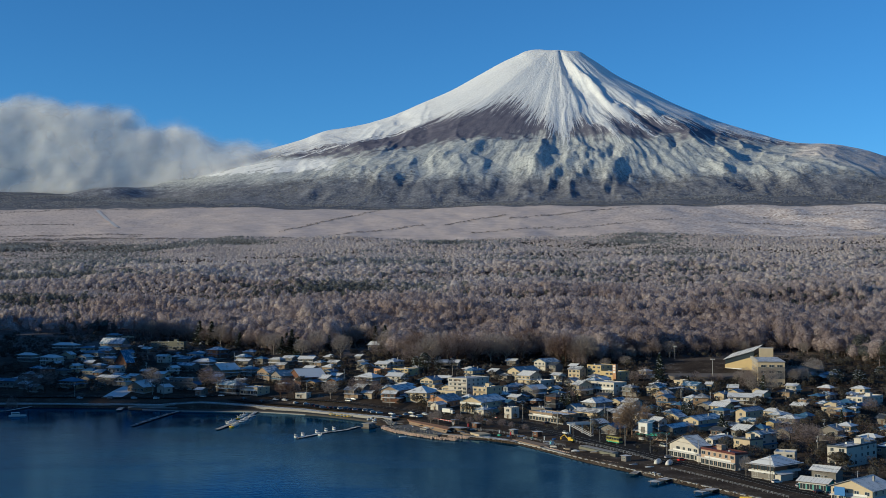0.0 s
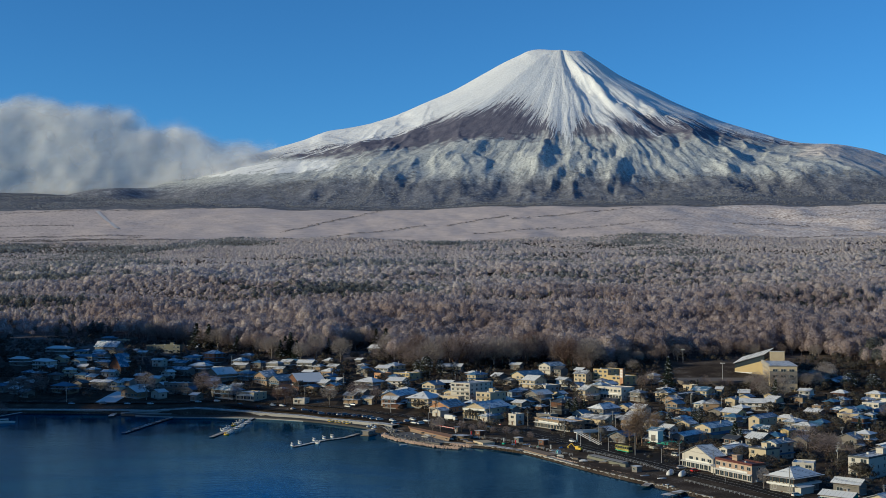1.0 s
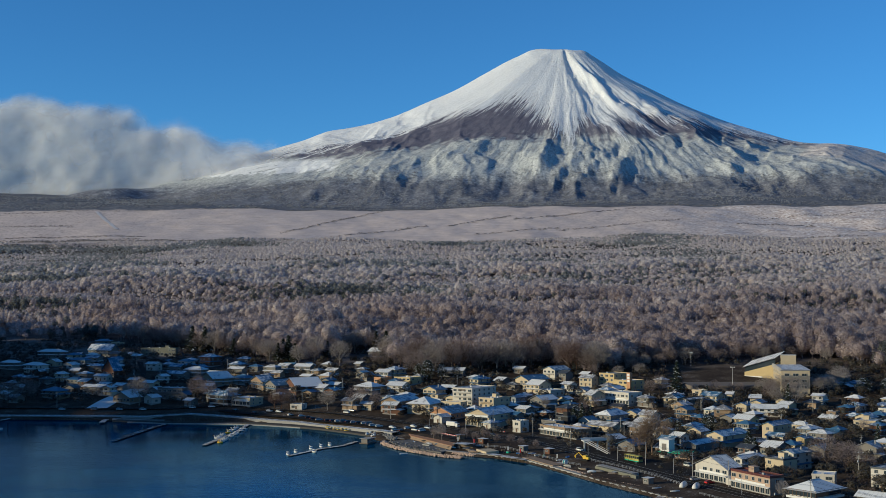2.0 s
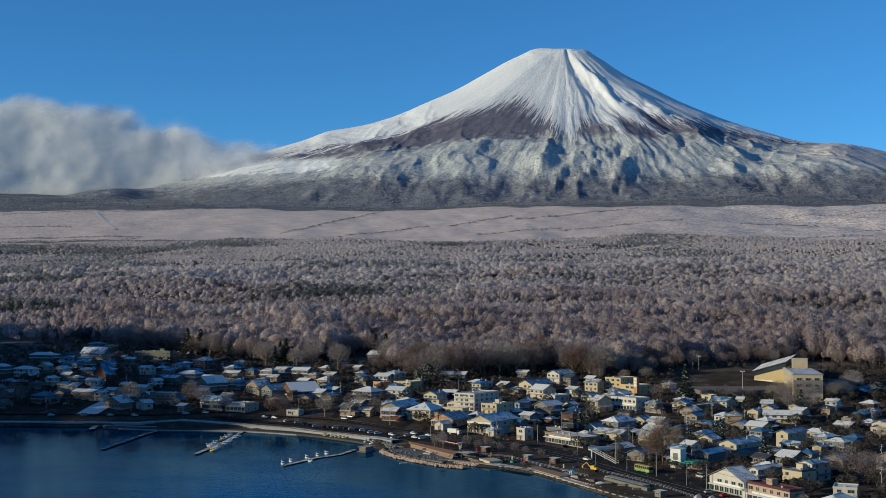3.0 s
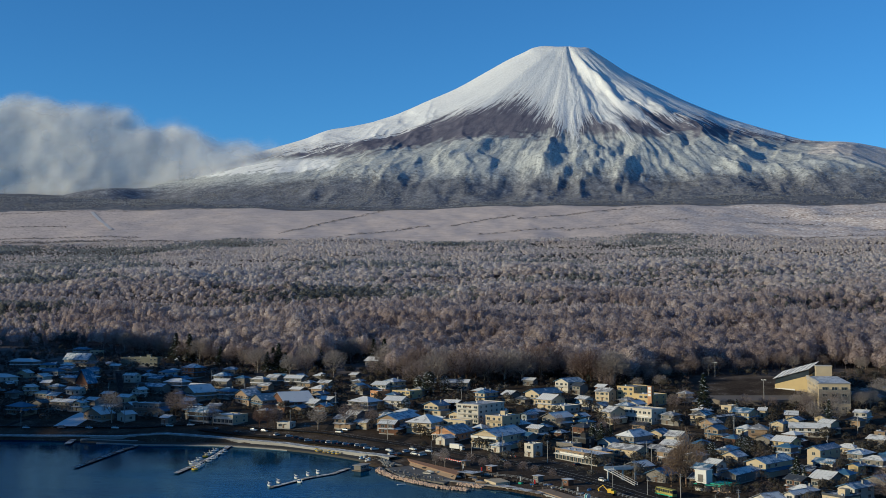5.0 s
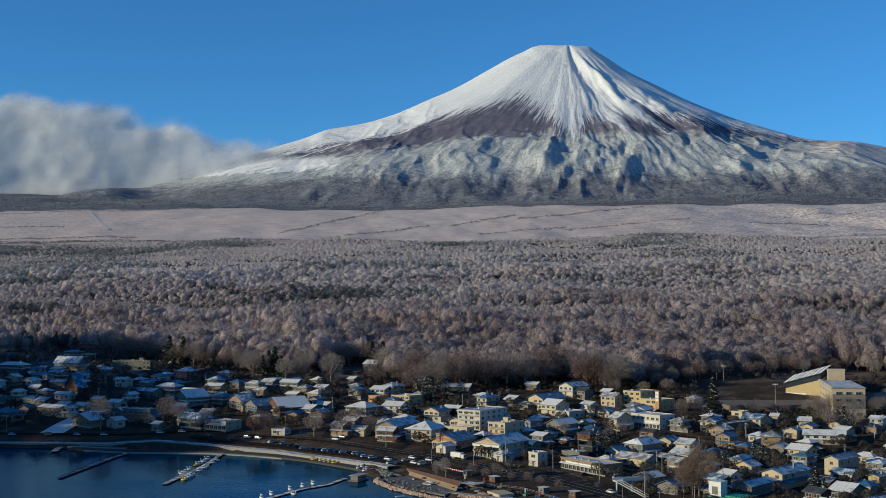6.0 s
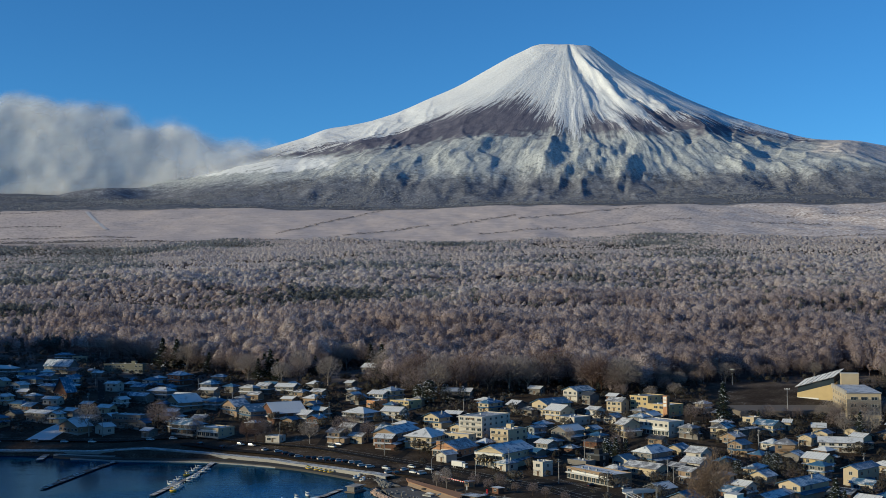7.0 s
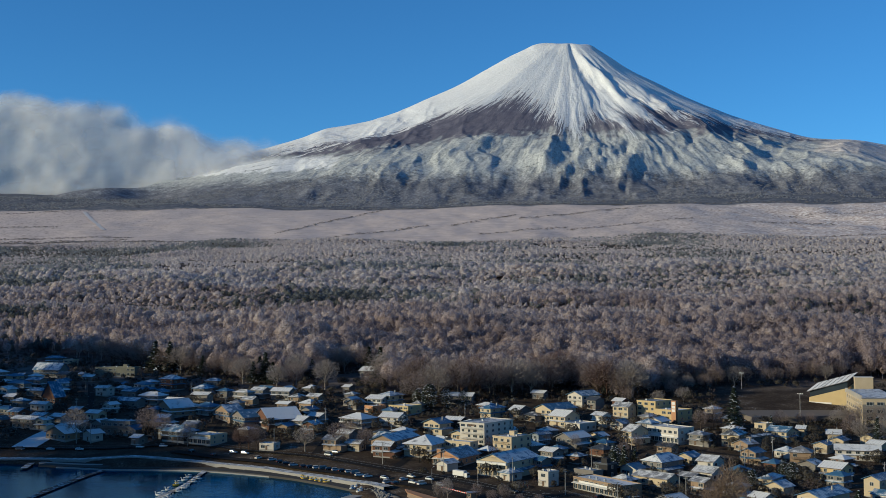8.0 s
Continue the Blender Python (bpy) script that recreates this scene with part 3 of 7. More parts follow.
lines = [heath(a, b, n * 3, 90 + k) for k, (a, b, n) in enumerate((((-560, 3060), (-330, 3440), 90), ((-420, 2990), (-190, 3150), 60), ((-130, 3150), (40, 3300), 50), ((-60, 3020), (160, 3110), 50), ((40, 3230), (420, 3420), 70),
         ((160, 3080), (480, 3200), 50), ((-1500, 3200), (-1150, 3190), 60), ((-1300, 3020), (-900, 3010), 90), ((700, 3300), (1300, 3330), 70), ((620, 3150), (820, 3170), 40), ((900, 3060), (1500, 3090), 110),
         ((1100, 3380), (1900, 3440), 120), ((-1700, 3420), (-500, 3490), 160), ((-500, 3490), (900, 3500), 240), ((900, 3490), (2000, 3460), 160), ((-1600, 2960), (-900, 2970), 120), ((-1250, 2935), (-200, 2912), 300), ((-1200, 2945), (-350, 2920), 240), ((350, 2930), (900, 2940), 120)))]
hx, hy = np.concatenate([l[0] for l in lines]), np.concatenate([l[1] for l in lines])
hr = np.random.RandomState(3)
rows = np.stack([hx, hy, land(hx, hy) - 0.3, hr.uniform(1.2, 3.4, len(hx)), hr.rand(len(hx)) * 6.283, hr.uniform(1.8, 3.6, len(hx))], 1)
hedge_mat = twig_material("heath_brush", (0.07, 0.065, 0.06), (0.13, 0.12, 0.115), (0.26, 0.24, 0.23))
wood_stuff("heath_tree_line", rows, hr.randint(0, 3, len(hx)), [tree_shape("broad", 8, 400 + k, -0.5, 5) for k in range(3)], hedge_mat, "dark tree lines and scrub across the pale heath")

fr = np.random.RandomState(8)
fx_, fy_ = fr.uniform(-2100, 2400, 22000), fr.uniform(3490, 3980, 22000)
keep = (wave_noise(fx_, fy_ * 2.5, 160, 47, 3) > -0.35) & (fy_ > 3525 + 70 * wave_noise(fx_, fx_ * 0, 120, 48, 3))
fx_, fy_ = fx_[keep], fy_[keep]
fz_ = np.maximum(mountain_height(fx_, fy_), land(fx_, fy_))
rows = np.stack([fx_, fy_, fz_ - 0.5, fr.uniform(3, 6, len(fx_)), fr.rand(len(fx_)) * 6.283, fr.uniform(1.3, 2.2, len(fx_))], 1)
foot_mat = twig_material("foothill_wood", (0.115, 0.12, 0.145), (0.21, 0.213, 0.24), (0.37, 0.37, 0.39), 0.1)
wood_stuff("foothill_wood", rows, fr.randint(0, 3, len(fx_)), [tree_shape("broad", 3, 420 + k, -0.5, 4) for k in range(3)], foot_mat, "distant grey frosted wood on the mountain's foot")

# an unseen wood added on that hill, whose crowns dapple the low sun
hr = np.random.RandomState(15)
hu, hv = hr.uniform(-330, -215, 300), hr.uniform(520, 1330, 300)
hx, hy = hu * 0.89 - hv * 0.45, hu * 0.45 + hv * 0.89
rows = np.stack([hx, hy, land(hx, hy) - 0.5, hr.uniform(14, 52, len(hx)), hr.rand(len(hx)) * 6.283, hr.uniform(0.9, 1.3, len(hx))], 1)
wood_stuff("hill_wood", rows, hr.randint(0, 3, len(hx)), [tree_shape("broad", 60, 440 + k, -0.5, 6) for k in range(3)], frost_mat, "unseen bare wood added on the near hill to dapple the sun")

# ---- builders of parts ----
def box(bm, x0, y0, z0, x1, y1, z1):
    v = [bm.verts.new(p) for p in ((x0, y0, z0), (x1, y0, z0), (x1, y1, z0), (x0, y1, z0), (x0, y0, z1), (x1, y0, z1), (x1, y1, z1), (x0, y1, z1))]
    for f in ((0, 3, 2, 1), (4, 5, 6, 7), (0, 1, 5, 4), (1, 2, 6, 5), (2, 3, 7, 6), (3, 0, 4, 7)):
        bm.faces.new([v[k] for k in f])
    return v


def prism(bm, outline, z0, z1):
    """An upright prism over an outline of (x, y)."""
    low = [bm.verts.new((x, y, z0)) for x, y in outline]
    top = [bm.verts.new((x, y, z1)) for x, y in outline]
    n = len(outline)
    bm.faces.new(low[::-1])
    bm.faces.new(top)
    for k in range(n):
        bm.faces.new((low[k], low[(k + 1) % n], top[(k + 1) % n], top[k]))


def extrude_x(bm, outline, x0, x1):
    """A prism along x over an outline of (y, z)."""
    a = [bm.verts.new((x0, y, z)) for y, z in outline]
    b = [bm.verts.new((x1, y, z)) for y, z in outline]
    n = len(outline)
    bm.faces.new(a)
    bm.faces.new(b[::-1])
    for k in range(n):
        bm.faces.new((a[(k + 1) % n], a[k], b[k], b[(k + 1) % n]))


def tube(bm, p, q, r0, r1=None, sides=6):
    """A tapered rod from p to q."""
    p, q = Vector(p), Vector(q)
    r1 = r0 if r1 is None else r1
    turn = (q - p).to_track_quat("Z", "Y")
    ring = lambda c, r: [bm.verts.new(c + turn @ Vector((math.cos(6.2832 * k / sides) * r, math.sin(6.2832 * k / sides) * r, 0))) for k in range(sides)]
    a, b = ring(p, r0), ring(q, r1)
    for k in range(sides):
        bm.faces.new((a[k], a[(k + 1) % sides], b[(k + 1) % sides], b[k]))
    bm.faces.new(a[::-1])
    bm.faces.new(b)


def loft(bm, rings):
    """A closed skin over rings with the same number of corners."""
    rows = [[bm.verts.new(p) for p in ring] for ring in rings]
    n = len(rings[0])
    for a, b in zip(rows[:-1], rows[1:]):
        for k in range(n):
            bm.faces.new((a[k], a[(k + 1) % n], b[(k + 1) % n], b[k]))
    bm.faces.new(rows[0][::-1])
    bm.faces.new(rows[-1])


def mesh_of(name, bm, material, smooth=False, bevel=0.0):
    if bevel:
        bmesh.ops.bevel(bm, geom=bm.edges[:], offset=bevel, segments=1, affect="EDGES")
    bmesh.ops.recalc_face_normals(bm, faces=bm.faces[:])
    me = bpy.data.meshes.new(name)
    bm.to_mesh(me)
    bm.free()
    me.materials.append(material)
    if smooth:
        me.polygons.foreach_set("use_smooth", [True] * len(me.polygons))
    return me


def part(name, bm, material, parent, label="", smooth=False, bevel=0.0):
    """One mesh object under a thing or a part."""
    ob = new(name, mesh_of(name, bm, material, smooth, bevel))
    ob.parent = parent
    return tagged(ob, label)


def shared(name, me, parent, m, label=""):
    """One more object on a mesh that is already there."""
    ob = new(name, me)
    ob.parent = parent
    ob.matrix_basis = m
    return tagged(ob, label)


def thing(name, m, label, category, group="", kind=""):
    ob = new(name)
    ob.matrix_basis = m
    ob.empty_display_size = 0.5
    return tagged(ob, label, category, group, kind)


WALLS = {"white": (0.56, 0.51, 0.44), "cream": (0.53, 0.43, 0.29), "yellow": (0.54, 0.41, 0.21), "tan": (0.31, 0.22, 0.145), "brown": (0.14, 0.068, 0.042),
         "grey": (0.21, 0.19, 0.17), "dark": (0.033, 0.031, 0.032), "blue": (0.23, 0.255, 0.29), "pink": (0.44, 0.31, 0.225), "teal": (0.05, 0.30, 0.26),
         "orange": (0.48, 0.26, 0.14), "moss": (0.185, 0.18, 0.14)}
WALL = {k: plain_mat(k + "_render", c, 0.85, 0.42, 1.2) for k, c in WALLS.items()}
ROOF = {"blue": snow_dusted("blue_roof_metal", (0.055, 0.13, 0.23), 0.34, 0.45), "grey": snow_dusted("grey_roof_sheet", (0.20, 0.20, 0.215), 0.46, 0.6),
        "snow": snow_dusted("snowy_roof", (0.22, 0.215, 0.22), 0.58, 0.7), "dark": snow_dusted("dark_roof_tile", (0.055, 0.06, 0.07), 0.36, 0.5),
        "red": snow_dusted("red_roof_metal", (0.11, 0.035, 0.03), 0.10, 0.5)}
glass_mat = plain_mat("window_glass", (0.03, 0.04, 0.05), 0.08, 0.2, 0.5, spec=0.8)
frame_mat = plain_mat("aluminium_frame", (0.45, 0.44, 0.42), 0.45, 0.2, 2.0)
trim_mat = plain_mat("brown_trim", (0.14, 0.09, 0.06), 0.7, 0.3, 2.0)
conc_mat = plain_mat("weathered_concrete", (0.36, 0.34, 0.31), 0.9, 0.45, 0.8)
pale_mat = plain_mat("pale_concrete", (0.38, 0.355, 0.325), 0.9, 0.4, 0.8)
asphalt_mat = snow_dusted("asphalt", (0.028, 0.025, 0.023), 0.12, 0.95, 0.5, spec=0.06)
line_mat = plain_mat("road_paint", (0.62, 0.60, 0.56), 0.8, 0.5, 1.0)
white_mat = plain_mat("white_paint", (0.64, 0.62, 0.58), 0.5, 0.2, 1.0)
wood_mat = plain_mat("weathered_timber", (0.20, 0.15, 0.11), 0.9, 0.5, 2.0)
deck_mat = snow_dusted("frosted_planks", (0.21, 0.17, 0.135), 0.42, 0.9, 1.0)
steel_mat = plain_mat("galvanised_steel", (0.42, 0.42, 0.43), 0.5, 0.3, 2.0, 0.3)
tyre_mat = plain_mat("rubber", (0.02, 0.02, 0.02), 0.9, 0.2)
yellow_mat = plain_mat("yellow_paint", (0.72, 0.47, 0.05), 0.45, 0.25)
red_mat = plain_mat("red_paint", (0.55, 0.03, 0.03), 0.4, 0.25)
bluep_mat = plain_mat("blue_paint", (0.04, 0.16, 0.42), 0.45, 0.25)
cyan_mat = plain_mat("turquoise_paint", (0.10, 0.45, 0.50), 0.5, 0.25)
green_mat = plain_mat("green_paint", (0.03, 0.33, 0.22), 0.5, 0.25)
soil_mat = plain_mat("brown_timber_deck", (0.34, 0.19, 0.11), 0.85, 0.4, 0.8)
rock_mat = plain_mat("pale_boulder", (0.60, 0.43, 0.32), 0.9, 0.5, 1.5)
grit_mat = plain_mat("playing_field_grit", (0.18, 0.15, 0.125), 0.95, 0.3, 0.4)

# ---- roads and shore ----
def bank_level(x, y):
    """The height of the made-up bank behind the lake's edge."""
    x, y = np.array([x]), np.array([y])
    return float(np.minimum(smooth_table(y, LAND_Y, LAND_Z), 1.3 + 0.12 * np.maximum(inland(x, y), 0))[0])


def ribbon(line, wide, lift, step=4.0, drop=0.0, level=None):
    """A strip of even width along a line of (x, y) that lies on the ground; drop: how deep its edges go."""
    pts = [Vector(p) for p in line]
    run = []
    for a, b in zip(pts[:-1], pts[1:]):
        n = max(1, int((b - a).length / step))
        run += [a.lerp(b, k / n) for k in range(n)]
    run.append(pts[-1])
    for _ in range(3):
        run = [run[0]] + [(run[k - 1] + run[k] * 2 + run[k + 1]) / 4 for k in range(1, len(run) - 1)] + [run[-1]]
    bm = bmesh.new()
    rows = []
    for k, p in enumerate(run):
        d = (run[min(k + 1, len(run) - 1)] - run[max(k - 1, 0)]).normalized()
        n = Vector((-d.y, d.x))
        z = (level or land_at)(p.x, p.y) if lift < 50 else lift - 100
        z += lift if lift < 50 else 0
        row = [p + n * wide / 2, p - n * wide / 2]
        co = [(row[0].x, row[0].y, z - drop)] if drop else []
        co += [(row[0].x, row[0].y, z), (row[1].x, row[1].y, z)]
        co += [(row[1].x, row[1].y, z - drop)] if drop else []
        rows.append([bm.verts.new(c) for c in co])
    for a, b in zip(rows[:-1], rows[1:]):
        for k in range(len(a) - 1):
            bm.faces.new((a[k], a[k + 1], b[k + 1], b[k]))
    return bm, run


def offset(line, by):
    """A line moved sideways, to its left."""
    pts = [Vector(p) for p in line]
    out = []
    for k, p in enumerate(pts):
        d = (pts[min(k + 1, len(pts) - 1)] - pts[max(k - 1, 0)]).normalized()
        out.append((p.x - d.y * by, p.y + d.x * by))
    return out


ROAD = [(-520, 822), (-282, 806), (-218, 800), (-163, 797), (-102, 767), (-53, 727), (-24, 700), (10, 660), (36, 615), (60, 561), (76, 529), (98, 487), (112, 453), (140, 405), (230, 250)]
bm, road_run = ribbon(ROAD, 9.0, 0.10)
road = structure("road", mesh_of("road", bm, asphalt_mat), asphalt_mat, "dark asphalt lakeside road with faint snow", "road")
for side, wide in ((-3.9, 0.18), (3.9, 0.18), (0.0, 0.16)):
    bm, _ = ribbon(offset(ROAD, side), wide, 0.125)
    line = new("lane_line", mesh_of("lane_line", bm, line_mat))
    line.parent = road
BACK_ROADS = [[(-60, 733), (-48, 800), (-20, 850), (15, 905)], [(10, 665), (48, 760), (95, 830), (120, 850)], [(60, 561), (120, 640), (165, 735), (215, 800)],
              [(-163, 800), (-170, 870), (-205, 930), (-270, 985)], [(-102, 770), (-100, 860), (-60, 925)], [(-300, 808), (-262, 905), (-290, 985)],
              [(-230, 862), (-140, 875), (-40, 850), (40, 815), (110, 760), (180, 720)], [(98, 487), (150, 580), (190, 660), (260, 740)], [(-263, 802), (-262, 830), (-256, 866)]]
for path in BACK_ROADS:
    bm, _ = ribbon(path, 4.2, 0.09)
    structure("road", mesh_of("road", bm, asphalt_mat), asphalt_mat, "narrow asphalt village lane between the houses", "road")

# quay with promenade, upper walkway and stone apron
PROM = [(-420, 794), (-300, 784), (-235, 779), (-190, 774), (-153, 762), (-119, 745), (-83, 714), (-58, 690)]
frost_paving = snow_dusted("frosted_paving", (0.30, 0.285, 0.265), 0.30, 0.85, 0.8)
bm, _ = ribbon(PROM, 5.6, 0.25, 4.0, 3.4, bank_level)
promenade = structure("pavement", mesh_of("pavement", bm, frost_paving), frost_paving, "pale concrete lakeside promenade on a quay wall", "pavement")
bm, _ = ribbon([(-229, 762), (-203, 753), (-181, 752), (-161, 751), (-140, 744), (-110, 728), (-87, 712), (-70, 690)], 1.7, 100.55, 4.0, 2.5)
structure("quay_apron", mesh_of("quay_apron", bm, frost_paving), frost_paving, "low pale stone apron along the water", "quay")
bm, _ = ribbon([(-242, 774), (-215, 765), (-180, 767)], 2.5, 101.2, 4.0, 2.5)
structure("quay_ramp", mesh_of("quay_ramp", bm, conc_mat), conc_mat, "concrete ramp from promenade to the apron", "quay")
bm, _ = ribbon([(-32, 630), (-4, 612), (12, 596), (24, 572), (42, 534), (56, 509), (73, 478), (92, 444), (150, 345), (260, 155)], 3.2, 101.1, 4.0, 3.0)
structure("quay_wall", mesh_of("quay_wall", bm, conc_mat), conc_mat, "weathered concrete bank wall along the lake", "quay")
bm, _ = ribbon([(-238, 772), (-212, 764), (-180, 762), (-152, 756), (-128, 746), (-100, 727), (-78, 706), (-64, 690)], 13.0, 101.0, 4.0, 2.0)
# the dark tone puts the promenade wall's shadow into the concrete
wall_shade_mat = snow_dusted("damp_concrete", (0.072, 0.067, 0.062), 0.12, 0.9, 0.5, spec=0.1)
structure("quay_floor", mesh_of("quay_floor", bm, wall_shade_mat), wall_shade_mat, "concrete quay coloured dark as wall shade, between promenade and apron", "quay")
bm, _ = ribbon([(-1172, 3440), (-1082, 3262), (-1010, 3125)], 11.0, 1.2, 8.0)
track_mat = plain_mat("pale_gravel", (0.74, 0.68, 0.64), 0.9, 0.25, 0.2)
structure("track", mesh_of("track", bm, track_mat), track_mat, "pale gravel track across the frosted heath", "track")
bm, _ = ribbon([(-263, 801), (-262, 830), (-256, 866)], 14.0, 0.14)
lane_snow = snow_dusted("snowy_lane", (0.25, 0.25, 0.26), 0.75, 0.8, 0.4)
structure("snowy_lane", mesh_of("snowy_lane", bm, lane_snow), lane_snow, "snow-covered sloping lane up from the lakeside road", "lane")
# parking strip and store yard
bm, _ = ribbon([(-175, 786), (-119, 758), (-83, 728), (-40, 693), (-10, 655)], 14.0, 0.07)
structure("parking_strip", mesh_of("parking_strip", bm, asphalt_mat), asphalt_mat, "asphalt parking strip beside the lakeside road", "parking")
bm, _ = ribbon([(2, 680), (22, 650), (42, 618), (60, 585), (80, 548)], 20.0, 0.06)
store_yard = structure("store_yard", mesh_of("store_yard", bm, asphalt_mat), asphalt_mat, "asphalt forecourt in front of the store", "parking")
for k in range(11):
    px, py = 28.0 + 0.57 * (k - 5) * 2.7, 672.5 - 0.82 * (k - 5) * 2.7
    bm, _ = ribbon([(px - 2.5, py - 1.7), (px - 6.6, py - 4.6)], 0.22, 0.14, 2.0)
    bay = new("bay_line", mesh_of("bay_line", bm, line_mat))
    bay.parent = store_yard
for k in range(9):
    a = Vector((6, 672)).lerp(Vector((38, 622)), k / 8)
    bm, _ = ribbon([(a.x, a.y), (a.x + 4.4, a.y + 2.9)], 0.14, 0.12)
    line = new("bay_line", mesh_of("bay_line", bm, line_mat))
    line.parent = road


def railing(line, label, high=1.0, gap=3.0, material=None):
    """Posts and two rails along a line on the ground."""
    material = material or white_mat
    _, run = ribbon(line, 1.0, 0.2, gap)
    base = Vector((run[0].x, run[0].y, land_at(run[0].x, run[0].y) + 0.2))
    fence = thing("railing", Matrix.Translation(base), label, "railing", "railings by the lake")
    bm = bmesh.new()
    tube(bm, (0, 0, 0), (0, 0, high), 0.06, 0.05, 5)
    post = mesh_of("post", bm, material)
    tops = []
    for p in run:
        q = Vector((p.x, p.y, land_at(p.x, p.y) + 0.2)) - base
        shared("post", post, fence, Matrix.Translation(q))
        tops.append(q)
    for level in (0.55, 1.0):
        bm = bmesh.new()
        for a, b in zip(tops[:-1], tops[1:]):
            tube(bm, a + Vector((0, 0, high * level)), b + Vector((0, 0, high * level)), 0.045, None, 4)
        part("rail", bm, material, fence)


railing(offset(PROM, -2.2), "pale metal railing along the lakeside promenade", 1.0, 4.0, steel_mat)
railing([(-22, 640), (2, 628), (20, 600), (34, 572)], "dull steel railing above the boat landing", 1.1, 3.0, steel_mat)
railing([(40, 585), (52, 566), (62, 545), (70, 522)], "dull steel railing beside the stair and road", 1.1, 2.6, steel_mat)
railing([(74, 500), (84, 480), (96, 455), (106, 432)], "grey railing between road and lake bank", 0.9, 3.0, steel_mat)


def jetty(line, wide, label, high=0.45, planks=True, boards=None):
    """A plank jetty on posts."""
    pts = [Vector(p) for p in line]
    j = thing("jetty", Matrix.Translation((pts[0].x, pts[0].y, 0)), label, "jetty", "jetties on the lake")
    bm_post = bmesh.new()
    tube(bm_post, (0, 0, -2.5), (0, 0, high), 0.12, 0.11, 6)
    post = mesh_of("post", bm_post, wood_mat)
    plank_mesh = {}
    for a, b in zip(pts[:-1], pts[1:]):
        d = b - a
        length, ang = d.length, math.atan2(d.y, d.x)
        n = max(1, int(length / (1.2 if planks else 2.0)))
        for k in range(n):
            c = a.lerp(b, (k + 0.5) / n) - pts[0]
            w = round(length / n - 0.05, 2)
            if w not in plank_mesh:
                bm = bmesh.new()
                box(bm, -w / 2, -wide / 2, high, w / 2, wide / 2, high + 0.12)
                plank_mesh[w] = mesh_of("plank", bm, boards or deck_mat)
            shared("plank", plank_mesh[w], j, pose(c.x, c.y, random.uniform(-0.02, 0.02), 0, 0, math.degrees(ang) + random.uniform(-0.6, 0.6)))
            if k % 4 == 0:
                for s in (-1, 1):
                    e = c + Vector((-math.sin(ang), math.cos(ang))) * s * wide * 0.45
                    shared("post", post, j, Matrix.Translation((e.x, e.y, 0)))
    return j


old_boards = snow_dusted("old_dark_boards", (0.125, 0.092, 0.07), 0.34, 0.9, 1.0)
jetty([(-202, 751), (-204, 734), (-207, 668)], 2.6, "long brown weathered timber jetty on posts", boards=old_boards)
jetty([(-205, 742), (-209, 690)], 1.3, "narrow weathered plank raft beside the long jetty", 0.25, boards=old_boards)
jetty([(-152, 752), (-150, 708), (-154, 651)], 2.6, "grey timber boat jetty crowded with pedal boats")
jetty([(-77, 668), (-82, 651), (-91, 640), (-103, 613)], 2.4, "low grey floating jetty with moored boats", 0.3)
jetty([(-247, 776), (-243, 755)], 3.4, "short pale landing stage sloping to the water", 0.7)
jetty([(-310, 779), (-315, 752), (-330, 735)], 2.6, "timber jetty with an old moored boat")
jetty([(61, 502), (57, 492)], 3.0, "small white landing stage below the road", 0.8)
jetty([(70, 480), (62, 470)], 4.0, "pale plank landing stage with pedal boats", 1.0)
jetty([(84, 455), (76, 447)], 4.0, "pale plank landing stage beside the bank", 1.0)
jetty([(98, 432), (90, 424)], 3.6, "grey landing stage with a yellow float", 1.0)
jetty([(-22, 622), (-12, 617)], 3.0, "short grey gangway between the breakwaters", 0.8)
jetty([(-8, 616), (11, 594)], 4.6, "brown timber landing deck by the bank", 1.2)


def rubble(line, wide, count, label, seed, big=1.0, stone=None, rest=0.35):
    """A breakwater of loose boulders."""
    rng = random.Random(seed)
    pts = [Vector(p) for p in line]
    b = thing("breakwater", Matrix.Translation((pts[0].x, pts[0].y, 0)), label, "breakwater", "breakwaters on the lake")
    kinds = []
    for k in range(5):
        bm = bmesh.new()
        bmesh.ops.create_icosphere(bm, subdivisions=1, radius=1.0)
        for v in bm.verts:
            v.co *= rng.uniform(0.72, 1.15)
            v.co.z *= 0.75
        kinds.append(mesh_of("rock", bm, stone or rock_mat))
    total = sum((q - p).length for p, q in zip(pts[:-1], pts[1:]))
    stones = [(np.array([v.co for v in me.vertices]), np.array([f.vertices[:] for f in me.polygons])) for me in kinds]
    for me in kinds:
        bpy.data.meshes.remove(me)
    co, faces, base = [], [], 0
    for k in range(count):
        s = rng.random() * total
        for p, q in zip(pts[:-1], pts[1:]):
            if s <= (q - p).length:
                break
            s -= (q - p).length
        d = (q - p).normalized()
        t = rng.uniform(-1, 1)
        c = p + d * s + Vector((-d.y, d.x)) * t * wide / 2 - pts[0]
        size = rng.uniform(0.6, 1.05) * big
        turn = np.array(Euler((rng.random() * 6, rng.random() * 6, rng.random() * 6)).to_matrix()) * size
        v, f = stones[k % 5]
        co.append(v @ turn.T + [c.x, c.y, rest + (1 - abs(t)) * 0.7])
        faces.append(f + base)
        base += len(v)
    me = quick_mesh("rock_heap", np.concatenate(co), np.concatenate(faces), smooth=False)
    me.materials.append(stone or rock_mat)
    heap = new("rock_heap", me)
    heap.parent = b
    tagged(heap, kind="stuff")


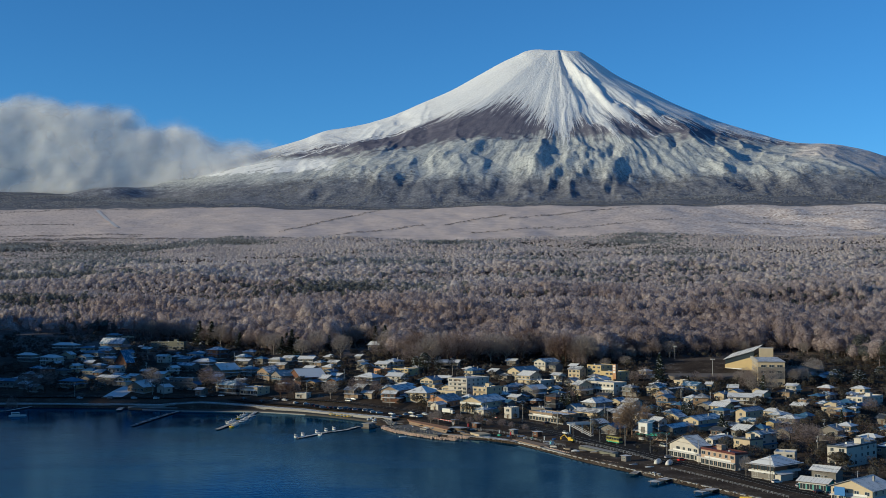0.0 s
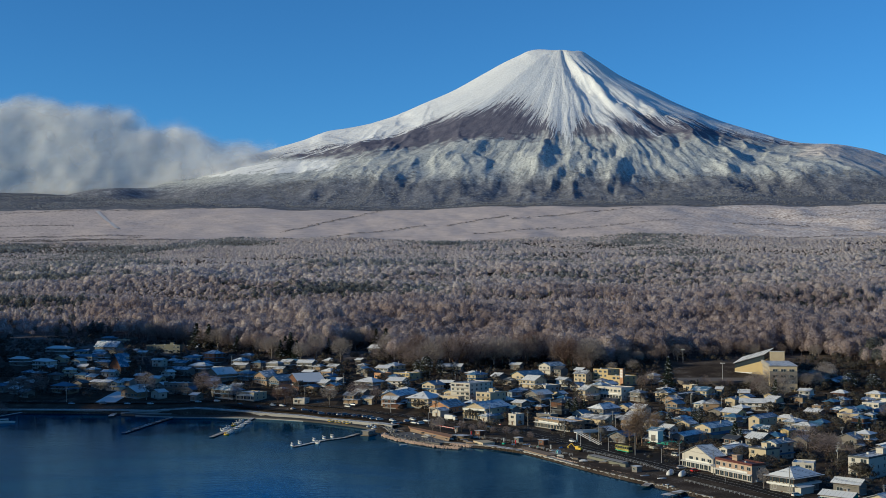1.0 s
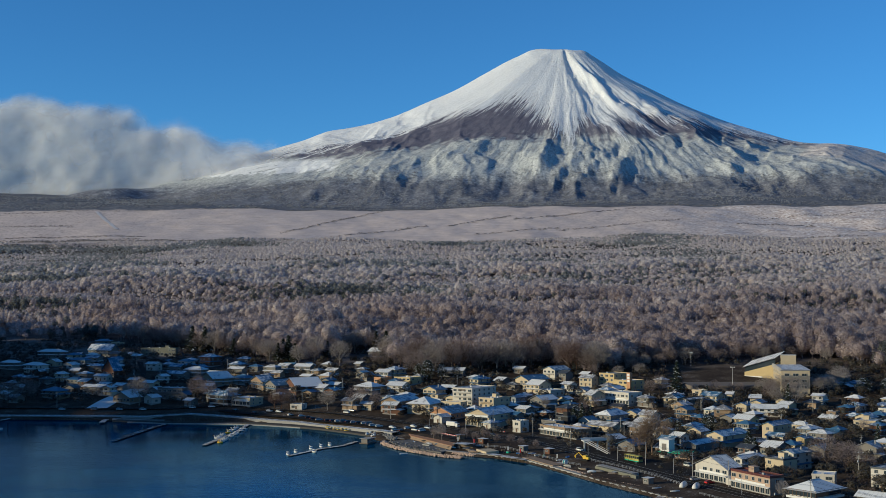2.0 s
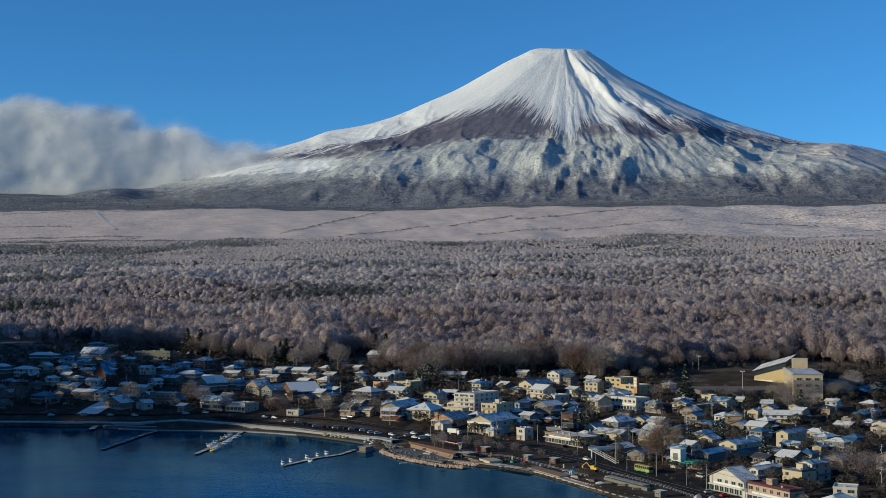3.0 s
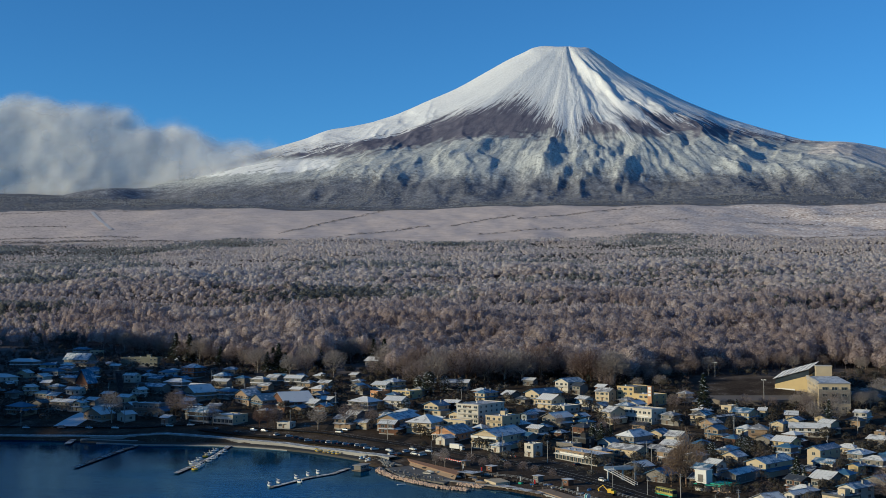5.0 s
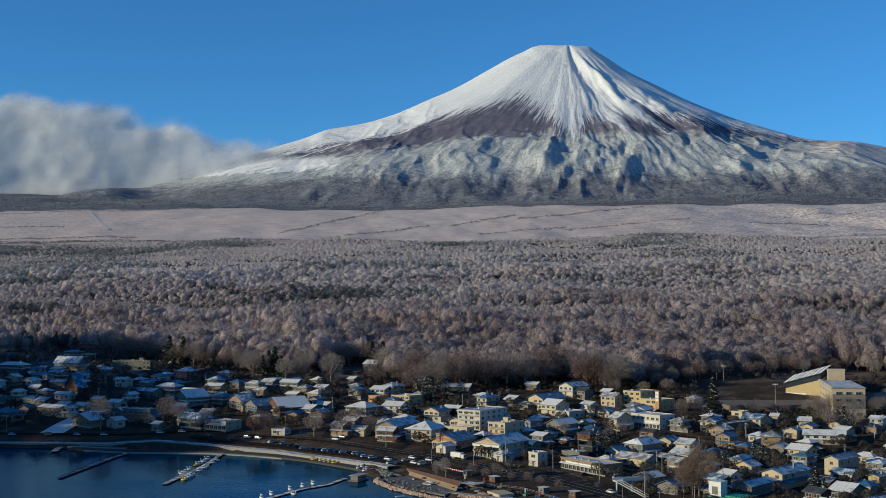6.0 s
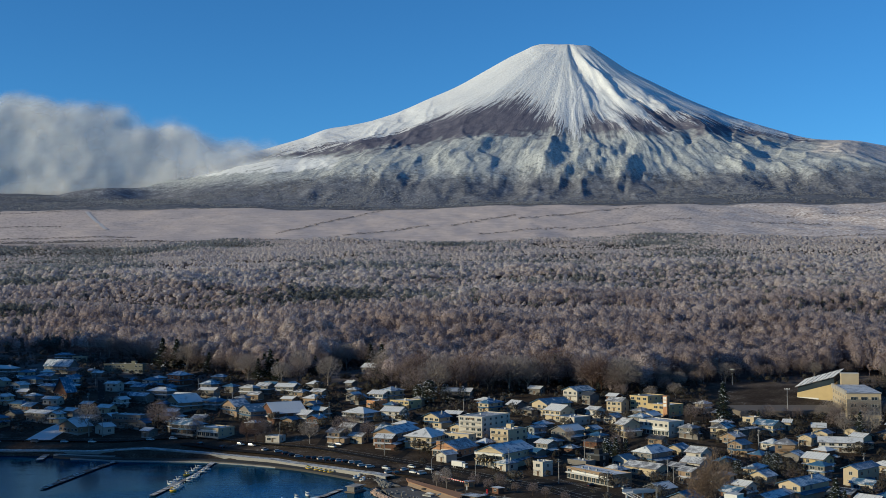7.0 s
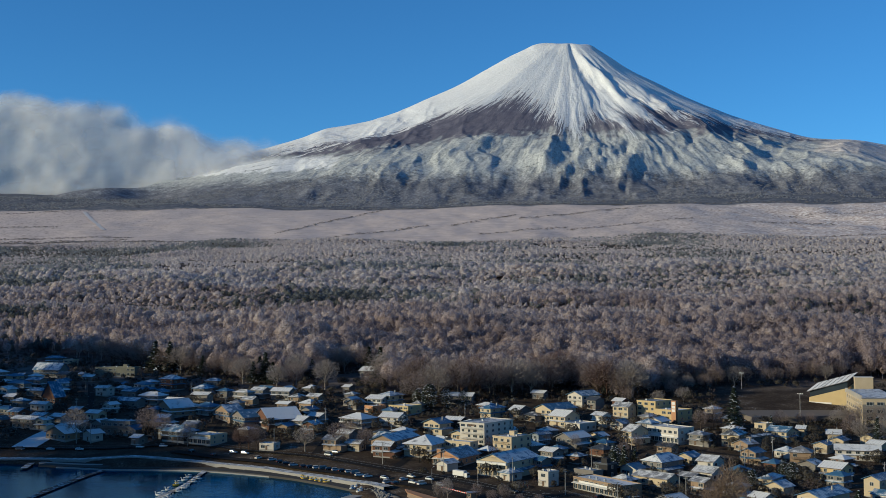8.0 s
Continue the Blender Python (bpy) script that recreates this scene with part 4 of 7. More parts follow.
rubble([(-62.5, 667), (-61, 657), (-53, 640), (-42, 626), (-31, 613), (-19, 606.5)], 3.8, 1000, "breakwater of pale tan boulders lying in the lake", 1, 0.55)
rubble([(-57, 660), (-50, 646), (-38, 633), (-30, 627)], 9.0, 70, "loose grey stones on the landing yard", 11, 0.6, snow_dusted("grey_stone", (0.17, 0.155, 0.14), 0.22, 0.9), 0.9)
rubble([(-24, 621), (-13, 614)], 3.6, 170, "short heap of pale boulders beside the landing", 2, 0.6)
rubble([(-66, 692), (-60, 680), (-56, 668)], 6.0, 110, "grey rubble heap at the end of the promenade", 3, 1.1, snow_dusted("snowy_stone", (0.20, 0.19, 0.175), 0.30, 0.9), 0.8)
rubble([(20, 586), (28, 566), (38, 547), (46, 532)], 3.8, 560, "line of pale boulders along the landing dock", 4, 0.58)
rubble([(46, 532), (54, 520)], 3.0, 130, "pale boulders at the foot of the bank", 5, 0.58)
rubble([(60, 500), (74, 474), (92, 442)], 2.4, 90, "rough dark stones along the muddy bank", 6, 0.8, snow_dusted("muddy_stone", (0.09, 0.068, 0.05), 0.2, 0.95))


def slab(name, corners, z0, z1, material, label, category):
    bm = bmesh.new()
    prism(bm, corners, z0, z1)
    ob = new(name, mesh_of(name, bm, material, bevel=0.03))
    return tagged(ob, label, category)


slab("landing_dock", [(22, 588), (26, 590), (46, 545), (42, 542)], 0.2, 0.95, pale_mat, "pale concrete landing dock behind the boulders", "dock")
slab("bank_wall", [(41, 572), (44, 574), (57, 549), (54, 547)], 0.3, 2.2, conc_mat, "sloping pale concrete bank below the stair", "wall")
# the bank below the road: a beige slope with a brown timber top
def sloped(name, low, high, z0, z1, thick, material, parent):
    bm = bmesh.new()
    pts = [Vector((*low[0], z0)), Vector((*low[1], z0)), Vector((*high[1], z1)), Vector((*high[0], z1))]
    loft(bm, [[p - Vector((0, 0, thick)) for p in pts], pts])
    part(name, bm, material, parent)


bank = thing("bank_wall", Matrix.Identity(4), "sloping beige bank wall with a brown timber top", "wall")
sloped("face", ((-49, 673), (-26, 630)), ((-48.7, 675.5), (-25.2, 633)), 0.8, 2.3, 0.8, WALL["tan"], bank)
sloped("timber_top", ((-49, 675.8), (-25.3, 633.3)), ((-50.5, 683), (-23.5, 643)), 2.5, 2.8, 0.5, soil_mat, bank)
slab("landing_yard", [(-59, 664), (-52, 645), (-30, 621), (-26, 629), (-49, 672)], 0.3, 1.05, snow_dusted("stony_yard", (0.13, 0.12, 0.11), 0.16, 0.9, 0.6), "grey stony landing yard behind the boulders", "yard")
shed = thing("open_shed", pose(-19.5, 634.5, 1.0, 0, 0, -38), "dark open timber shed on posts at the landing", "shed")
bm = bmesh.new()
prism(bm, [(-4.4, -3.2), (4.4, -3.2), (4.4, 3.2), (-4.4, 3.2)], 2.5, 2.7)
part("roof", bm, ROOF["dark"], shed)
bm = bmesh.new()
box(bm, -4.0, 2.6, 0, 4.0, 2.75, 2.5)
part("back_wall", bm, wood_mat, shed)
for sx in (-4, 0, 4):
    bm = bmesh.new()
    tube(bm, (sx, -2.9, -0.4), (sx, -2.9, 2.5), 0.1, None, 6)
    part("post", bm, wood_mat, shed)
slab("bank_slope", [(9, 601), (14, 604), (27, 578), (22, 574)], 0.2, 1.5, WALL["tan"], "beige earth and concrete bank beside the water", "wall")
slab("sea_wall", [(40, 566), (41.5, 567), (56, 539), (54.5, 538)], 0.2, 2.6, WALL["moss"], "mossy grey concrete wall along the bank", "wall")
slab("retaining_wall", [(-13, 624), (-6, 627), (-2, 618), (-8, 614)], 0.0, 2.2, WALL["cream"], "cream concrete block by the boat landing", "wall")

# ---- houses ----
WINDOW = {}


def window_meshes(w, h):
    key = (round(w, 1), round(h, 1))
    if key not in WINDOW:
        w, h = key
        bm = bmesh.new()
        t = 0.09
        box(bm, -w / 2, -0.09, 0, w / 2, 0.02, t)
        box(bm, -w / 2, -0.09, h - t, w / 2, 0.02, h)
        for x in (-w / 2, -t / 2, w / 2 - t):
            box(bm, x, -0.09, t, x + t, 0.02, h - t)
        fr = mesh_of("window", bm, frame_mat)
        bm = bmesh.new()
        box(bm, -w / 2 + t, -0.05, t, w / 2 - t, -0.02, h - t)
        WINDOW[key] = fr, mesh_of("pane", bm, glass_mat)
    return WINDOW[key]


def add_window(owner, x, y, z, w, h, turn):
    fr, pane = window_meshes(w, h)
    ob = shared("window", fr, owner, pose(x, y, z, 0, 0, turn))
    shared("pane", pane, ob, Matrix.Identity(4))


def roof_mesh(kind, w, d, over, rise, thick):
    """A pitched roof with eaves over a w x d plan; its eaves lie at z = 0."""
    bm = bmesh.new()
    x, y = w / 2 + over, d / 2 + over
    if kind in ("gableL", "steepL"):
        extrude_x(bm, [(-y, -0.12), (0, rise), (y, -0.12), (y, -0.12 + thick), (0, rise + thick), (-y, -0.12 + thick)], -x, x)
    elif kind in ("gableR", "steepR"):
        extrude_x(bm, [(-x, -0.12), (0, rise), (x, -0.12), (x, -0.12 + thick), (0, rise + thick), (-x, -0.12 + thick)], -y, y)
        bmesh.ops.rotate(bm, verts=bm.verts[:], matrix=Matrix.Rotation(math.pi / 2, 3, "Z"))
    else:
        cut = min(x, y) * (0.97 if kind == "hip" else 0.55)
        lie = x >= y
        ridge = [(-x + cut, 0), (x - cut, 0)] if lie else [(0, -y + cut), (0, y - cut)]
        top_z = rise if kind == "hip" else rise * 1.1
        low = [bm.verts.new((sx * x, sy * y, -0.12)) for sx, sy in ((-1, -1), (1, -1), (1, 1), (-1, 1))]
        eave = [bm.verts.new((sx * x, sy * y, -0.12 + thick)) for sx, sy in ((-1, -1), (1, -1), (1, 1), (-1, 1))]
        a, b = [bm.verts.new((px, py, top_z + thick)) for px, py in ridge]
        bm.faces.new(low[::-1])
        for k in range(4):
            bm.faces.new((low[k], low[(k + 1) % 4], eave[(k + 1) % 4], eave[k]))
        if lie:
            faces = ((eave[0], eave[1], b, a), (eave[1], eave[2], b), (eave[2], eave[3], a, b), (eave[3], eave[0], a))
        else:
            faces = ((eave[0], eave[1], a), (eave[1], eave[2], b, a), (eave[2], eave[3], b), (eave[3], eave[0], a, b))
        for f in faces:
            bm.faces.new(f)
    return bm


WALL_WORDS = {"white": "white", "cream": "cream", "yellow": "yellow", "tan": "tan", "brown": "brown timber", "grey": "grey", "dark": "black-clad", "blue": "blue-grey",
              "pink": "pink-tiled", "teal": "turquoise", "orange": "orange", "moss": "moss-grey"}
ROOF_WORDS = {"blue": "snow-dusted blue", "grey": "grey sheet", "snow": "snow-covered", "dark": "dark tiled", "red": "red-edged"}
SHAPE_WORDS = {"flat": "flat roof", "hip": "hip roof", "hipgable": "hip-and-gable roof", "gableL": "gable roof", "gableR": "gable roof", "steepL": "steep gable roof", "steepR": "steep gable roof"}
house_count = [0]


def house(x, y, w, d, yaw, h, roof, wall, cover, kind="house", balcony=False, shop=False, small=False):
    """A village building: walls, roof, foundation, windows, door and what else it has."""
    house_count[0] += 1
    rng = random.Random(house_count[0])
    corners = [Matrix.Rotation(radians(yaw), 2) @ Vector((sx * w / 2, sy * d / 2)) for sx, sy in ((-1, -1), (1, -1), (1, 1), (-1, 1))]
    base = land_at(x, y)
    low = min(land_at(x + c.x, y + c.y) for c in corners) - base - 0.6
    storeys = max(1, round(h / 2.9))
    if -240 < x < -85 and rng.random() < 0.75:      # most pale walls here turn grey or tan, standing in for the quarter's shade
        wall = {"yellow": "tan", "white": "grey", "cream": "tan"}.get(wall, wall)
    words = f"{('single', 'two', 'three', 'four')[min(storeys, 4) - 1]}-storey {WALL_WORDS[wall]} {kind} with {ROOF_WORDS[cover]} {SHAPE_WORDS[roof]}"
    ob = thing(kind.replace(" ", "_"), pose(x, y, base, 0, 0, yaw), words, kind if kind != "apartment house" else "apartments", "village buildings")
    wm, rm = WALL[wall], ROOF[cover]
    # walls
    bm = bmesh.new()
    steep = roof.startswith("steep")
    span = d if roof.endswith("L") else w
    rise = span * (0.5 if steep else rng.uniform(0.19, 0.25))
    if roof in ("hip", "hipgable"):
        rise = min(w, d) * rng.uniform(0.20, 0.26)
    if roof.endswith("L"):
        extrude_x(bm, [(-d / 2, low), (d / 2, low), (d / 2, h), (0, h + rise), (-d / 2, h)], -w / 2, w / 2)
    elif roof.endswith("R"):
        extrude_x(bm, [(-w / 2, low), (w / 2, low), (w / 2, h), (0, h + rise), (-w / 2, h)], -d / 2, d / 2)
        bmesh.ops.rotate(bm, verts=bm.verts[:], matrix=Matrix.Rotation(math.pi / 2, 3, "Z"))
    else:
        box(bm, -w / 2, -d / 2, low, w / 2, d / 2, h)
    part("wall", bm, wm, ob)
    bm = bmesh.new()
    box(bm, -w / 2 - 0.06, -d / 2 - 0.06, low, w / 2 + 0.06, d / 2 + 0.06, 0.35)
    part("foundation", bm, conc_mat, ob)
    # roof
    if roof == "flat":
        bm = bmesh.new()
        box(bm, -w / 2 + 0.25, -d / 2 + 0.25, h, w / 2 - 0.25, d / 2 - 0.25, h + 0.12)
        part("roof", bm, rm, ob)
        bm = bmesh.new()
        hi = h + (0.5 if cover != "red" else 0.7)
        for x0, y0, x1, y1 in ((-w / 2 - .12, -d / 2 - .12, w / 2 + .12, -d / 2 + .2), (-w / 2 - .12, d / 2 - .2, w / 2 + .12, d / 2 + .12),
                               (-w / 2 - .12, -d / 2 + .2, -w / 2 + .2, d / 2 - .2), (w / 2 - .2, -d / 2 + .2, w / 2 + .12, d / 2 - .2)):
            box(bm, x0, y0, h - 0.25, x1, y1, hi)
        part("parapet", bm, rm if cover in ("red", "dark") else wm, ob)
        if h > 5 and w > 8 and rng.random() < 0.8:
            bm = bmesh.new()
            cx, cy = rng.uniform(-w / 5, w / 5), rng.uniform(0, d / 5)
            box(bm, cx - 1.6, cy - 1.3, h, cx + 1.6, cy + 1.3, h + 2.1)
            box(bm, cx - 1.75, cy - 1.45, h + 2.1, cx + 1.75, cy + 1.45, h + 2.3)
            part("roof_hut", bm, wm, ob)
        for k in range(rng.randint(1, 3)):
            bm = bmesh.new()
            cx, cy = rng.uniform(-w / 3, w / 3), rng.uniform(-d / 3, d / 3)
            box(bm, cx - 0.5, cy - 0.35, h + 0.1, cx + 0.5, cy + 0.35, h + 0.95)
            part("vent_unit", bm, steel_mat, ob, bevel=0.04)
    else:
        over = rng.uniform(0.7, 1.05)
        bm = roof_mesh(roof, w, d, over, rise, 0.2)
        top = part("roof", bm, rm, ob)
        top.location.z = h
        bm = bmesh.new()
        if roof.endswith("L"):
            tube(bm, (-w / 2 - over, 0, h + rise + 0.2), (w / 2 + over, 0, h + rise + 0.2), 0.16, None, 6)
        elif roof.endswith("R"):
            tube(bm, (0, -d / 2 - over, h + rise + 0.2), (0, d / 2 + over, h + rise + 0.2), 0.16, None, 6)
        else:
            cut = min(w / 2 + over, d / 2 + over) * (0.97 if roof == "hip" else 0.55)
            hz = h + (rise if roof == "hip" else rise * 1.1) + 0.2
            ax = max(0.2, w / 2 + over - cut) if w >= d else 0.0
            ay = 0.0 if w >= d else max(0.2, d / 2 + over - cut)
            tube(bm, (-ax, -ay, hz), (ax, ay, hz), 0.17, None, 6)
        part("ridge_cap", bm, rm, ob)
        for sy in (-1, 1):
            if not roof.endswith("R") and y < 850 and not small:
                bm = bmesh.new()
                tube(bm, (-w / 2 - over, sy * (d / 2 + over + 0.06), h - 0.1), (w / 2 + over, sy * (d / 2 + over + 0.06), h - 0.1), 0.07, None, 5)
                part("gutter", bm, trim_mat, ob)
        # standing seams on the near slopes
        if roof[:5] in ("gable", "steep") and not (small and y > 780):
            run, half = (w, d / 2 + over) if roof.endswith("L") else (d, w / 2 + over)
            bm = bmesh.new()
            n = max(3, int(run / 1.5))
            for k in range(n + 1):
                u = -run / 2 + run * k / n
                for s in (-1, 1):
                    p = (u, s * half, h + 0.1) if roof.endswith("L") else (s * half, u, h + 0.1)
                    q = (u, 0, h + rise + 0.22) if roof.endswith("L") else (0, u, h + rise + 0.22)
                    tube(bm, p, q, 0.045, None, 3)
            part("roof_seam", bm, rm, ob)
        if rng.random() < 0.25:
            bm = bmesh.new()
            box(bm, w * 0.2, d * 0.1, h, w * 0.2 + 0.6, d * 0.1 + 0.6, h + rise + 0.9)
            part("chimney", bm, conc_mat, ob)
    # skirt roof between the storeys
    if storeys >= 2 and roof != "flat" and not shop and rng.random() < 0.85:
        bm = bmesh.new()
        z = h / storeys
        extrude_x(bm, [(-d / 2, z + 0.55), (-d / 2 - 1.0, z + 0.1), (-d / 2 - 1.0, z), (-d / 2, z + 0.25)], -w / 2 - 0.3, w / 2 + 0.3)
        for y0, y1 in ((-d / 2 - 0.9, d / 2 + 0.3),):
            loft(bm, [[(w / 2, yy, z + 0.25), (w / 2 + 1.0, yy, z), (w / 2 + 1.0, yy, z + 0.1), (w / 2, yy, z + 0.55)] for yy in (y0, y1)])
        part("skirt_roof", bm, rm, ob)
    # a low lean-to beside the gable
    if storeys == 2 and roof != "flat" and y < 860 and rng.random() < 0.55:
        deep, tall, y0, y1 = rng.uniform(2.2, 3.4), rng.uniform(2.3, 2.6), -d / 2 + rng.uniform(-1.2, 0.4), rng.uniform(0.0, d / 2)
        bm = bmesh.new()
        box(bm, w / 2, y0, low, w / 2 + deep, y1, tall)
        annex = part("annex", bm, wm, ob)
        bm = bmesh.new()
        loft(bm, [[(w / 2, yy, tall + 0.6), (w / 2 + deep + 0.5, yy, tall), (w / 2 + deep + 0.5, yy, tall + 0.15), (w / 2, yy, tall + 0.78)] for yy in (y0 - 0.5, y1 + 0.4)])
        part("annex_roof", bm, rm, annex)
    # windows, storey by storey, on the sides in view
    level = h / storeys
    for s in range(storeys):
        z = s * level + level * 0.30
        wh = min(1.5, level * 0.52)
        for length, off, turn in ((w, d / 2, 0), (d, w / 2, 90)):
            n = max(1, int(length / (3.4 if turn == 0 else 4.4)))
            for k in range(n):
                if rng.random() < (0.55 if small and turn else 0.14):
                    continue
                u = (k + 0.5) / n * length - length / 2
                if shop and s == 0 and turn == 0:
                    continue
                if s == 0 and turn == 0 and k == n // 2:
                    continue
                ww = min(rng.choice((1.6, 1.8, 2.4, 2.6) if turn == 0 else (1.2, 1.6, 1.8)), length / n - 0.5)
                ww = max(0.8, round(ww, 1))
                c, sn = math.cos(radians(turn)), math.sin(radians(turn))
                add_window(ob, u * c + sn * off, u * sn - c * off, z, ww, wh, turn)
    # the ground floor's front
    if shop:
        n = max(2, int(w / 2.6))
        for k in range(n):
            u = (k + 0.5) / n * w - w / 2
            add_window(ob, u, -d / 2, 0.35, round(w / n - 0.5, 1), 2.1, 0)
        bm = bmesh.new()
        extrude_x(bm, [(-d / 2, 3.1), (-d / 2 - 1.1, 2.75), (-d / 2 - 1.1, 2.62), (-d / 2, 2.8)], -w / 2, w / 2)
        part("awning", bm, white_mat, ob)
        bm = bmesh.new()
        box(bm, -w * 0.38, -d / 2 - 0.12, 3.15, w * 0.38, -d / 2 - 0.02, min(h - 0.2, 3.9))
        part("sign_board", bm, white_mat, ob)
    else:
        bm = bmesh.new()
        box(bm, -0.55, -d / 2 - 0.07, 0.1, 0.55, -d / 2 + 0.02, 2.1)
        part("door", bm, trim_mat, ob)
        bm = bmesh.new()
        box(bm, -1.1, -d / 2 - 1.0, 2.35, 1.1, -d / 2, 2.5)
        part("porch_roof", bm, rm, ob)
    if balcony or (storeys == 2 and roof != "flat" and w > 8 and not shop and rng.random() < 0.22):
        for s in range(1, storeys):
            z = s * level
            bm = bmesh.new()
            box(bm, -w * 0.42, -d / 2 - 1.2, z - 0.12, w * 0.42, -d / 2, z)
            slab_ = part("balcony", bm, wm, ob)
            bm = bmesh.new()
            box(bm, -w * 0.42, -d / 2 - 1.2, z + 0.85, w * 0.42, -d / 2 - 1.13, z + 0.95)
            n = max(4, int(w * 0.84 / 0.5))
            for k in range(n + 1):
                u = -w * 0.42 + w * 0.84 * k / n
                box(bm, u - 0.03, -d / 2 - 1.19, z, u + 0.03, -d / 2 - 1.14, z + 0.85)
            part("balustrade", bm, trim_mat if wall != "white" else white_mat, slab_)
    # an outdoor unit by the side wall
    if rng.random() < 0.5 and y < 800 and not small:
        bm = bmesh.new()
        box(bm, w / 2 + 0.05, -d / 4, 0.1, w / 2 + 0.45, -d / 4 + 0.85, 0.85)
        part("air_unit", bm, white_mat, ob, bevel=0.03)
    return ob


hotel = house(-17.3, 799.3, 15.3, 25.7, -35, 10.5, "flat", "white", "grey", "hotel", balcony=True)
for k in range(4):
    bm = bmesh.new()
    box(bm, -2.2 + k * 1.2, -13.1, 9.2, -1.4 + k * 1.2, -12.8, 10.1)
    part("sign_bar", bm, trim_mat, hotel)
house(-29.6, 768.3, 15.9, 6.5, -35, 6.5, "flat", "cream", "snow", "hotel")
house(-4.6, 768.9, 11.8, 15.3, -40, 9, "flat", "cream", "grey", "hotel", balcony=True)
lake_inn = house(-6.6, 723.9, 15.6, 25.2, -35, 6.6, "gableR", "cream", "blue", "inn", shop=True)
for name, b, m_ in (("fascia", (-7.9, -13.9, 5.4, 7.9, -12.7, 6.5), white_mat), ("glazing", (-6.9, -12.78, 3.7, 6.9, -12.7, 5.3), glass_mat), ("sill_band", (-7.9, -13.9, 3.0, 7.9, -12.7, 3.5), WALL["yellow"])):
    bm = bmesh.new()
    box(bm, *b)
    part(name, bm, m_, lake_inn)
for k in range(5):
    bm = bmesh.new()
    tube(bm, (-7.6 + k * 3.8, -13.5, -0.3), (-7.6 + k * 3.8, -13.5, 5.4), 0.16, None, 6)
    part("column", bm, WALL["cream"], lake_inn)
house(-46.8, 769.2, 15.3, 17.6, -25, 5.8, "hip", "cream", "grey", "inn", balcony=True)
gable_shop = house(-31.3, 748.6, 14.4, 18.7, -30, 3.6, "gableR", "orange", "grey", "shop", shop=True)
bm = bmesh.new()
box(bm, -4.6, -9.9, 3.2, -2.4, -8.2, 7.2)
turret = part("turret", bm, WALL["orange"], gable_shop)
bm = bmesh.new()
prism(bm, [(-4.9, -10.2), (-2.1, -10.2), (-2.1, -7.9), (-4.9, -7.9)], 7.2, 7.5)
part("cap", bm, ROOF["grey"], turret)
house(-63.2, 780.7, 12.9, 25.3, -25, 5.8, "gableR", "tan", "blue", "inn", balcony=True)
house(-44.1, 821.7, 11.7, 9.1, -40, 5.5, "gableR", "cream", "blue")
house(-34.7, 833.3, 10.2, 6.5, -30, 5, "gableL", "dark", "snow")
house(-14.7, 864.7, 7.8, 12.8, -40, 5.5, "hip", "cream", "blue")
house(0.9, 866.2, 6.8, 10.6, -40, 4, "gableL", "grey", "grey")
house(14.5, 924.5, 8.0, 6.5, -30, 3.5, "gableL", "grey", "snow")
house(20.9, 857.6, 12.9, 18.7, -50, 6.5, "gableR", "cream", "blue", "inn", balcony=True)
house(39.8, 902.3, 12.5, 14.3, -50, 6, "gableR", "white", "blue")
house(24.9, 840.9, 11.8, 12.0, -45, 5.5, "gableL", "cream", "snow")
house(33.1, 827.8, 10.0, 13.4, -45, 4, "flat", "white", "grey")
house(10.3, 789.1, 4.4, 8.5, -45, 6, "gableR", "blue", "blue")
house(13.9, 749.1, 7.6, 7.2, -45, 5.5, "gableL", "grey", "snow")
house(10.0, 693.7, 5.9, 6.5, -45, 6, "flat", "white", "grey", "shop")
house(26.1, 784.3, 10.6, 13.8, -45, 5.5, "gableR", "grey", "grey")
house(45.4, 842.3, 7.4, 7.4, -45, 5.5, "gableL", "white", "snow")
house(60.4, 866.2, 10.4, 7.9, -40, 5.8, "gableL", "cream", "grey")
house(77.9, 868.4, 13.2, 15.7, -45, 8.5, "flat", "yellow", "grey", "apartment house")
house(86.7, 854.7, 15.5, 13.0, -45, 6, "flat", "yellow", "grey", "apartment house")
house(77.0, 800.8, 21.1, 12.0, -50, 7.2, "flat", "white", "grey", "shop", shop=True)
house(58.8, 797.7, 6.4, 12.0, -50, 6, "gableL", "cream", "snow")
house(33.4, 677.3, 31.1, 10.3, -55, 4.8, "flat", "tan", "grey", "store", shop=True)
house(35.9, 714.3, 8.1, 6.6, -45, 6, "flat", "dark", "dark")
house(28.1, 707.9, 11.0, 6.5, -45, 4.2, "flat", "grey", "snow")
house(62.5, 724.3, 11.2, 15.5, -45, 5.8, "hipgable", "grey", "blue")
house(56.1, 696.3, 17.9, 9.0, -45, 3.5, "gableL", "cream", "grey")
house(70.7, 697.8, 7.3, 6.5, -45, 3.5, "gableL", "grey", "grey")
house(79.5, 705.8, 9.2, 8.9, -40, 4, "gableL", "white", "snow")
house(83.6, 721.6, 7.7, 9.7, -40, 6, "gableL", "white", "snow")
house(107.5, 791.3, 8.7, 12.1, -30, 5.5, "hipgable", "cream", "dark")
house(119.1, 788.9, 3.2, 17.0, -45, 5, "gableR", "grey", "dark")
house(127.6, 815.1, 6.7, 7.3, -40, 6, "flat", "cream", "grey")
house(133.6, 801.3, 11.6, 9.7, -45, 5, "gableL", "cream", "blue")
house(146.6, 812.5, 3.9, 6.6, -25, 4, "gableL", "cream", "snow")
house(129.4, 745.5, 9.5, 9.5, -18, 5.8, "hip", "tan", "grey")
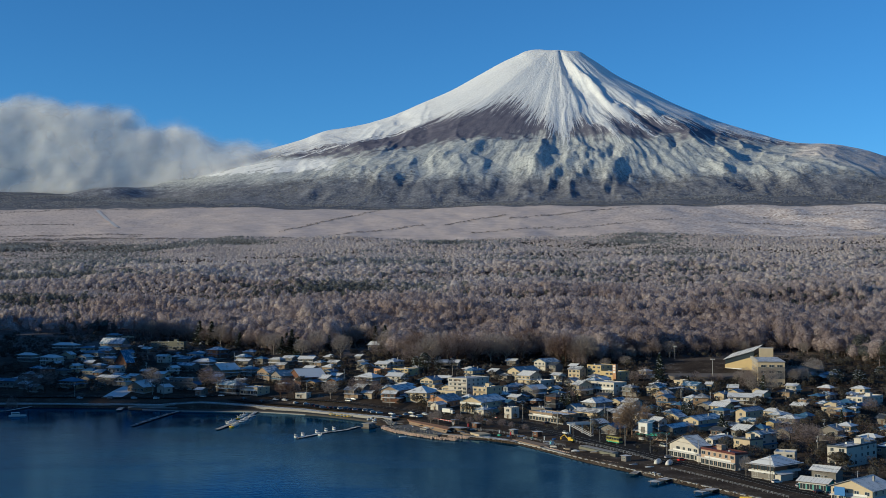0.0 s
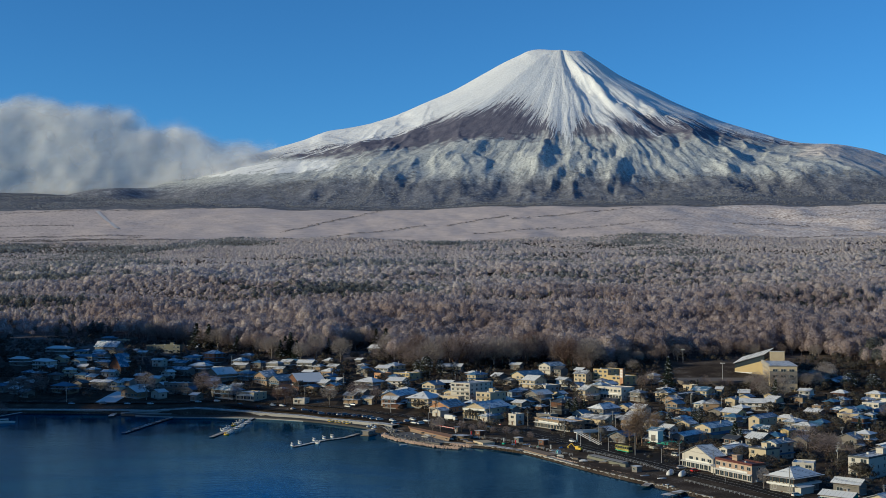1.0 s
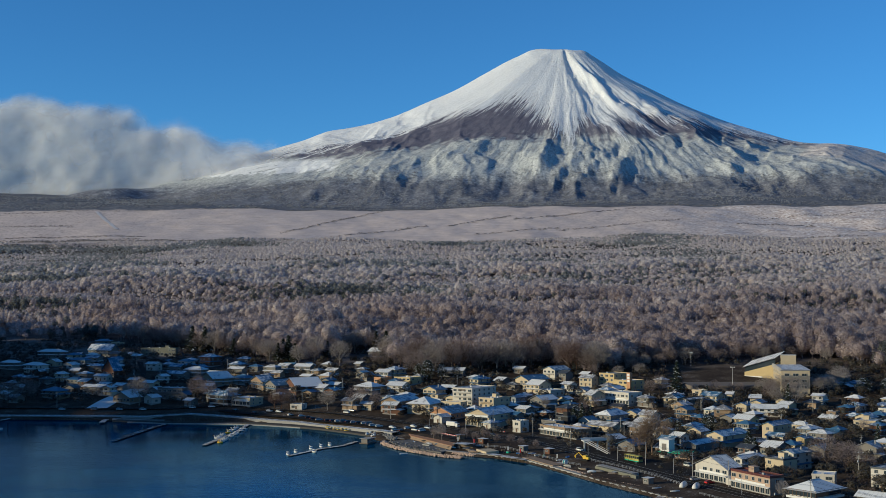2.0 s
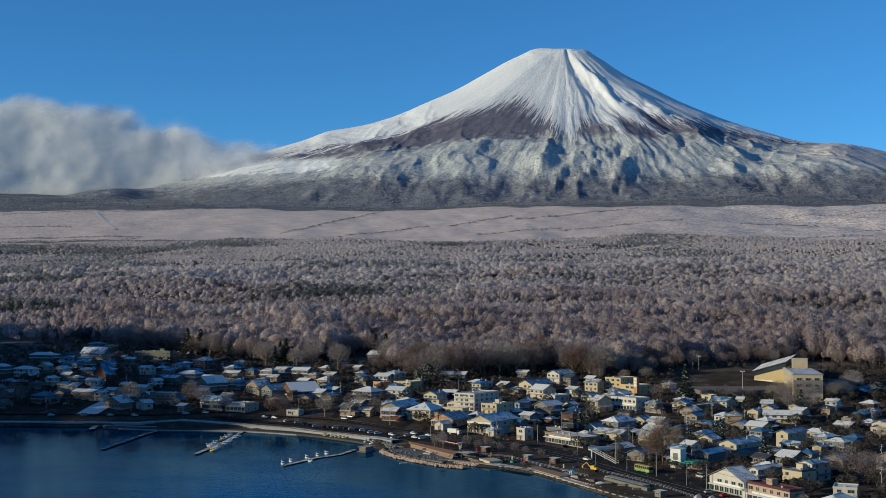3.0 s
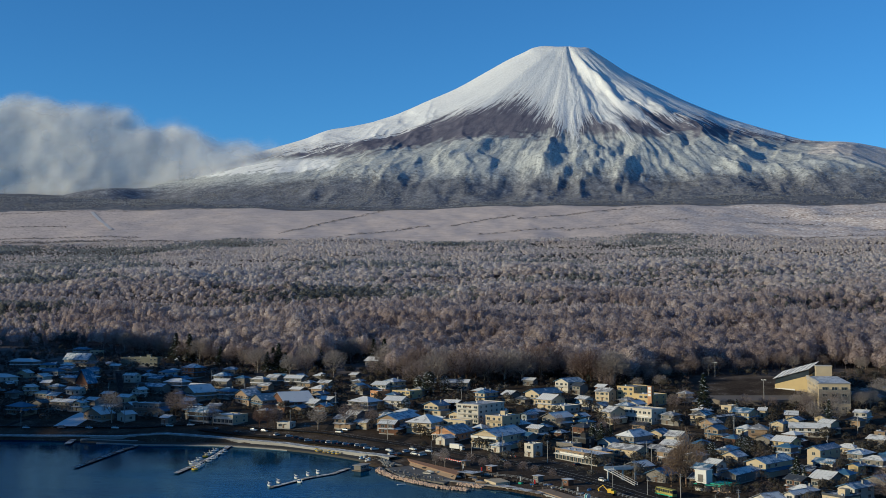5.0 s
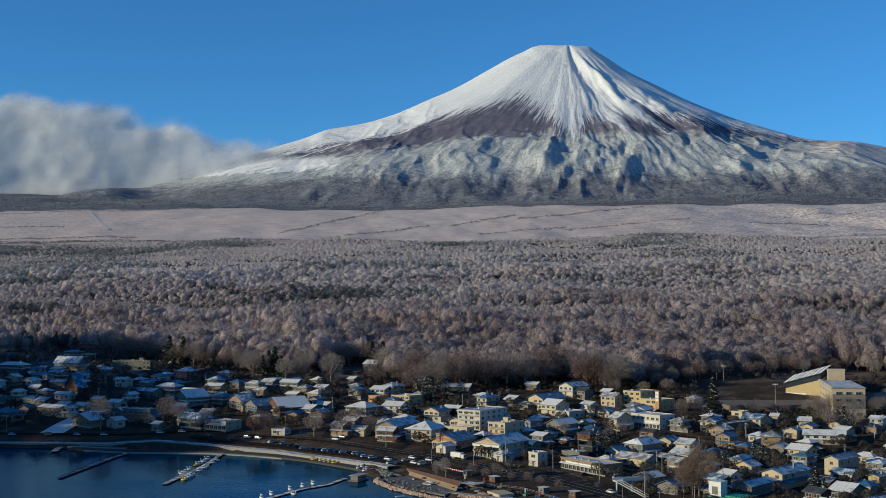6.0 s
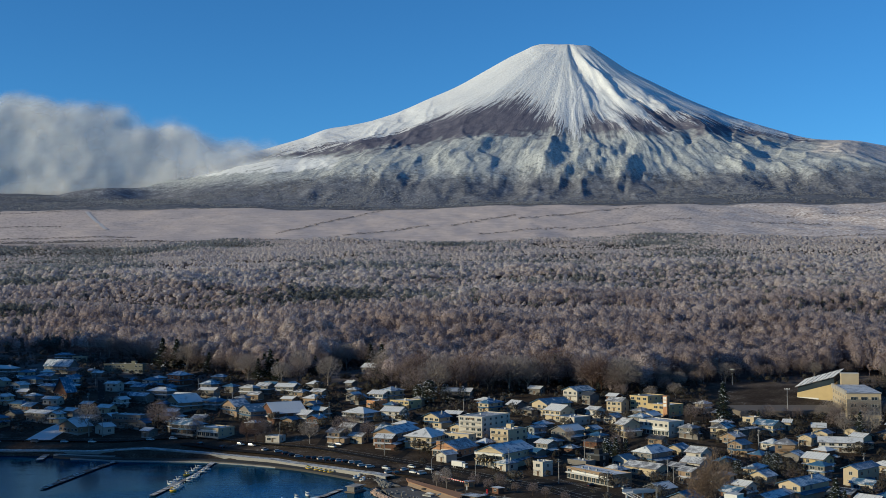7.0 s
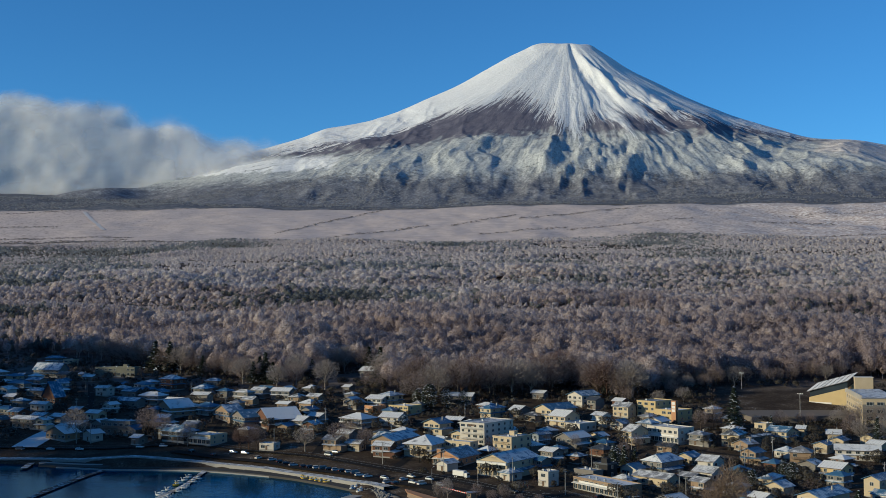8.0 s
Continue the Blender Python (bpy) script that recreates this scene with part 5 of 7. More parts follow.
house(147.1, 773.0, 7.1, 7.3, -40, 4, "gableR", "cream", "blue")
house(158.7, 757.2, 20.0, 9.5, -15, 4.5, "gableL", "white", "snow", "hall")
house(160.2, 802.0, 6.2, 9.5, -15, 3.5, "gableL", "cream", "snow")
house(134.8, 707.2, 9.9, 9.7, -45, 5.6, "gableL", "yellow", "snow")
house(112.0, 643.0, 9.7, 21.2, -45, 5.6, "gableR", "cream", "blue")
house(143.4, 672.5, 6.7, 17.5, -45, 7, "gableR", "cream", "blue")
house(127.3, 607.7, 8.4, 12.0, -45, 4, "gableL", "grey", "snow")
house(116.6, 550.1, 10.0, 8.5, -55, 7, "flat", "cream", "dark")
house(126.7, 565.9, 6.8, 12.5, -50, 7.5, "gableR", "white", "blue")
house(87.8, 535.6, 20.0, 7.3, -60, 5.6, "gableR", "white", "grey", "restaurant", shop=True)
house(98.0, 510.4, 22.9, 6.9, -62, 6.7, "flat", "pink", "red", "restaurant", shop=True)
house(105.1, 565.2, 4.4, 10.8, -50, 5, "gableR", "white", "snow")
pavilion = house(112.7, 481.8, 10.8, 15.4, -50, 6, "hip", "white", "snow", "restaurant")
for name, b, m_ in (("glazing", (-5.5, -7.8, 3.7, 5.5, 7.8, 5.3), glass_mat), ("gallery", (-6.3, -8.6, 2.7, 6.3, 8.6, 3.45), white_mat), ("shutter", (-5.48, -7.78, 0.4, 5.48, 7.78, 2.6), WALL["grey"]),
                    ("canopy", (-7.2, -9.5, 5.62, 7.2, 9.5, 5.86), ROOF["snow"])):
    bm = bmesh.new()
    box(bm, *b)
    part(name, bm, m_, pavilion)
for k in range(8):
    for side in (-1, 1):
        bm = bmesh.new()
        tube(bm, (-5.6 + k * 1.6, side * 7.9, 3.4), (-5.6 + k * 1.6, side * 7.9, 5.6), 0.1, None, 5)
        part("column", bm, trim_mat, pavilion)
house(126.5, 520.7, 8.5, 9.5, -20, 5, "flat", "white", "snow")
house(121.4, 452.0, 10.9, 6.5, -40, 3.2, "gableL", "teal", "snow", "shop", shop=True)
house(131.2, 473.2, 10.0, 6.5, -40, 4.2, "gableL", "grey", "snow")
house(130.6, 426.8, 15.7, 15.2, -45, 5.5, "gableR", "cream", "snow", "restaurant", shop=True)
house(154.7, 519.2, 8.9, 26.0, -45, 8.5, "flat", "white", "dark", "inn", balcony=True)
house(209.8, 700.1, 3.9, 6.5, -35, 5.5, "hip", "cream", "grey")
house(199.2, 701.9, 11.6, 14.5, -30, 5.5, "flat", "cream", "grey")
house(190.8, 739.5, 5.2, 6.5, -30, 5, "flat", "tan", "grey")
house(231.0, 748.8, 10.5, 26.0, -45, 6, "flat", "white", "snow", "hall")
house(175.3, 538.0, 5.1, 15.3, -40, 5.5, "flat", "tan", "dark")
house(102.4, 688.2, 5.8, 11.7, -35, 4.5, "hip", "cream", "blue")
house(94.2, 621.3, 6.8, 16.9, -40, 4, "gableR", "grey", "blue")
house(149.1, 640.8, 4.7, 6.5, -45, 4, "gableR", "yellow", "blue")
house(-284.1, 1023.8, 31.5, 9.5, -12, 6, "flat", "moss", "grey", "hall")
house(-227.7, 963.8, 13.6, 9.5, -40, 7, "hip", "brown", "blue")
house(-243.9, 954.3, 11.6, 7.5, -35, 5, "hip", "white", "blue")
house(-245.0, 932.9, 11.1, 6.5, -25, 4, "gableL", "grey", "blue")
house(-265.2, 940.0, 10.0, 6.5, -25, 5, "gableL", "white", "grey")
house(-290.2, 917.2, 18.4, 6.5, -45, 4, "steepR", "brown", "blue")
house(-332.5, 1022.2, 23.2, 9.5, -20, 5, "steepL", "grey", "blue")
house(-353.4, 1086.0, 14.2, 6.5, -25, 5, "hip", "grey", "blue")
house(-337.0, 1073.9, 9.0, 6.5, -15, 5, "flat", "cream", "grey")
house(-327.3, 954.0, 14.9, 6.5, -25, 6, "hip", "grey", "blue")
house(-322.4, 970.6, 12.4, 6.5, -25, 5.5, "gableL", "grey", "blue")
house(-301.7, 959.8, 10.6, 6.5, -45, 5, "gableR", "white", "blue")
house(-309.4, 940.5, 14.4, 6.5, -25, 3.5, "hip", "grey", "blue")
house(-306.2, 906.0, 9.0, 6.5, -25, 4, "hip", "grey", "blue")
house(-290.4, 897.7, 11.5, 6.5, -20, 3.5, "gableL", "white", "snow")
house(-279.2, 850.3, 18.0, 7.2, -25, 5, "gableL", "grey", "snow")
house(-276.9, 864.0, 8.8, 6.5, -25, 4, "gableL", "grey", "blue")
house(-303.9, 877.9, 11.1, 6.5, -25, 5, "hip", "grey", "blue")
house(-248.7, 822.4, 17.5, 9.3, -35, 3.5, "gableR", "tan", "snow", "shop")
house(-230.4, 817.5, 9.6, 6.5, -40, 4, "gableR", "white", "snow")
house(-220.1, 832.6, 19.8, 9.4, -20, 7, "flat", "grey", "snow", "inn", balcony=True)
house(-201.4, 805.9, 5.7, 6.5, -30, 3.5, "gableL", "white", "snow")
house(-243.4, 886.2, 7.5, 6.5, -35, 5, "gableR", "white", "snow")
house(-236.2, 902.0, 15.1, 8.8, -25, 4, "gableL", "grey", "blue")
house(-225.2, 911.3, 15.6, 8.6, -25, 5, "hip", "white", "snow")
house(-207.8, 900.1, 11.6, 7.1, -25, 4, "gableL", "grey", "snow")
house(-202.2, 879.2, 20.0, 15.0, -50, 4.5, "gableR", "tan", "snow")
house(-182.5, 877.5, 12.7, 9.3, -35, 4.5, "hip", "white", "blue")
house(-193.9, 910.3, 10.9, 6.5, -20, 5.5, "gableL", "grey", "snow")
house(-202.2, 974.5, 10.3, 6.5, -25, 4, "hip", "grey", "blue")
house(-185.2, 933.3, 7.8, 6.5, -25, 4, "hip", "grey", "blue")
house(-170.0, 918.9, 11.5, 6.5, -30, 5.5, "hip", "white", "snow")
house(-161.8, 929.7, 9.0, 7.7, -25, 5, "gableL", "grey", "snow")
house(-165.4, 859.5, 17.0, 9.3, -50, 5, "gableR", "yellow", "blue")
house(-150.4, 844.9, 17.2, 14.1, -55, 5, "gableR", "white", "blue")
house(-133.7, 840.8, 23.6, 19.2, -60, 5, "gableR", "brown", "snow", "inn")
house(-180.1, 807.8, 15.9, 10.5, -30, 5, "hip", "dark", "blue")
house(-163.4, 801.2, 15.3, 12.6, -30, 4.5, "flat", "cream", "snow", "shop", shop=True)
house(-127.5, 784.3, 8.3, 6.5, -20, 3, "flat", "white", "snow", "hut")
house(-146.7, 925.7, 13.1, 7.7, -20, 5, "gableL", "white", "snow")
house(-122.2, 903.1, 8.1, 6.5, -30, 5.5, "gableL", "cream", "snow")
house(-123.7, 888.7, 9.6, 8.5, -35, 4, "hip", "tan", "grey")
house(-120.8, 869.5, 6.6, 6.8, -35, 4, "gableR", "grey", "blue")
house(-121.0, 835.5, 12.1, 10.0, -30, 4.5, "gableL", "grey", "snow")
house(-112.4, 847.3, 7.4, 7.4, -30, 4.5, "gableL", "grey", "snow")
house(-96.2, 890.9, 8.1, 6.5, -45, 4, "gableR", "grey", "blue")
house(-83.4, 898.0, 10.6, 9.8, -30, 5, "gableL", "white", "snow")
house(-76.5, 901.4, 10.0, 11.3, -40, 6.5, "hip", "cream", "blue")
house(-83.6, 879.0, 8.9, 9.2, -50, 4, "flat", "orange", "snow")
house(-65.8, 877.2, 14.5, 12.5, -35, 4.5, "flat", "yellow", "grey")
house(-69.7, 844.4, 12.0, 10.7, -25, 4.5, "gableL", "white", "snow")
house(-88.9, 840.9, 16.0, 12.9, -35, 4.5, "hip", "grey", "grey")
house(-83.0, 779.7, 8.0, 6.5, -25, 3.5, "gableL", "cream", "grey", "shop")
house(-69.5, 792.5, 6.4, 10.3, -30, 4, "gableL", "grey", "blue")
house(-35.3, 909.4, 18.3, 9.5, -15, 4.5, "gableL", "grey", "snow", "hall")
house(-101.0, 1017.2, 11.8, 12.0, -25, 4, "gableL", "grey", "snow")
house(-107.7, 946.5, 5.2, 6.5, -30, 4, "gableL", "white", "snow")
house(-354.1, 846.5, 17.6, 6.5, -20, 4, "gableL", "grey", "blue")
house(-354.4, 933.2, 18.4, 9.2, -35, 6, "hip", "white", "snow")
house(-381.2, 951.2, 15.2, 7.7, -25, 5, "hip", "grey", "snow")
house(-371.5, 1011.7, 22.5, 8.8, -20, 5, "hip", "grey", "snow")
house(-304.4, 841.5, 14.4, 10.5, -30, 4.5, "hip", "tan", "blue")

# smaller houses and sheds that fill the gaps between the larger ones
fill_rng = random.Random(12)
standing = [(o.location.x, o.location.y) for o in scene.objects if o.get("group") == "village buildings"]
lanes = [(p.x, p.y) for path in BACK_ROADS + [ROAD] for p in ribbon(path, 1.0, 0.1, 6.0)[1]]
yard_line = [(p.x, p.y) for p in ribbon([(2, 680), (22, 650), (42, 618), (60, 585), (80, 548)], 1.0, 0.1, 6.0)[1]]
made = 0
while made < 168:
    x, y = fill_rng.uniform(-360, 240), fill_rng.uniform(560, 1010)
    if inland(np.array([x]), np.array([y]))[0] < 45 or y > np.interp(x, (-400, -200, -60, 60, 240), (1060, 960, 915, 890, 880)) or (118 < x < 205 and y > 800):
        continue
    if min(math.hypot(x - a, y - b) for a, b in standing) < (10.2 if x < 0 else 11.6) or min(math.hypot(x - a, y - b) for a, b in lanes) < 7.5 or min(math.hypot(x - a, y - b) for a, b in yard_line) < 19:
        continue
    right = x > -40
    house(round(x, 1), round(y, 1), fill_rng.uniform(6, 10), fill_rng.uniform(6, 8), -fill_rng.choice((40, 45, 50) if right else (20, 25, 30)), fill_rng.choice((3.2, 3.4, 5.4)),
          fill_rng.choice(("gableL", "hip", "gableR", "hip")), fill_rng.choice(("cream", "white", "grey", "tan", "brown", "grey")), fill_rng.choice(("snow", "blue", "grey", "dark", "blue")), small=True)
    standing.append((x, y))
    made += 1

# ---- single trees ----
def bark_material(name, col):
    return plain_mat(name, col, 0.95, 0.5, 2.0, spec=0.2)


def branch_out(bm, p, d, length, radius, depth, rng, tips):
    """A limb that forks."""
    q = p + d * length
    tube(bm, p, q, radius, radius * 0.62, 4 if depth > 2 else 3)
    if depth < 2:
        tips.append((q, d))
    if depth == 0:
        return
    for k in range(3 if depth > 1 else rng.choice((2, 3))):
        side = Vector((rng.uniform(-1, 1), rng.uniform(-1, 1), rng.uniform(-0.25, 0.5))).normalized()
        branch_out(bm, p.lerp(q, rng.uniform(0.55, 1.0)), (d * 0.85 + side * rng.uniform(0.5, 0.85)).normalized(), length * rng.uniform(0.62, 0.78), radius * 0.55, depth - 1, rng, tips)


def spray_material(name, col):
    """Fine bare twigs that let some light through."""
    mat = plain_mat(name, col, 0.9, 0.4, 1.0, spec=0.1)
    nodes, links = mat.node_tree.nodes, mat.node_tree.links
    bsdf, out = nodes["Principled BSDF"], nodes["Material Output"]
    thin, both = nodes.new("ShaderNodeBsdfTranslucent"), nodes.new("ShaderNodeMixShader")
    both.inputs[0].default_value = 0.4
    links.new(bsdf.inputs["Base Color"].links[0].from_socket, thin.inputs[0])
    links.new(bsdf.outputs[0], both.inputs[1])
    links.new(thin.outputs[0], both.inputs[2])
    links.new(both.outputs[0], out.inputs[0])
    return mat


TWIG = {"pale": spray_material("pale_frosted_twigs", (0.40, 0.345, 0.31)), "brown": spray_material("brown_twigs", (0.33, 0.26, 0.235)),
        "red": spray_material("russet_twigs", (0.21, 0.14, 0.12)), "orange": spray_material("ochre_twigs", (0.32, 0.235, 0.17))}
BARK = {"pale": bark_material("pale_bark", (0.30, 0.26, 0.22)), "brown": bark_material("dark_bark", (0.09, 0.065, 0.05)),
        "red": bark_material("russet_bark", (0.10, 0.06, 0.045)), "orange": bark_material("ochre_bark", (0.22, 0.15, 0.10))}
TREE_WORDS = {"pale": "bare deciduous tree with frosted pale grey twigs", "brown": "bare deciduous tree with dense brown twigs",
              "red": "bare tree with dark russet twigs beside houses", "orange": "tall bare ochre-brown tree with upright limbs", "conifer": "dark green conifer dusted with snow",
              "bush": "round evergreen garden tree carrying white snow"}


def bare_tree(kind, seed):
    """A leafless tree, 10 m high."""
    rng = random.Random(seed)
    ob = thing("bare_tree", Matrix.Identity(4), TREE_WORDS[kind], "tree", "village trees")
    bm, tips = bmesh.new(), []
    up = 0.9 if kind == "orange" else 0.0
    tube(bm, (0, 0, -0.5), (0, 0, 2.4), 0.19, 0.14, 6)
    for k in range(5):
        a = k * 1.257 + rng.uniform(-0.3, 0.3)
        d = Vector((math.cos(a), math.sin(a), rng.uniform(1.0, 1.9) + up)).normalized()
        branch_out(bm, Vector((0, 0, rng.uniform(1.5, 2.4))), d, rng.uniform(2.2, 2.9), 0.075, 3, rng, tips)
    branch_out(bm, Vector((0, 0, 2.3)), Vector((rng.uniform(-.1, .1), 0.1, 1)).normalized(), 2.9, 0.10, 3, rng, tips)
    part("trunk", bm, BARK[kind], ob)
    blades = tree_shape("slim" if kind == "orange" else "broad", 1500, seed, -0.75)[0][:-9] * 10
    crown = new("crown", quick_mesh("crown", blades, np.arange(len(blades)).reshape(-1, 3), smooth=False))
    crown.data.materials.append(TWIG[kind])
    crown.parent = ob
    tagged(crown)
    return ob


def green_tree(kind, seed):
    """An evergreen, 10 m high, of many small drooping sprays with snow on some."""
    rng = random.Random(seed)
    ob = thing("conifer" if kind == "conifer" else "garden_tree", Matrix.Identity(4), TREE_WORDS[kind], "tree", "village trees")
    bm = bmesh.new()
    tube(bm, (0, 0, -0.5), (0, 0, 8.5), 0.2, 0.05, 6)
    part("trunk", bm, BARK["brown"], ob)
    needles, snow = bmesh.new(), bmesh.new()
    for k in range(1500):
        a = rng.random() * 6.283
        if kind == "conifer":
            h = 0.7 + 9.2 * rng.random() ** 1.5
            reach = (10.3 - h) * 0.33 * (0.55 + 0.45 * rng.random()) * (0.8 + 0.3 * math.sin(h * 4.2 + 2 * a))
        else:
            h = rng.uniform(0.6, 9.8)
            reach = 3.4 * math.sqrt(max(0.02, 1 - ((h - 5) / 5) ** 2)) * (0.5 + 0.5 * rng.random())
        c = Vector((math.cos(a) * reach, math.sin(a) * reach, h))
        out = Vector((math.cos(a), math.sin(a), rng.uniform(-0.5, 0.25)))
        side = Vector((-math.sin(a), math.cos(a), rng.uniform(-0.3, 0.3)))
        size = rng.uniform(0.3, 0.62)
        target = snow if rng.random() < (0.09 if kind == "conifer" else 0.17) else needles
        lift = 0.12 if target is snow else 0.0
        target.faces.new([target.verts.new(v + Vector((0, 0, lift))) for v in (c + out * size, c - out * size * 0.5 + side * size * 0.6, c - out * size * 0.5 - side * size * 0.6)])
    crown = part("crown", needles, green_needles, ob)
    tagged(part("snow", snow, snow_mat, crown, "patches of fresh white snow"), kind="stuff")
    return ob


green_needles = plain_mat("dark_needles", (0.035, 0.048, 0.030), 0.8, 0.5, 2.0, spec=0.2)
snow_mat = plain_mat("fresh_snow", (0.72, 0.74, 0.78), 0.8, 0.15, 1.0, spec=0.2)
STOCK = {k: [bare_tree(k, 50 + i * 7 + len(k)) for i in range(3)] for k in ("pale", "brown", "red", "orange")}
STOCK["conifer"] = [green_tree("conifer", 81), green_tree("conifer", 82)]
STOCK["bush"] = [green_tree("bush", 83), green_tree("bush", 84)]
used_stock = set()
tree_rng = random.Random(5)


def plant(kind, x, y, high, wide=1.0):
    """One tree at its place; the first of a stock is moved there, the rest are copies."""
    src = tree_rng.choice(STOCK[kind])
    m = pose(x, y, land_at(x, y), 0, 0, tree_rng.uniform(0, 360)) @ Matrix.Diagonal((high / 10 * wide, high / 10 * wide, high / 10, 1))
    if src.name in used_stock:
        ob = copy_thing(src, m @ Matrix.Diagonal((1 / src.scale.x, 1 / src.scale.y, 1 / src.scale.z, 1)))
    else:
        used_stock.add(src.name)
        src.matrix_basis = m
        ob = src
    return ob


plant("pale", -237.1, 811.0, 21.2, 1)
plant("brown", -200.9, 819.8, 18.4, 1)
plant("brown", -191.8, 813.0, 16.0, 1)
plant("pale", -172.3, 794.0, 13.2, 1)
plant("red", -138.3, 784.3, 14.9, 1.1)
plant("red", -142.8, 784.8, 13.0, 1.1)
plant("brown", -133.8, 783.4, 13.5, 1)
plant("pale", -108.1, 776.2, 13.3, 1.2)
plant("brown", -91.2, 778.0, 15.6, 1.1)
plant("brown", -78.4, 777.9, 12.7, 1)
plant("brown", -88.9, 804.5, 10.7, 1)
plant("pale", 26.5, 773.6, 9.8, 0.9)
plant("brown", 56.9, 773.5, 9.7, 1)
plant("brown", 104.0, 829.9, 14.6, 1.2)
plant("brown", 96.8, 827.1, 12.1, 1)
plant("conifer", 115.4, 829.9, 22.8, 1)
plant("conifer", 28.1, 956.9, 21.3, 0.9)
plant("conifer", 45.9, 729.3, 11.3, 1.1)
plant("conifer", 40.8, 721.2, 10.6, 1.1)
plant("bush", -59.1, 890.1, 12.1, 1)
plant("bush", -52.2, 886.5, 15.4, 1)
plant("bush", -42.3, 889.9, 12.1, 1)
plant("bush", -63.1, 834.3, 7.1, 1.1)
plant("bush", -32.3, 893.3, 10.1, 1)
plant("red", -22.9, 936.4, 21.5, 1.2)
plant("conifer", -177.3, 1003.5, 16.5, 1.2)
plant("conifer", -226.3, 1065.5, 17.0, 1)
plant("pale", -156.4, 956.0, 19.2, 1.2)
plant("pale", -124.6, 955.4, 22.9, 1.2)
plant("pale", -195.5, 1014.1, 14.4, 1.2)
plant("brown", -145.9, 960.3, 18.6, 1.2)
plant("conifer", 134.8, 829.7, 7.6, 1)
plant("brown", 152.8, 841.5, 7.4, 1)
plant("orange", 70.2, 608.5, 25.0, 0.8)
plant("orange", 67.6, 608.4, 19.1, 0.8)
plant("orange", 64.2, 608.4, 16.7, 1)
plant("orange", 80.6, 640.8, 15.2, 0.9)
plant("conifer", 117.3, 616.8, 11.3, 1.3)
plant("conifer", 118.5, 609.1, 8.3, 1.2)
plant("bush", 115.0, 703.1, 8.5, 1)
plant("bush", 113.2, 711.5, 8.0, 0.9)
plant("brown", 169.7, 802.9, 15.1, 1)
plant("conifer", 176.0, 782.1, 15.3, 1)
plant("pale", 180.7, 782.1, 18.5, 1)
plant("pale", 170.4, 790.6, 14.5, 0.9)
plant("brown", 48.7, 757.0, 9.3, 1)
plant("bush", 43.3, 747.3, 8.5, 1)
plant("conifer", 51.6, 737.8, 9.0, 1)
plant("bush", 96.0, 693.8, 7.0, 1)
plant("brown", 139.1, 562.2, 16.5, 1.45)
plant("brown", 146.0, 556.0, 13.5, 1.4)
plant("brown", 152.4, 572.6, 12.2, 1.3)
plant("brown", 153.5, 552.6, 9.1, 1.2)
plant("brown", 151.5, 642.5, 6.1, 1)
plant("pale", 101.6, 483.7, 9.1, 0.9)
plant("conifer", 186.1, 643.0, 10.6, 0.9)
plant("brown", 221.4, 707.9, 11.7, 1.2)
plant("brown", 190.9, 681.4, 9.6, 1)
plant("brown", -316.7, 763.0, 13.0, 1)
plant("brown", -325.5, 813.0, 17.8, 1.4)
plant("brown", -317.0, 822.2, 18.0, 1.3)
plant("bush", 254.1, 836.7, 10.0, 1.6)
plant("bush", 238.5, 836.7, 10.5, 1.6)
plant("bush", 277.4, 860.7, 9.0, 1.5)
for x, y, high in ((-14, 652, 6), (-9, 657, 7), (-3, 648, 5), (4, 642, 6), (9, 637, 5), (-20, 660, 7), (16, 626, 5), (-34, 662, 8)):
    plant("brown", x, y, high, 1.1)
for x, y, high in ((-62, 902, 22), (-50, 912, 26), (-38, 916, 28), (-27, 922, 27), (-14, 924, 25), (-3, 930, 27), (9, 932, 24), (-92, 940, 20), (22, 936, 22)):
    plant(tree_rng.choice(("pale", "brown", "pale")), x, y, high, 1.25)
for x, y, high in ((118, 836, 9), (128, 833, 8), (141, 836, 10), (158, 838, 8), (100, 905, 11), (96, 925, 12), (108, 940, 13), (120, 948, 12), (84, 900, 10), (178, 838, 9), (66, 905, 10), (205, 868, 11), (190, 838, 8), (188, 826, 14), (196, 830, 16), (204, 834, 15), (212, 840, 14), (181, 842, 10)):
    plant(tree_rng.choice(("brown", "pale", "brown")), x, y, high, 1.25)
plant("pale", 176, 838, 13, 1.2)
plant("pale", 170, 832, 11, 1.2)
plant("pale", 184, 832, 15, 1.2)
plant("pale", 206, 826, 14, 1.2)
plant("pale", 214, 832, 15, 1.2)
plant("pale", 222, 846, 16, 1.2)
plant("pale", 230, 860, 17, 1.2)
plant("pale", -31.5, 658.9, 10.2, 0.8)
plant("pale", -35.9, 662.7, 8.3, 0.7)
for k in range(34):
    x = -75 + k * 4.6 + tree_rng.uniform(-3, 3)
    y = float(np.interp(x, EDGE[:, 0], EDGE[:, 1])) - tree_rng.uniform(2, 14)
    plant(tree_rng.choice(("brown", "brown", "pale", "red")), x, y, tree_rng.uniform(18, 29), 1.25)
for k in range(30):
    x = -320 + k * 8 + tree_rng.uniform(-4, 4)
    y = float(np.interp(x, EDGE[:, 0], EDGE[:, 1])) - tree_rng.uniform(2, 12)
    plant(tree_rng.choice(("brown", "brown", "pale", "conifer")), x, y, tree_rng.uniform(14, 24), 1.2)
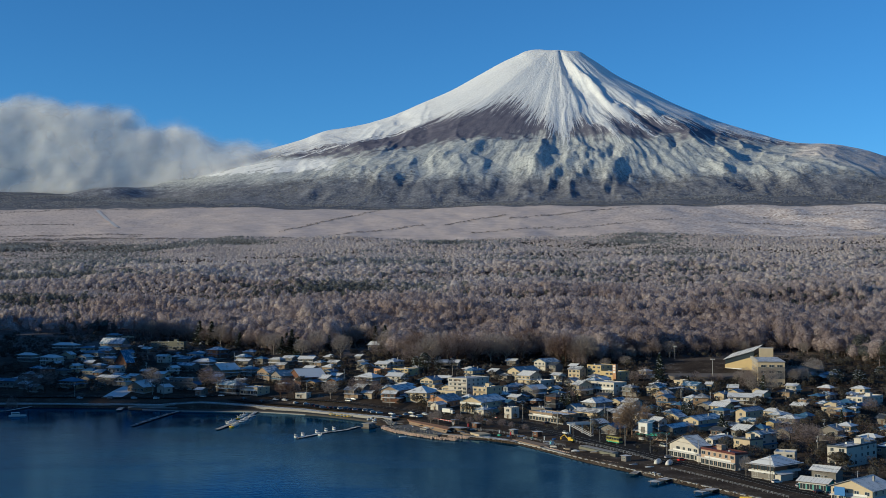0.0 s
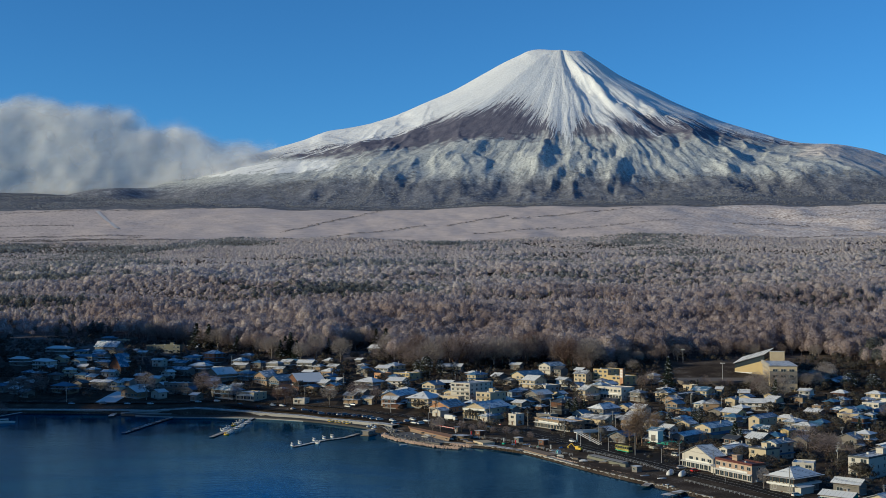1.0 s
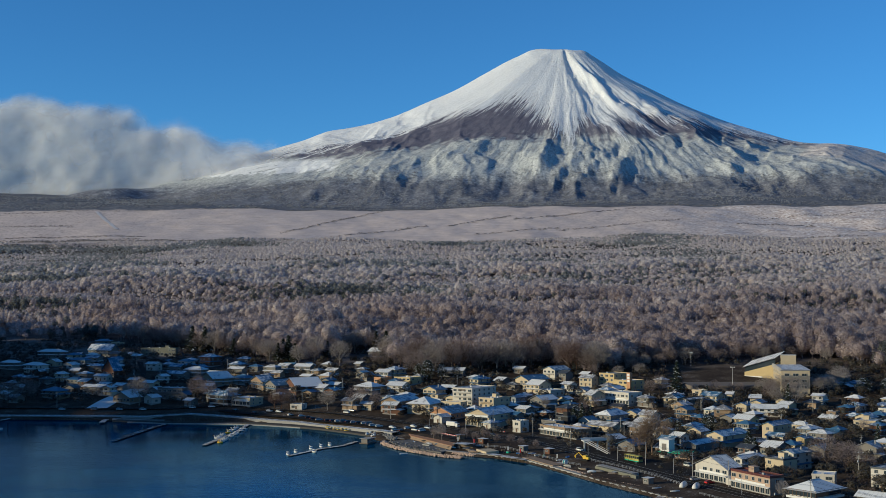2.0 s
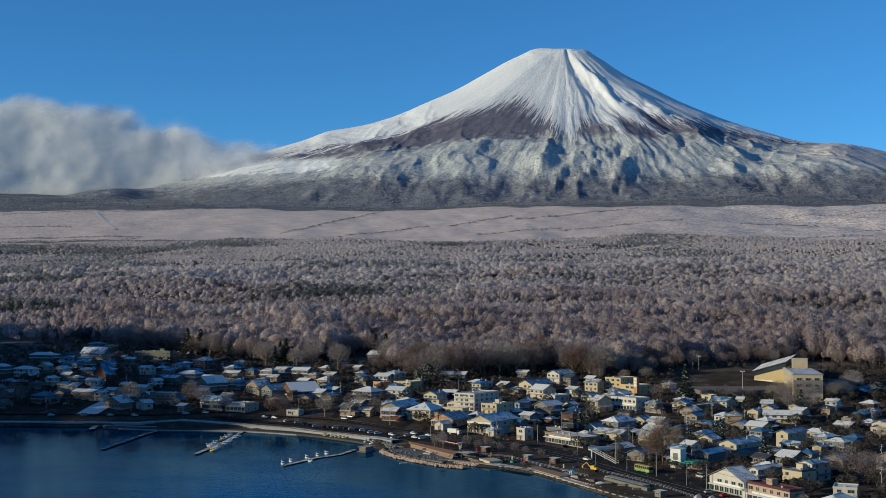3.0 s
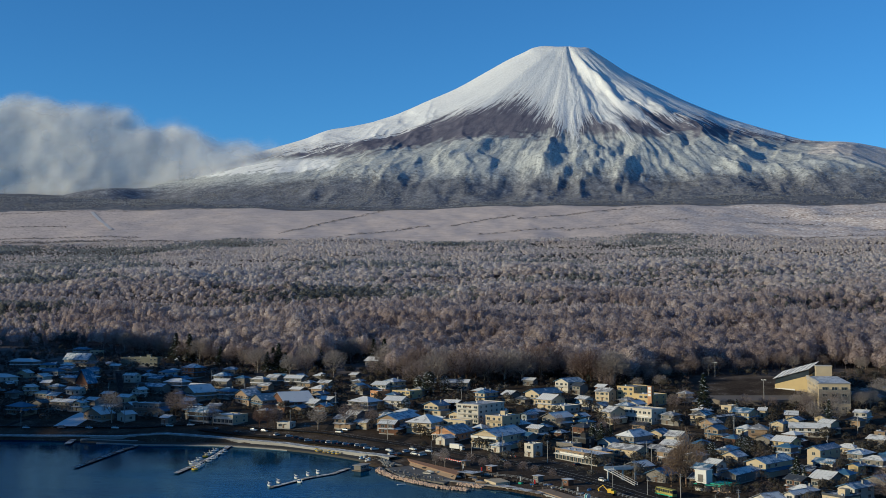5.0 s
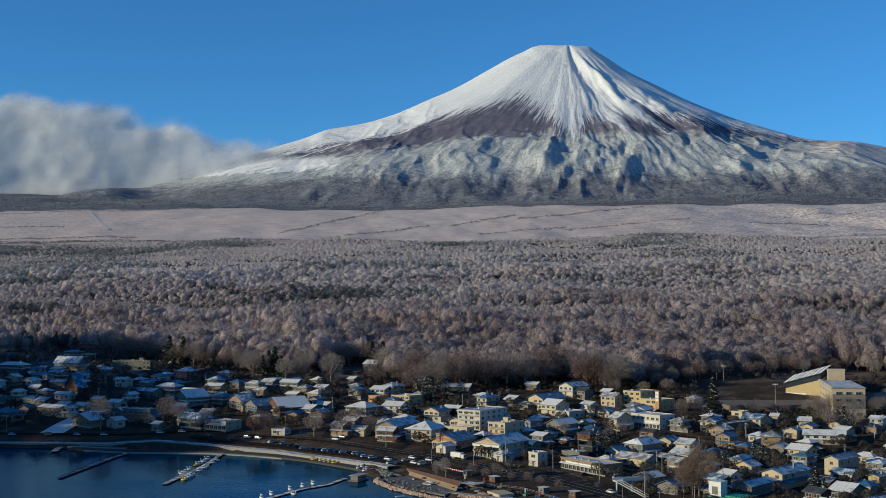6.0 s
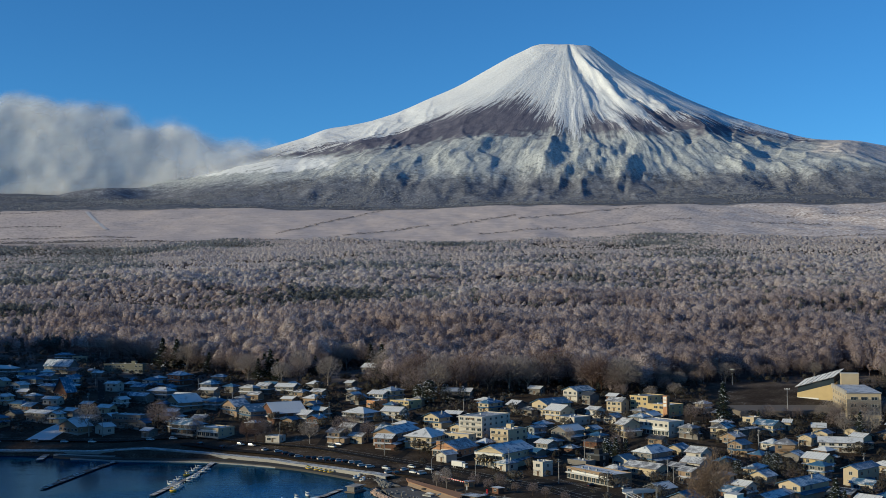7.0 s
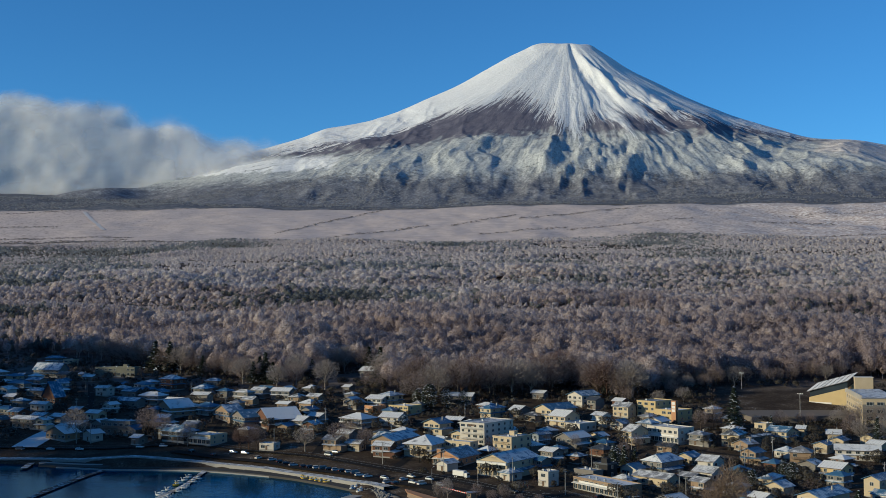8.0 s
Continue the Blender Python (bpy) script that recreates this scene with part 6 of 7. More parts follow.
for k in range(16):
    x = 85 + k * 11 + tree_rng.uniform(-4, 4)
    y = float(np.interp(x, EDGE[:, 0], EDGE[:, 1])) - tree_rng.uniform(0, 8)
    plant(tree_rng.choice(("brown", "pale", "brown")), x, y, tree_rng.uniform(12, 18), 1.1)
for name in [k for v in STOCK.values() for k in v]:
    if name.name not in used_stock:
        for o in (*name.children_recursive, name):
            bpy.data.objects.remove(o)

# hedges and shrubs between the houses
footprints = np.array([(o.location.x, o.location.y) for o in scene.objects if o.get("group") == "village buildings"])
reach = np.array([max((c.dimensions.x + c.dimensions.y) * 0.34 for c in o.children if c.name.startswith("wall")) for o in scene.objects if o.get("group") == "village buildings"])
shrub_rng = np.random.RandomState(77)
n = 27000
sx, sy = shrub_rng.uniform(-460, 330, n), shrub_rng.uniform(470, 1130, n)
lane = np.concatenate([np.array([(p.x, p.y) for p in ribbon(path, 1.0, 0.1, 5.0)[1]]) for path in BACK_ROADS + [ROAD]])
ok = (inland(sx, sy) > 34) & (sy < np.interp(sx, EDGE[:, 0], EDGE[:, 1]) + 5)
sx, sy = sx[ok], sy[ok]
near_house = (np.hypot(sx[:, None] - footprints[None, :, 0], sy[:, None] - footprints[None, :, 1]) < reach[None, :] + 0.5).any(1)
near_lane = (np.hypot(sx[:, None] - lane[None, :, 0], sy[:, None] - lane[None, :, 1]) < 4.5).any(1)
field = (sx > 122) & (sx < 200) & (sy > 842) & (sy < 958)
clump = wave_noise(sx, sy, 45, 61, 3) > -0.45
shore_road = np.array([(p.x, p.y) for p in ribbon(ROAD, 1.0, 0.1, 6.0)[1]])
forecourt = (np.hypot(sx[:, None] - shore_road[None, :, 0], sy[:, None] - shore_road[None, :, 1]) < 17).any(1) & (shrub_rng.rand(len(sx)) < 0.9)
ok = ~near_house & ~near_lane & ~field & clump & ~forecourt
sx, sy = sx[ok], sy[ok]
sh = shrub_rng.uniform(2.0, 5.0, len(sx)) * (1 + 0.9 * (shrub_rng.rand(len(sx)) > 0.8))
rows = np.stack([sx, sy, land(sx, sy) - 0.6, sh, shrub_rng.rand(len(sx)) * 6.283, shrub_rng.uniform(1.0, 1.7, len(sx))], 1)
leafy = shrub_rng.rand(len(sx)) < 0.55
pick = shrub_rng.randint(0, 3, len(sx))
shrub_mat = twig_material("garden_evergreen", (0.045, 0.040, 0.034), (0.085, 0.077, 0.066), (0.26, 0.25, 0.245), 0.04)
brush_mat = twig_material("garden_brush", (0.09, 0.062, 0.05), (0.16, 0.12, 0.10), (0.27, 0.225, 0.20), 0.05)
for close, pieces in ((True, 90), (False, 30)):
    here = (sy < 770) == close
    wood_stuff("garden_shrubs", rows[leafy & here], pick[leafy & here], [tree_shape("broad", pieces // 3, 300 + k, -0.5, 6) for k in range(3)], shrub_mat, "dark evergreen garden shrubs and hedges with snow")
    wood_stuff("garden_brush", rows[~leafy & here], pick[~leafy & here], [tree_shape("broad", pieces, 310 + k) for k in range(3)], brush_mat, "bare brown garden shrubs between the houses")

# ---- vehicles ----
PAINT = {"white": white_mat, "silver": plain_mat("silver_paint", (0.42, 0.43, 0.45), 0.35, 0.15, 1.0, 0.2), "black": plain_mat("black_paint", (0.02, 0.02, 0.023), 0.3, 0.15),
         "red": red_mat, "blue": bluep_mat, "grey": plain_mat("dark_grey_paint", (0.10, 0.10, 0.11), 0.35, 0.15)}


def wheel_pair(parent, x, half, radius):
    for s in (-1, 1):
        bm = bmesh.new()
        tube(bm, (x, s * (half - 0.11), radius), (x, s * (half + 0.09), radius), radius, None, 12)
        w = part("wheel", bm, tyre_mat, parent)
        bm = bmesh.new()
        tube(bm, (x, s * (half + 0.05), radius), (x, s * (half + 0.11), radius), radius * 0.6, None, 8)
        part("rim", bm, steel_mat, w)


def make_car(colour, van=False):
    """A parked car with body, glazed cabin, lamps and wheels."""
    kind = "van" if van else "car"
    ob = thing(kind, Matrix.Identity(4), f"parked {colour} {'box-shaped minivan' if van else 'hatchback car'} on the asphalt", kind, "parked cars")
    half, long_, roof_z = 0.82, 2.1 if not van else 2.2, 1.48 if not van else 1.85
    bm = bmesh.new()
    ring = lambda x, w, z0, z1: [(x, -w, z0), (x, w, z0), (x, w * 1.02, (z0 + z1) / 2), (x, w * 0.92, z1), (x, -w * 0.92, z1), (x, -w * 1.02, (z0 + z1) / 2)]
    hood = 0.80 if not van else 1.0
    loft(bm, [ring(-long_, half * 0.9, 0.38, 0.85), ring(-long_ + 0.15, half, 0.28, 0.95), ring(0.6, half, 0.25, 0.95), ring(long_ - 0.25, half, 0.28, hood), ring(long_, half * 0.88, 0.38, hood - 0.2)])
    part("body", bm, PAINT[colour], ob, smooth=False)
    bm = bmesh.new()
    f0, f1 = (1.0, 0.35) if not van else (1.75, 1.25)
    loft(bm, [[(-long_ + 0.12, -half * 0.88, 0.93), (-long_ + 0.12, half * 0.88, 0.93), (f0, half * 0.88, 0.93), (f0, -half * 0.88, 0.93)],
              [(-long_ + 0.5, -half * 0.72, roof_z - 0.05), (-long_ + 0.5, half * 0.72, roof_z - 0.05), (f1, half * 0.72, roof_z - 0.05), (f1, -half * 0.72, roof_z - 0.05)]])
    part("window", bm, glass_mat, ob)
    bm = bmesh.new()
    box(bm, -long_ + 0.45, -half * 0.74, roof_z - 0.06, f1 + 0.05, half * 0.74, roof_z)
    part("roof", bm, PAINT[colour], ob, bevel=0.02)
    for x in (-1.3, 1.3):
        wheel_pair(ob, x, half - 0.02, 0.31)
    for s in (-1, 1):
        for x, mat_, name in ((long_ - 0.06, white_mat, "headlight"), (-long_ - 0.0, red_mat, "tail_light")):
            bm = bmesh.new()
            box(bm, x - 0.05, s * 0.6 - 0.15, 0.62, x + 0.08, s * 0.6 + 0.15, 0.76)
            part(name, bm, mat_, ob)
    return ob


CARS = {(c, v): make_car(c, v) for c, v in (("white", False), ("white", True), ("silver", False), ("black", False), ("red", False), ("grey", True), ("blue", False))}
parked = set()


def car(colour, x, y, yaw, van=False):
    src = CARS[(colour, van)]
    m = pose(x, y, land_at(x, y) + 0.1, 0, 0, yaw)
    if (colour, van) in parked:
        return copy_thing(src, m)
    parked.add((colour, van))
    src.matrix_basis = m
    return src


for colour, x, y, yaw, van in (("black", -103, 743, 24, False), ("black", -99.6, 740.6, 27, False), ("white", -96.2, 738, 30, False),
                               ("grey", -92.8, 735.2, 26, True), ("black", -89.4, 732.4, 29, False), ("silver", -86, 729.6, 24, False), ("black", -82.6, 726.8, 27, False),
                               ("white", -73.5, 715.5, 28, False), ("white", -69.5, 712.3, 28, False), ("silver", -62, 712, -40, False)):
    car(colour, x, y, yaw, van)
for colour, x, y, yaw, van in (("white", -94.8, 765.5, -35, True), ("silver", -92, 772, -35, False), ("white", -48.2, 698, -40, False), ("silver", -41.5, 705.7, -42, False), ("white", -44.2, 694.5, 45, True),
                               ("silver", -53, 706, 48, False), ("white", -10.6, 707.7, -50, False), ("black", -113, 751, 24, False), ("silver", -121.5, 760, 28, False), ("white", -129.4, 765, 62, False)):
    car(colour, x, y, yaw, van)
for colour, x, y, yaw, van in (("white", -138.4, 776, -28, False), ("black", -153.4, 774, 64, False), ("white", -184.7, 793, -5, False), ("white", -197.5, 794.5, -5, False), ("silver", -245.7, 797, -4, False),
                               ("grey", -262.5, 798, -4, True), ("white", 43, 657, 35, True), ("white", 37, 620.5, -58, False), ("black", 29.5, 664, 30, False)):
    car(colour, x, y, yaw, van)
for colour, x, y, yaw, van in (("red", 82.5, 526, 30, False), ("silver", 78, 534, 25, False), ("white", 110, 467, 25, False), ("silver", 117, 458, 25, False), ("black", 120, 444, 25, False), ("grey", 124, 438, 25, True),
                               ("black", 125, 449, 25, False), ("white", 81, 572, -60, True), ("silver", -284, 799, -4, False), ("black", -167, 782, 64, False), ("white", -230, 796, -4, False), ("black", -5, 676, -48, False), ("white", -79, 723.6, 24, False), ("grey", -76, 720.5, 24, True), ("silver", -109, 747.5, 24, False), ("black", -116.5, 755, 28, False), ("white", -60, 703, 50, True), ("black", -56, 700, 50, False), ("white", -50, 712, -42, False), ("silver", -36, 692, -45, False), ("white", -145, 779, -28, False)):
    car(colour, x, y, yaw, van)

# lorry with a white box
lorry = thing("lorry", pose(-27.5, 711, land_at(-27.5, 711) + 0.1, 0, 0, -42), "white box lorry standing by the lakeside road", "lorry")
for name, b, mat_, bev in (("cargo_box", (-4.6, -1.15, 0.95, 2.2, 1.15, 3.2), white_mat, 0.05), ("cab", (2.4, -1.05, 0.5, 4.1, 1.05, 2.5), white_mat, 0.15), ("windscreen", (4.08, -0.9, 1.5, 4.14, 0.9, 2.3), glass_mat, 0.0),
                           ("chassis", (-4.5, -0.5, 0.6, 4.0, 0.5, 0.93), tyre_mat, 0.0)):
    bm = bmesh.new()
    box(bm, *b)
    part(name, bm, mat_, lorry, bevel=bev)
for x in (-3.2, -2.2, 3.2):
    wheel_pair(lorry, x, 1.0, 0.46)

# yellow and green sightseeing bus
bus_paint = plain_mat("faded_yellow_paint", (0.40, 0.35, 0.09), 0.5, 0.3)
bus = thing("bus", pose(59, 586, land_at(59, 586) + 0.1, 0, 0, -60), "yellow sightseeing bus with dark windows and green skirt", "bus")
for name, b, mat_, bev in (("body", (-5.3, -1.2, 0.45, 5.3, 1.2, 1.7), bus_paint, 0.12), ("roof", (-5.2, -1.15, 2.72, 5.2, 1.15, 3.05), bus_paint, 0.1), ("skirt", (-5.25, -1.24, 0.4, 5.25, 1.24, 0.75), green_mat, 0.0),
                           ("windscreen", (5.2, -1.05, 1.5, 5.34, 1.05, 2.7), glass_mat, 0.0), ("rear_window", (-5.3, -0.9, 1.65, -5.2, 0.9, 2.6), glass_mat, 0.0)):
    bm = bmesh.new()
    box(bm, *b)
    part(name, bm, mat_, bus, bevel=bev)
for s in (-1, 1):
    for k in range(7):
        bm = bmesh.new()
        box(bm, -5.0 + k * 1.45, s * 1.13 - 0.05, 1.7, -3.72 + k * 1.45, s * 1.13 + 0.05, 2.72)
        part("window", bm, glass_mat, bus)
        bm = bmesh.new()
        box(bm, -5.17 + k * 1.45, s * 1.15 - 0.04, 1.7, -5.0 + k * 1.45, s * 1.15 + 0.04, 2.72)
        part("pillar", bm, bus_paint, bus)
for x in (-3.3, 3.4):
    wheel_pair(bus, x, 1.08, 0.5)


# ---- boats ----
def make_pedal_boat(colour, swan):
    ob = thing("pedal_boat", Matrix.Identity(4), f"{colour} {'swan-shaped ' if swan else ''}pedal boat moored at the jetty", "boat", "pedal boats")
    mat_ = {"white": white_mat, "yellow": yellow_mat, "red": red_mat, "turquoise": cyan_mat}[colour]
    bm = bmesh.new()
    oval = lambda k, z: [(1.5 * k * math.copysign(abs(math.cos(a)) ** 0.8, math.cos(a)), 0.8 * k * math.sin(a), z) for a in (i * math.pi / 5 for i in range(10))]
    loft(bm, [oval(0.75, -0.25), oval(1.0, 0.15), oval(1.02, 0.5), oval(0.9, 0.62)])
    part("hull", bm, mat_, ob, smooth=True)
    bm = bmesh.new()
    oval2 = lambda k, z: [(-0.25 + 1.0 * k * math.cos(a), 0.7 * k * math.sin(a), z) for a in (i * math.pi / 5 for i in range(10))]
    loft(bm, [oval2(1.0, 1.25), oval2(0.97, 1.38), oval2(0.6, 1.5), oval2(0.2, 1.55)])
    part("canopy", bm, mat_ if colour != "turquoise" else white_mat, ob, smooth=True)
    for sx in (-1.0, 0.5):
        for sy in (-0.5, 0.5):
            bm = bmesh.new()
            tube(bm, (sx, sy, 0.55), (sx, sy, 1.3), 0.05, None, 5)
            part("canopy_post", bm, steel_mat, ob)
    bm = bmesh.new()
    box(bm, -0.6, -0.55, 0.55, -0.2, 0.55, 1.0)
    part("seat", bm, bluep_mat, ob, bevel=0.05)
    if swan:
        bm = bmesh.new()
        pts = [Vector((1.15, 0, 0.5)), Vector((1.45, 0, 0.85)), Vector((1.3, 0, 1.2)), Vector((1.35, 0, 1.5)), Vector((1.75, 0, 1.55))]
        for a, b, r in zip(pts[:-1], pts[1:], (0.26, 0.2, 0.17, 0.2)):
            tube(bm, a, b, r, r * 0.85, 8)
        part("neck", bm, mat_, ob, smooth=True)
        bm = bmesh.new()
        tube(bm, (1.72, 0, 1.55), (2.05, 0, 1.45), 0.1, 0.03, 6)
        part("beak", bm, yellow_mat, ob)
    return ob


FLEET = {}


def boat(colour, swan, x, y, z, yaw):
    if (colour, swan) in FLEET:
        return copy_thing(FLEET[(colour, swan)], pose(x, y, z, 0, 0, yaw) )
    ob = make_pedal_boat(colour, swan)
    FLEET[(colour, swan)] = ob
    ob.matrix_basis = pose(x, y, z, 0, 0, yaw)
    return ob


boat_rng = random.Random(9)
for k in range(16):
    colour, swan = boat_rng.choice((("white", True), ("white", True), ("white", False), ("white", False), ("white", True), ("white", False), ("white", True), ("yellow", False)))
    s = boat_rng.choice((-1, 1))
    boat(colour, swan, -151.5 + s * 2.9 + boat_rng.uniform(-0.3, 0.3), 664 + k * 4.4, 0.1, boat_rng.uniform(0, 30) + (0 if s > 0 else 180))
for x, y, yaw in ((-104.5, 618, 120), (-102, 626, 130), (-96.5, 638.5, 125), (-92.5, 646.5, 125), (-89, 653, 130), (-93, 627, -40)):
    boat("white", True, x, y, 0.1, yaw)
for x, y, yaw in ((-99.5, 722.5, 30), (-95.5, 719, 20), (-97.5, 724, 200), (-90.5, 714.5, 40), (-88, 712, 10), (-93, 716.5, 60), (-101, 725.5, 80)):
    boat("yellow", False, x, y, 0.7, yaw)
for x, y, yaw in ((-72.5, 699, 30), (-69.8, 691, 80), (-74, 694, 50), (-70, 686, 10)):
    boat("white", False, x, y, 0.9, yaw)
for x, y, yaw in ((65.5, 492, 200), (66.8, 488, 190)):
    boat("white", True, x, y, 0.1, yaw)

# floating hut at the root of the low jetty
hut = thing("floating_hut", pose(-70.5, 664, 0.1, 0, 0, 62), "floating ticket hut with pale flat roof and posts", "hut")
for name, b, mat_ in (("pontoon", (-4.2, -2.6, -0.3, 4.2, 2.6, 0.35), wood_mat), ("wall", (-3.4, -1.9, 0.35, 3.4, 1.9, 2.4), WALL["grey"]), ("roof", (-4.1, -2.5, 2.4, 4.1, 2.5, 2.62), pale_mat)):
    bm = bmesh.new()
    box(bm, *b)
    part(name, bm, mat_, hut, bevel=0.03)
for k in range(3):
    add_window(hut, -2.2 + k * 2.2, -1.9, 1.0, 1.4, 1.0, 0)
launch = thing("motor_launch", pose(-296, 722, 0.0, 0, 0, 25), "old white motor launch with cabin moored by the jetty", "boat")
bm = bmesh.new()
loft(bm, [[(x, -w, 0.9), (x, -w * 0.7, -0.4), (x, w * 0.7, -0.4), (x, w, 0.9)] for x, w in ((-5, 1.5), (-2, 1.8), (2, 1.7), (4.2, 1.0), (5.4, 0.15))])
part("hull", bm, white_mat, launch)
bm = bmesh.new()
box(bm, -3.6, -1.2, 0.88, 1.4, 1.2, 2.5)
cabin = part("cabin", bm, white_mat, launch, bevel=0.1)
bm = bmesh.new()
box(bm, -3.3, -1.24, 1.5, 1.2, 1.24, 2.1)
part("window", bm, glass_mat, cabin)
raft = slab("float", [(-50, 621), (-46.4, 622.4), (-46.8, 623.6), (-50.4, 622.2)], -0.1, 0.3, white_mat, "small white float drifting on the lake", "float")

# ---- excavator, drum and stair at the landing ----
digger = thing("excavator", pose(37, 588, land_at(37, 588), 0, 0, 150), "small yellow excavator with a folded arm", "excavator")
for name, b, mat_ in (("cab", (-1.2, -0.9, 1.0, 0.5, 0.9, 2.6), yellow_mat), ("engine_cover", (-2.4, -1.0, 0.9, -1.2, 1.0, 1.9), yellow_mat), ("turntable", (-1.8, -0.9, 0.7, 0.6, 0.9, 0.95), tyre_mat)):
    bm = bmesh.new()
    box(bm, *b)
    part(name, bm, mat_, digger, bevel=0.08)
for s in (-1, 1):
    bm = bmesh.new()
    box(bm, -2.0, s * 0.95 - 0.25, 0, 1.4, s * 0.95 + 0.25, 0.72)
    part("track", bm, tyre_mat, digger, bevel=0.15)
for name, p, q, r in (("boom", (0.4, 0, 1.4), (2.8, 0, 3.7), 0.2), ("arm", (2.8, 0, 3.7), (4.8, 0, 2.2), 0.16), ("bucket", (4.8, 0, 2.2), (4.5, 0, 1.2), 0.35)):
    bm = bmesh.new()
    tube(bm, p, q, r, r * 0.8, 6)
    part(name, bm, yellow_mat, digger)
drum = thing("cable_drum", pose(28, 583, 1.9, 90, 0, 40), "turquoise and white cable drum on the dock", "drum")
for z, r, mat_ in ((-0.7, 1.2, white_mat), (0.5, 1.2, white_mat)):
    bm = bmesh.new()
    tube(bm, (0, 0, z), (0, 0, z + 0.2), r, None, 16)
    part("flange", bm, mat_, drum)
bm = bmesh.new()
tube(bm, (0, 0, -0.5), (0, 0, 0.5), 0.8, None, 14)
part("core", bm, cyan_mat, drum)

bridge = thing("footbridge_stair", pose(45, 618, land_at(45, 618), 0, 0, 20), "white concrete stair and deck of a footbridge", "footbridge")
for name, b in (("deck", (-2, 4, 4.6, 10, 7, 5.0)), ("landing", (-5, 3.5, 4.6, -2, 7, 5.0)), ("parapet", (-5, 7, 5.0, 10, 7.15, 6.0)), ("parapet", (-2, 3.85, 5.0, 10, 4.0, 6.0))):
    bm = bmesh.new()
    box(bm, *b)
    part(name, bm, white_mat, bridge)
for x, y in ((-4, 5.2), (3, 5.5), (9, 5.5)):
    bm = bmesh.new()
    box(bm, x - 0.3, y - 0.3, -0.8, x + 0.3, y + 0.3, 4.6)
    part("pillar", bm, white_mat, bridge)
bm = bmesh.new()
box(bm, -0.9, 0, -0.06, 0.9, 0.36, 0.06)
tread = mesh_of("step", bm, pale_mat)
for k in range(22):
    shared("step", tread, bridge, pose(-4 + k * 0.30, 3.4 - k * 0.52, 4.6 - k * 0.21, 0, 0, -60 + 90))
for s in (-1, 1):
    bm = bmesh.new()
    d = Vector((0.866, 0.5, 0)) * s
    a, b = Vector((-4, 3.5, 4.6)) + d, Vector((2.6, -8.0, 0.0)) + d
    tube(bm, a, b, 0.16, None, 4)
    tube(bm, a + Vector((0, 0, 1)), b + Vector((0, 0, 1)), 0.07, None, 4)
    for k in range(9):
        p = a.lerp(b, k / 8)
        tube(bm, p, p + Vector((0, 0, 1)), 0.04, None, 4)
    part("stair_side", bm, white_mat, bridge)

# two covered boats under white arched sheets
for x, y in ((71, 519), (75.5, 516)):
    ob = thing("covered_boat", pose(x, y, land_at(x, y) + 0.1, 0, 0, 70), "boat laid up under a white arched sheet", "boat", "covered boats")
    bm = bmesh.new()
    loft(bm, [[(u, 1.3 * k * math.cos(a), 0.1 + 1.9 * k * math.sin(a)) for a in (i * math.pi / 7 for i in range(8))] for u, k in ((-4, 0.6), (-2.6, 0.95), (0, 1.0), (2.6, 0.9), (4, 0.5))])
    part("sheet", bm, white_mat, ob, smooth=True)

# ---- poles and wires ----
bm = bmesh.new()
tube(bm, (0, 0, -1), (0, 0, 10.5), 0.19, 0.12, 8)
pole_mesh = mesh_of("shaft", bm, conc_mat)
bm = bmesh.new()
box(bm, -0.9, -0.06, 0, 0.9, 0.06, 0.12)
arm_mesh = mesh_of("crossarm", bm, steel_mat)
bm = bmesh.new()
tube(bm, (0, 0, 0), (0, 0, 0.75), 0.26, None, 8)
can_mesh = mesh_of("transformer", bm, steel_mat)


def pole(x, y, yaw):
    z = land_at(x, y)
    ob = thing("utility_pole", pose(x, y, z, 0, 0, yaw), "grey concrete utility pole with crossarms and wires", "utility pole", "utility poles")
    shared("shaft", pole_mesh, ob, Matrix.Identity(4))
    for k, h in enumerate((9.3, 10.0)):
        shared("crossarm", arm_mesh, ob, pose(0, 0, h))
    if int(abs(x * 7 + y)) % 3 == 0:
        shared("transformer", can_mesh, ob, pose(0.4, 0.2, 7.6))
    return Vector((x, y, z))


def wires(a, b, group):
    """Three slack wires between two poles, as one thing."""
    ob = thing("power_line", Matrix.Translation(a), "thin dark slack power wires between poles", "power line", "power lines")
    side = Vector((-(b - a).y, (b - a).x, 0)).normalized()
    for off, h in ((-0.75, 10.1), (0.75, 10.1), (0.3, 8.2)):
        bm = bmesh.new()
        run = [(b - a) * (k / 8) + side * off + Vector((0, 0, h - 4 * 0.02 * (b - a).length * (k / 8) * (1 - k / 8))) for k in range(9)]
        loft(bm, [[p + side * 0.035, p - side * 0.035, p + Vector((0, 0, 0.06))] for p in run])
        part("wire", bm, tyre_mat, ob)


